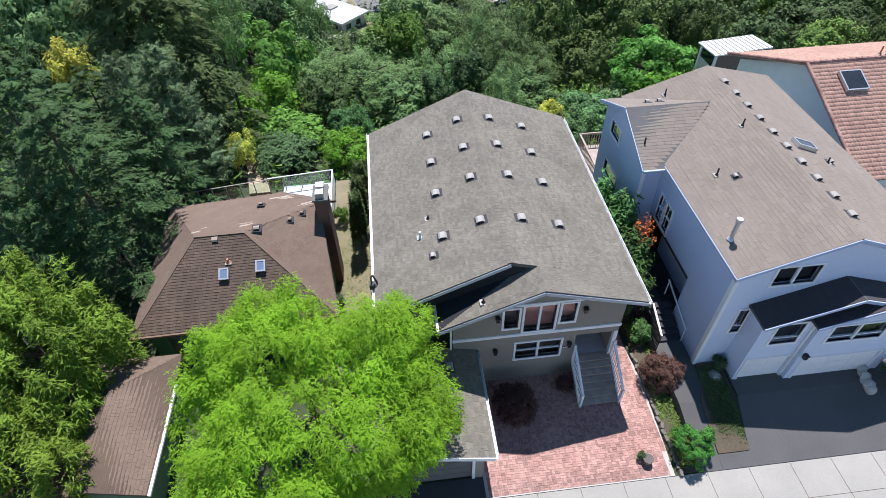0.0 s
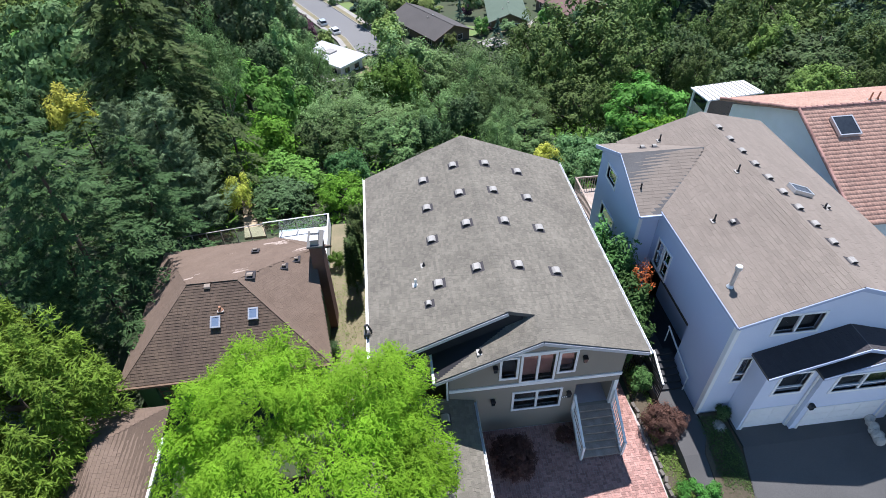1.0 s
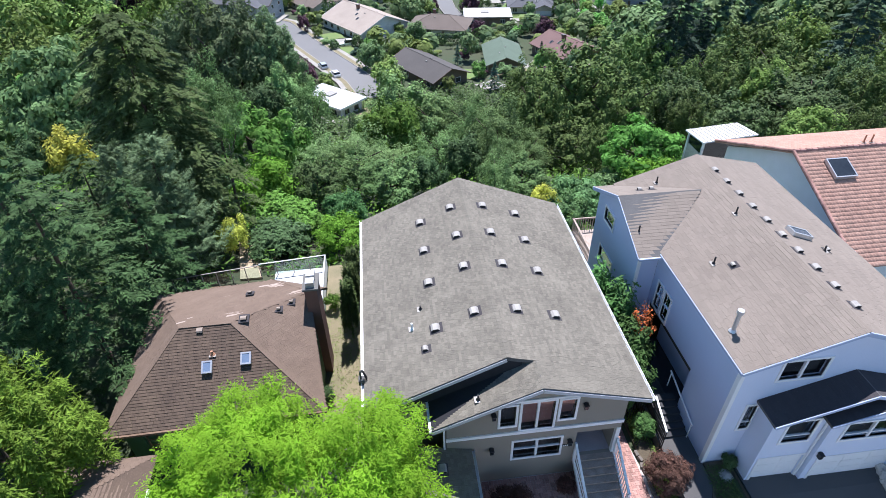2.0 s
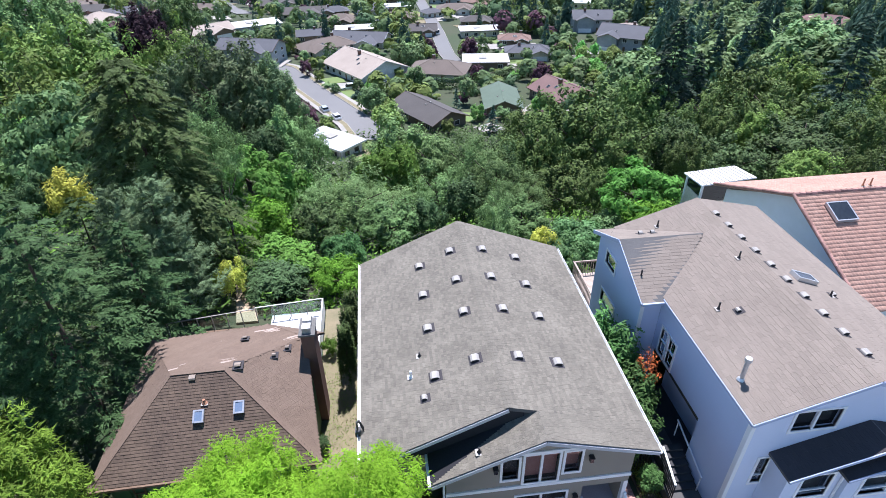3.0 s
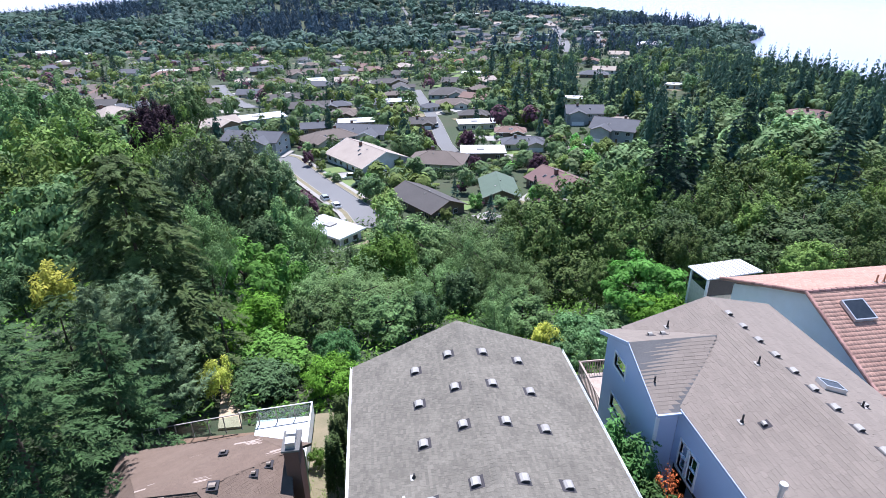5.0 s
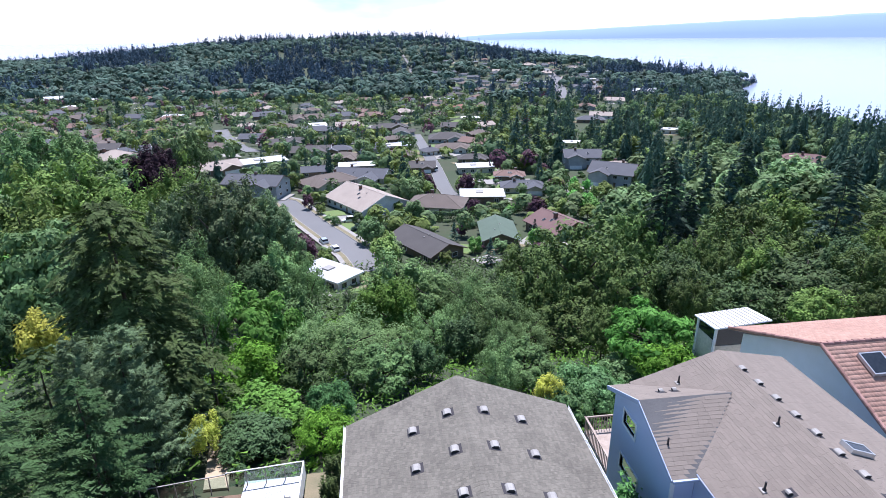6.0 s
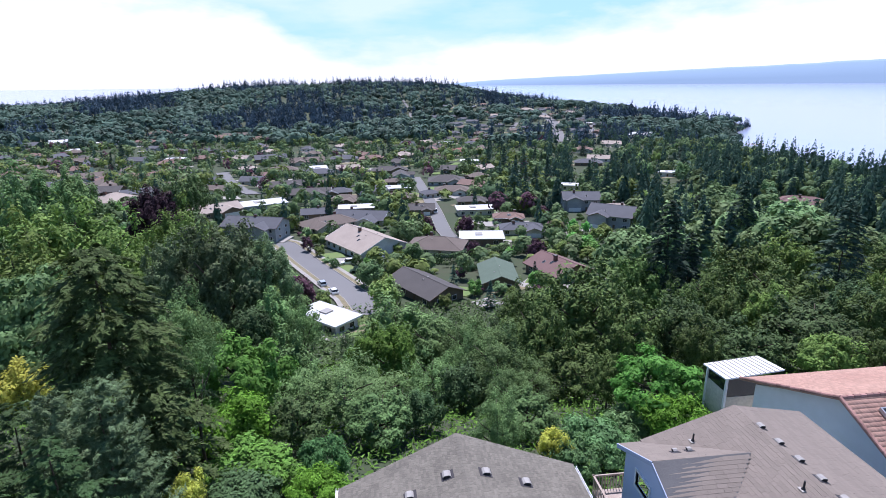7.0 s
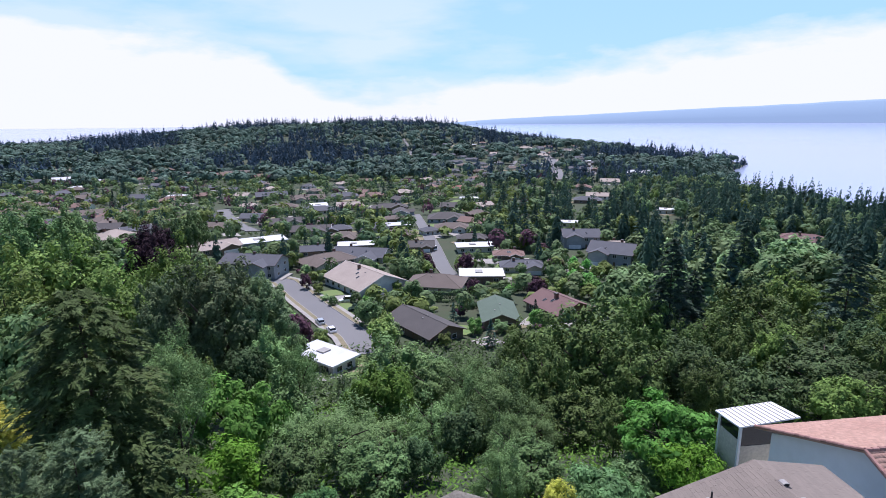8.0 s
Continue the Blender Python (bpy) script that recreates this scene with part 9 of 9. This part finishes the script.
tree('small_fir', 327, 346, 10.3, 6.1)
tree('small_maple', 310, 463, 9.7, 4.2)
tree('small_fir', 178, 225, 13.5, 3.3)
tree('small_fir', 6, 449, 17.2, 3.2)
tree('small_maple', 299, 346, 7.7, 3.6)
tree('small_maple', 175, 154, 8.5, 4.5)
tree('small_maple', 248, 245, 11.1, 5.8)
tree('small_fir', 275, 333, 10.7, 4.2)
tree('small_fir', 84, 114, 20.7, 4.2)
tree('small_maple', 257, 405, 9.6, 3.9)
tree('small_fir', 91, 434, 20.8, 3.5)
tree('small_olive', 314, 418, 9.0, 5.3)
tree('small_olive', 298, 333, 8.7, 3.8)
tree('small_fir', 203, 334, 15.4, 7.2)
tree('small_fir', 254, 428, 10.9, 5.4)
tree('small_alder', 213, 418, 6.6, 3.4)
tree('small_maple', 164, 135, 11.8, 5.8)
tree('small_olive', 277, 339, 7.3, 3.0)
tree('small_fir', 163, 456, 8.1, 2.9)
tree('small_fir', 79, 255, 13.2, 3.2)
tree('small_maple', 276, 479, 9.2, 3.6)
tree('small_fir', 283, 424, 8.4, 5.0)
tree('small_fir', 265, 485, 9.2, 6.2)
tree('small_fir', 247, 285, 16.2, 5.3)
tree('small_maple', 180, 336, 10.8, 6.3)
tree('small_alder', 330, 309, 9.2, 4.7)
tree('small_maple', 220, 273, 8.7, 3.5)
tree('small_maple', 131, 474, 8.8, 4.7)
tree('small_fir', 84, 335, 13.5, 3.0)
tree('small_fir', 147, 278, 11.5, 2.8)
tree('small_olive', 245, 332, 9.2, 5.1)
tree('small_fir', 131, 454, 7.3, 2.3)
tree('small_fir', 146, 320, 19.1, 4.2)
tree('small_fir', -218, 500, 19.6, 4.2)
tree('small_fir', 223, 261, 11.9, 5.9)
tree('small_fir', 141, 396, 9.4, 2.6)
tree('small_fir', 95, 128, 12.9, 2.8)
tree('small_fir', 94, 147, 13.4, 2.7)
tree('small_maple', 176, 331, 10.5, 5.1)
tree('small_alder', 208, 175, 7.8, 4.3)
tree('small_fir', 103, 147, 19.9, 3.9)
tree('small_alder', 296, 312, 11.7, 5.9)
tree('small_fir', 150, 435, 11.3, 3.6)
tree('small_fir', 110, 337, 17.4, 3.9)
tree('small_maple', 267, 513, 10.1, 4.9)
tree('small_fir', 107, 465, 21.9, 4.9)
tree('small_fir', 106, 505, 17.4, 3.1)
tree('small_fir', 323, 397, 9.7, 4.7)
tree('small_fir', 120, 120, 12.0, 2.1)
tree('small_olive', 180, 242, 9.7, 4.7)
tree('small_olive', 327, 288, 11.9, 5.7)
tree('small_fir', 77, 116, 22.0, 5.2)
tree('small_maple', 219, 425, 9.4, 4.1)
tree('small_olive', 192, 407, 6.3, 3.2)
tree('small_fir', 237, 479, 17.6, 7.2)
tree('small_olive', 206, 403, 9.4, 4.9)
tree('small_maple', 145, 329, 8.7, 3.8)
tree('small_fir', 175, 517, 12.2, 3.3)
tree('small_fir', 144, 284, 7.6, 2.1)
tree('small_alder', 236, 228, 7.3, 2.8)
tree('small_fir', 344, 414, 16.7, 5.8)
tree('small_maple', 252, 236, 11.4, 6.3)
tree('small_maple', 272, 293, 11.3, 5.8)
tree('small_maple', 123, 385, 8.8, 3.6)
tree('small_fir', 163, 339, 16.6, 6.2)
tree('small_fir', 151, 301, 13.6, 3.3)
tree('small_fir', 366, 491, 9.5, 5.8)
tree('small_alder', 159, 486, 11.4, 5.7)
tree('small_maple', 307, 376, 11.4, 5.4)
tree('small_maple', 166, 518, 10.3, 5.7)
tree('small_fir', 128, 241, 16.7, 4.8)
tree('small_fir', 72, 278, 18.2, 3.1)
tree('small_olive', 130, 260, 11.9, 6.6)
tree('small_fir', 69, 502, 13.8, 2.5)
tree('small_maple', 123, 278, 9.1, 4.2)
tree('small_olive', 307, 501, 10.1, 5.9)
tree('small_maple', 128, 309, 11.9, 5.7)
tree('small_fir', 270, 431, 9.1, 5.8)
tree('small_maple', 341, 445, 6.8, 3.5)
tree('small_olive', 348, 396, 7.9, 4.5)
tree('small_fir', 199, 168, 16.6, 5.1)
tree('small_fir', 276, 455, 7.4, 3.8)
tree('small_olive', 189, 152, 8.4, 4.2)
tree('small_fir', 72, 272, 21.8, 4.6)
tree('small_fir', 190, 488, 8.8, 5.1)
tree('small_maple', 225, 460, 10.7, 4.9)
tree('small_maple', 198, 243, 9.8, 4.1)
tree('small_fir', 209, 293, 7.9, 3.5)
tree('small_maple', 292, 403, 11.8, 5.8)
tree('small_olive', 231, 453, 7.8, 3.5)
tree('small_fir', 227, 425, 5.1, 3.8)
tree('small_olive', 122, 195, 8.4, 3.6)
tree('small_fir', 175, 362, 9.7, 3.3)
tree('small_maple', 239, 234, 12.0, 5.8)
tree('small_fir', 76, 323, 11.1, 2.6)
tree('small_maple', 204, 299, 8.6, 4.7)
tree('small_fir', 344, 492, 9.8, 4.6)
tree('small_maple', 202, 322, 7.5, 3.1)
tree('small_fir', 250, 373, 7.1, 4.7)
tree('small_fir', 248, 355, 12.8, 7.0)
tree('small_olive', 122, 220, 10.8, 6.1)
tree('small_fir', 263, 271, 11.6, 6.6)
tree('small_maple', 238, 292, 8.9, 5.3)
tree('small_alder', 350, 439, 9.2, 4.6)
tree('small_fir', 84, 319, 19.7, 3.4)
tree('small_olive', 140, 122, 6.7, 3.2)
tree('small_fir', 62, 234, 14.3, 2.5)
tree('small_maple', 192, 316, 11.6, 5.0)
tree('small_maple', 170, 489, 10.3, 5.0)
tree('small_maple', 250, 344, 7.8, 3.4)
tree('small_fir', 186, 370, 9.8, 3.8)
tree('small_fir', 272, 484, 8.4, 4.3)
tree('small_fir', 275, 247, 10.9, 5.9)
tree('small_maple', 320, 348, 8.1, 4.1)
tree('small_fir', 239, 336, 10.6, 5.0)
tree('small_fir', 231, 208, 15.5, 4.2)
tree('small_alder', 196, 174, 7.2, 3.8)
tree('small_olive', 204, 279, 11.4, 4.9)
tree('small_olive', 220, 404, 10.0, 4.3)
tree('small_fir', 229, 196, 7.3, 4.7)
tree('small_alder', 314, 503, 10.5, 6.1)
tree('small_fir', 309, 488, 6.3, 4.3)
tree('small_fir', 86, 411, 18.3, 3.2)
tree('small_olive', 279, 517, 10.8, 5.9)
tree('small_olive', 230, 218, 9.6, 4.5)
tree('small_fir', 237, 347, 8.8, 5.5)
tree('small_fir', 142, 447, 13.5, 2.8)
tree('small_alder', 322, 431, 10.8, 4.5)
tree('small_alder', 270, 496, 10.5, 4.5)
tree('small_maple', 135, 396, 6.9, 3.9)
tree('small_fir', 198, 406, 11.0, 5.0)
tree('small_fir', -157, 504, 13.4, 3.0)
tree('small_fir', 99, 356, 20.5, 4.6)
tree('small_fir', 290, 418, 8.8, 3.9)
tree('small_fir', -90, 153, 15.4, 3.6)
tree('small_fir', -69, 457, 13.9, 2.4)
tree('small_fir', 66, 119, 17.6, 3.3)
tree('small_fir', 187, 285, 10.7, 4.7)
tree('small_fir', 298, 422, 8.9, 4.7)
tree('small_olive', 134, 273, 9.7, 5.5)
tree('small_fir', 122, 455, 10.1, 3.4)
tree('small_alder', 283, 476, 12.0, 6.1)
tree('small_maple', 341, 310, 6.2, 3.0)
tree('small_maple', 158, 258, 6.4, 3.8)
tree('small_fir', 279, 469, 8.8, 6.5)
tree('small_fir', 73, 264, 12.5, 2.2)
tree('small_fir', 266, 445, 10.9, 5.7)
tree('small_maple', 309, 473, 9.5, 4.5)
tree('small_maple', 243, 310, 6.8, 3.0)
tree('small_fir', -131, 478, 14.3, 2.5)
tree('small_maple', 130, 127, 6.6, 2.6)
tree('small_fir', 111, 115, 14.5, 2.4)
tree('small_olive', 155, 118, 8.2, 4.6)
tree('small_maple', 240, 391, 10.3, 5.8)
tree('small_fir', 29, 455, 13.1, 2.3)
tree('small_fir', 80, 344, 13.1, 2.4)
tree('small_maple', 132, 447, 10.4, 5.9)
tree('small_fir', 292, 489, 8.3, 4.1)
tree('small_fir', 320, 361, 14.5, 5.8)
tree('small_olive', 160, 130, 9.2, 3.6)
tree('small_olive', 89, 152, 5.0, 2.6)
tree('small_maple', 141, 240, 8.1, 4.7)
tree('small_olive', 84, 138, 5.0, 2.6)
tree('small_fir', -186, 507, 14.4, 3.3)
tree('small_fir', 101, 435, 11.3, 2.3)
tree('small_olive', 289, 478, 8.4, 4.1)
tree('small_maple', 143, 114, 10.0, 5.1)
tree('small_maple', 292, 363, 7.7, 4.1)
tree('small_olive', 248, 495, 7.0, 3.1)
tree('small_fir', -193, 421, 19.1, 3.8)
tree('small_maple', 195, 302, 10.0, 4.6)
tree('small_fir', 13, 516, 21.2, 4.7)
tree('small_fir', 112, 246, 19.3, 4.6)
tree('small_maple', 269, 256, 6.3, 3.0)
tree('small_fir', 188, 479, 10.8, 5.4)
tree('small_fir', 184, 162, 5.0, 4.5)
tree('small_maple', 350, 331, 8.1, 4.5)
tree('small_fir', 355, 516, 7.0, 3.0)
tree('small_fir', 116, 280, 19.6, 4.1)
tree('small_alder', 241, 502, 7.9, 3.2)
tree('small_olive', 185, 377, 7.4, 3.0)
tree('small_alder', 297, 498, 12.0, 5.3)
tree('small_fir', -12, 318, 15.5, 2.7)
tree('small_fir', 117, 375, 16.1, 2.8)
tree('small_fir', 330, 380, 16.3, 6.3)
tree('small_maple', 210, 346, 7.6, 3.5)
tree('small_fir', -212, 489, 20.0, 4.3)
tree('small_fir', 129, 432, 14.3, 4.1)
tree('small_maple', 156, 344, 9.4, 5.3)
tree('small_fir', 99, 302, 19.7, 4.7)
tree('small_alder', 264, 226, 8.9, 4.6)
tree('small_fir', 237, 210, 8.8, 5.7)
tree('small_maple', 194, 375, 7.8, 3.9)
tree('small_maple', 128, 226, 8.3, 3.4)
tree('small_fir', 230, 396, 10.8, 6.6)
tree('small_maple', 276, 273, 9.0, 5.0)
tree('small_fir', 279, 502, 4.5, 3.6)
tree('small_fir', 77, 332, 14.7, 3.2)
tree('small_fir', 193, 310, 6.6, 3.6)
street([(-5.2, 105.3), (-9.0, 120.7), (-17.5, 142.0), (-28.4, 168.6), (-37.1, 189.8), (-45.5, 196.9), (-51.4, 195.2)], 7.2)
street([(26.2, 375.0), (26.5, 304.7), (26.1, 247.9), (24.8, 204.0), (25.8, 186.3)], 6)
street([(-118.9, 433.0), (-100.6, 373.1), (-82.8, 326.0), (-71.1, 307.8)], 9)
street([(-220.2, 415.6), (-173.8, 341.2), (-124.6, 250.7)], 10)
street([(309.9, 1023.8), (280.2, 852.6), (237.0, 701.6), (218.5, 618.3)], 15)
street([(318.9, 804.1), (275.8, 672.8)], 8)
street([(65.3, 1234.3), (69.4, 1064.5), (65.1, 961.4)], 4)
street([(184.6, 750.9), (222.1, 860.9)], 7)


def draped(name, x, y, w, d, turn, material, label):
    """A patch of lawn or paving laid on the land."""
    v, c, q = [], math.cos(radians(turn)), math.sin(radians(turn))
    for j in range(5):
        for i in range(5):
            a, b = (i / 4 - 0.5) * w, (j / 4 - 0.5) * d
            px, py = x + a * c - b * q, y + a * q + b * c
            v.append((px, py, float(ground_z(px, py)) + 0.3))
    f = [(5 * j + i, 5 * j + i + 1, 5 * j + i + 6, 5 * j + i + 5) for j in range(4) for i in range(4)]
    return tagged(put(name, mesh_of(name, v, f, material, True)), label, name, kind="structure")


def hedge(line, high, wide, seed):
    """A clipped hedge along a line: leaves over its sides and top."""
    rng = np.random.default_rng(seed)
    p, nrm = [], []
    for (xa, ya), (xb, yb) in zip(line, line[1:]):
        d = Vector((xb - xa, yb - ya))
        n = int(d.length * 90)
        u, v, q = rng.random(n), rng.random(n), rng.random(n)
        side = np.where(q < 0.4, -1.0, np.where(q < 0.8, 1.0, 0.0))
        off = np.where(side == 0, (v - 0.5) * wide, side * wide / 2 + rng.normal(size=n) * 0.1)
        z = np.where(side == 0, high + rng.normal(size=n) * 0.1, v * high)
        ax, ay = -d.y / d.length, d.x / d.length
        x, y = xa + d.x * u + ax * off, ya + d.y * u + ay * off
        p.append(np.stack([x, y, ground_z(x, y) + z], 1))
        nrm.append(np.stack([ax * side, ay * side, 0.3 + (side == 0)], 1) + 0.4 * rng.normal(size=(n, 3)))
    return tagged(put("hedge", leaves("hedge", np.concatenate(p), np.concatenate(nrm), 0.24, "leaf_dark", 0.6, rng=rng)), "tall clipped dark green hedge round a garden", "hedge")


hedge([(8.6, 166.0), (10.0, 157.5), (20.7, 153.0), (29.0, 160.5)], 3.2, 1.8, 4)
hedge([(36.0, 160.0), (46.0, 163.0), (56.0, 166.0)], 2.2, 1.6, 5)
draped("lawn", 73.0, 176.0, 7.0, 16.0, -30, "dry_grass", "dry yellow grass bank below the grey houses")
draped("driveway", -18.0, 161.0, 14.0, 5.0, 14, "concrete", "pale concrete driveway beside the tan house")
draped("lawn", -19.5, 170.5, 9.0, 8.0, 14, "lawn_green", "mown green front lawn of the tan house")
draped("lawn", -11.5, 150.0, 4.0, 14.0, 20, "lawn_green", "narrow green lawn along the street")
LANES.extend([(-18.0, 161.0), (-13.5, 162.0), (-20.0, 168.0), (-19.5, 172.0), (-11.5, 150.0), (-12.5, 155.0), (-10.0, 144.0)])

yards()
valley_trees()
far_woods()


# ---- vehicles in the street ----
def car(x, y, turn, paint, label, tall=0.0):
    z = float(ground_z(x, y)) + 0.37
    c = base("car", pose(x, y, z, 0, 0, turn), label, "car", "parked cars")
    prof = [(-2.2, 0.35), (2.2, 0.35), (2.25, 0.75), (1.3, 0.95), (-2.1, 1.0), (-2.25, 0.7)]
    body = Geo().slab([(-0.88, a, b) for a, b in prof], (1.76, 0, 0))
    body.make("body", paint, c)
    cab = [(-2.0, 0.98), (1.0, 0.96), (0.35, 1.48 + tall), (-1.6, 1.5 + tall)]
    Geo().slab([(-0.76, a, b) for a, b in cab], (1.52, 0, 0)).make("cabin_glass", "car_glass", c)
    Geo().box(-0.7, 0.7, -1.6, 0.35, 1.47 + tall, 1.53 + tall).make("roof", paint, c)
    for sx in (-0.8, 0.8):
        for sy in (-1.35, 1.4):
            w = Geo().bar((sx - 0.1, sy, 0.33), (sx + 0.1, sy, 0.33), 0.33, 0.33, 14).make("tyre", "tyre", c)
            Geo().bar((sx - 0.11, sy, 0.33), (sx + 0.11, sy, 0.33), 0.18, 0.18, 10).make("rim", "galvanised", w)
    for sx in (-0.6, 0.6):
        Geo().box(sx - 0.18, sx + 0.18, 2.2, 2.27, 0.58, 0.72).make("headlight", "paint_white", c)
    return c


car(-19.3, 133.5, 20, "car_silver", "silver car parked at the kerb")
car(-15.6, 125.0, 20, "car_white", "white car parked at the kerb")
car(-13.0, 158.0, 100, "car_white", "white sport utility car on a driveway", 0.3)
car(25.4, 243.0, 5, "car_white", "white van parked far along the street", 0.7)

# ---- bricks of the drive, and single shingles ----
bk, rb, lone_bricks = Geo(), random.Random(31), []
BW_, BH_ = 0.205, 0.1
ny, nx = int(7.8 / (2 * BH_ + 0.006)), int(8.3 / (BW_ + 0.005))
for j in range(ny):
    for i in range(nx):
        cx, cy = -1.6 + 0.21 * i + 0.105, -18.7 + 0.21 * j + 0.105
        right = 6.3 + 0.2 * smooth(-18.7, -14, cy)
        if cx > right - 0.05 or cx < -1.66 or (cy > -13.3 and cx < 5.25) or cy > -11.1:
            continue
        for k in (-1, 1):
            if (i + j) % 2:
                dx, dy, ox, oy = 0.1, 0.048, 0, k * 0.0525
            else:
                dx, dy, ox, oy = 0.048, 0.1, k * 0.0525, 0
            top = 0.024 + rb.uniform(-0.004, 0.005)
            if cy < -18.2 and len(lone_bricks) < 300:
                lone_bricks.append((cx + ox, cy + oy, top, (i + j) % 2))
            else:
                bk.box(cx + ox - dx, cx + ox + dx, cy + oy - dy, cy + oy + dy, 0.0, top)
tagged(bk.make("bricks", "brick_red", drive, "red clay paving bricks"), kind="stuff")
surface("brick_red_single", (0.36, 0.215, 0.18), (0.25, 0.135, 0.11), 0.8, 30, 0.9, 0.4, pieces=0.28, single=True)
bgeo = Geo().box(-0.1, 0.1, -0.048, 0.048, -0.024, 0.0)
brick_me = mesh_of("brick", bgeo.v, bgeo.f, "brick_red_single")
for bx_, by_, bz_, flip in lone_bricks:
    put("brick", brick_me, drive, pose(bx_, by_, bz_, 0, 0, 0 if flip else 90))
sgeo = Geo()
sgeo.v = [(0, -0.01, 0.014), (1, -0.01, 0.014), (0, 0.145, 0.0), (1, 0.145, 0.0), (0, -0.01, -0.006), (1, -0.01, -0.006)]
sgeo.f = [(0, 1, 3, 2), (4, 5, 1, 0), (4, 0, 2), (1, 5, 3)]
shingle_me = mesh_of("shingle", sgeo.v, sgeo.f, "shingle_grey_single")
for o_, along_, up_, nrm_ in lone_main:
    m_ = Matrix((along_, up_, nrm_)).transposed().to_4x4()
    m_.translation = o_
    put("shingle", shingle_me, roof, m_)
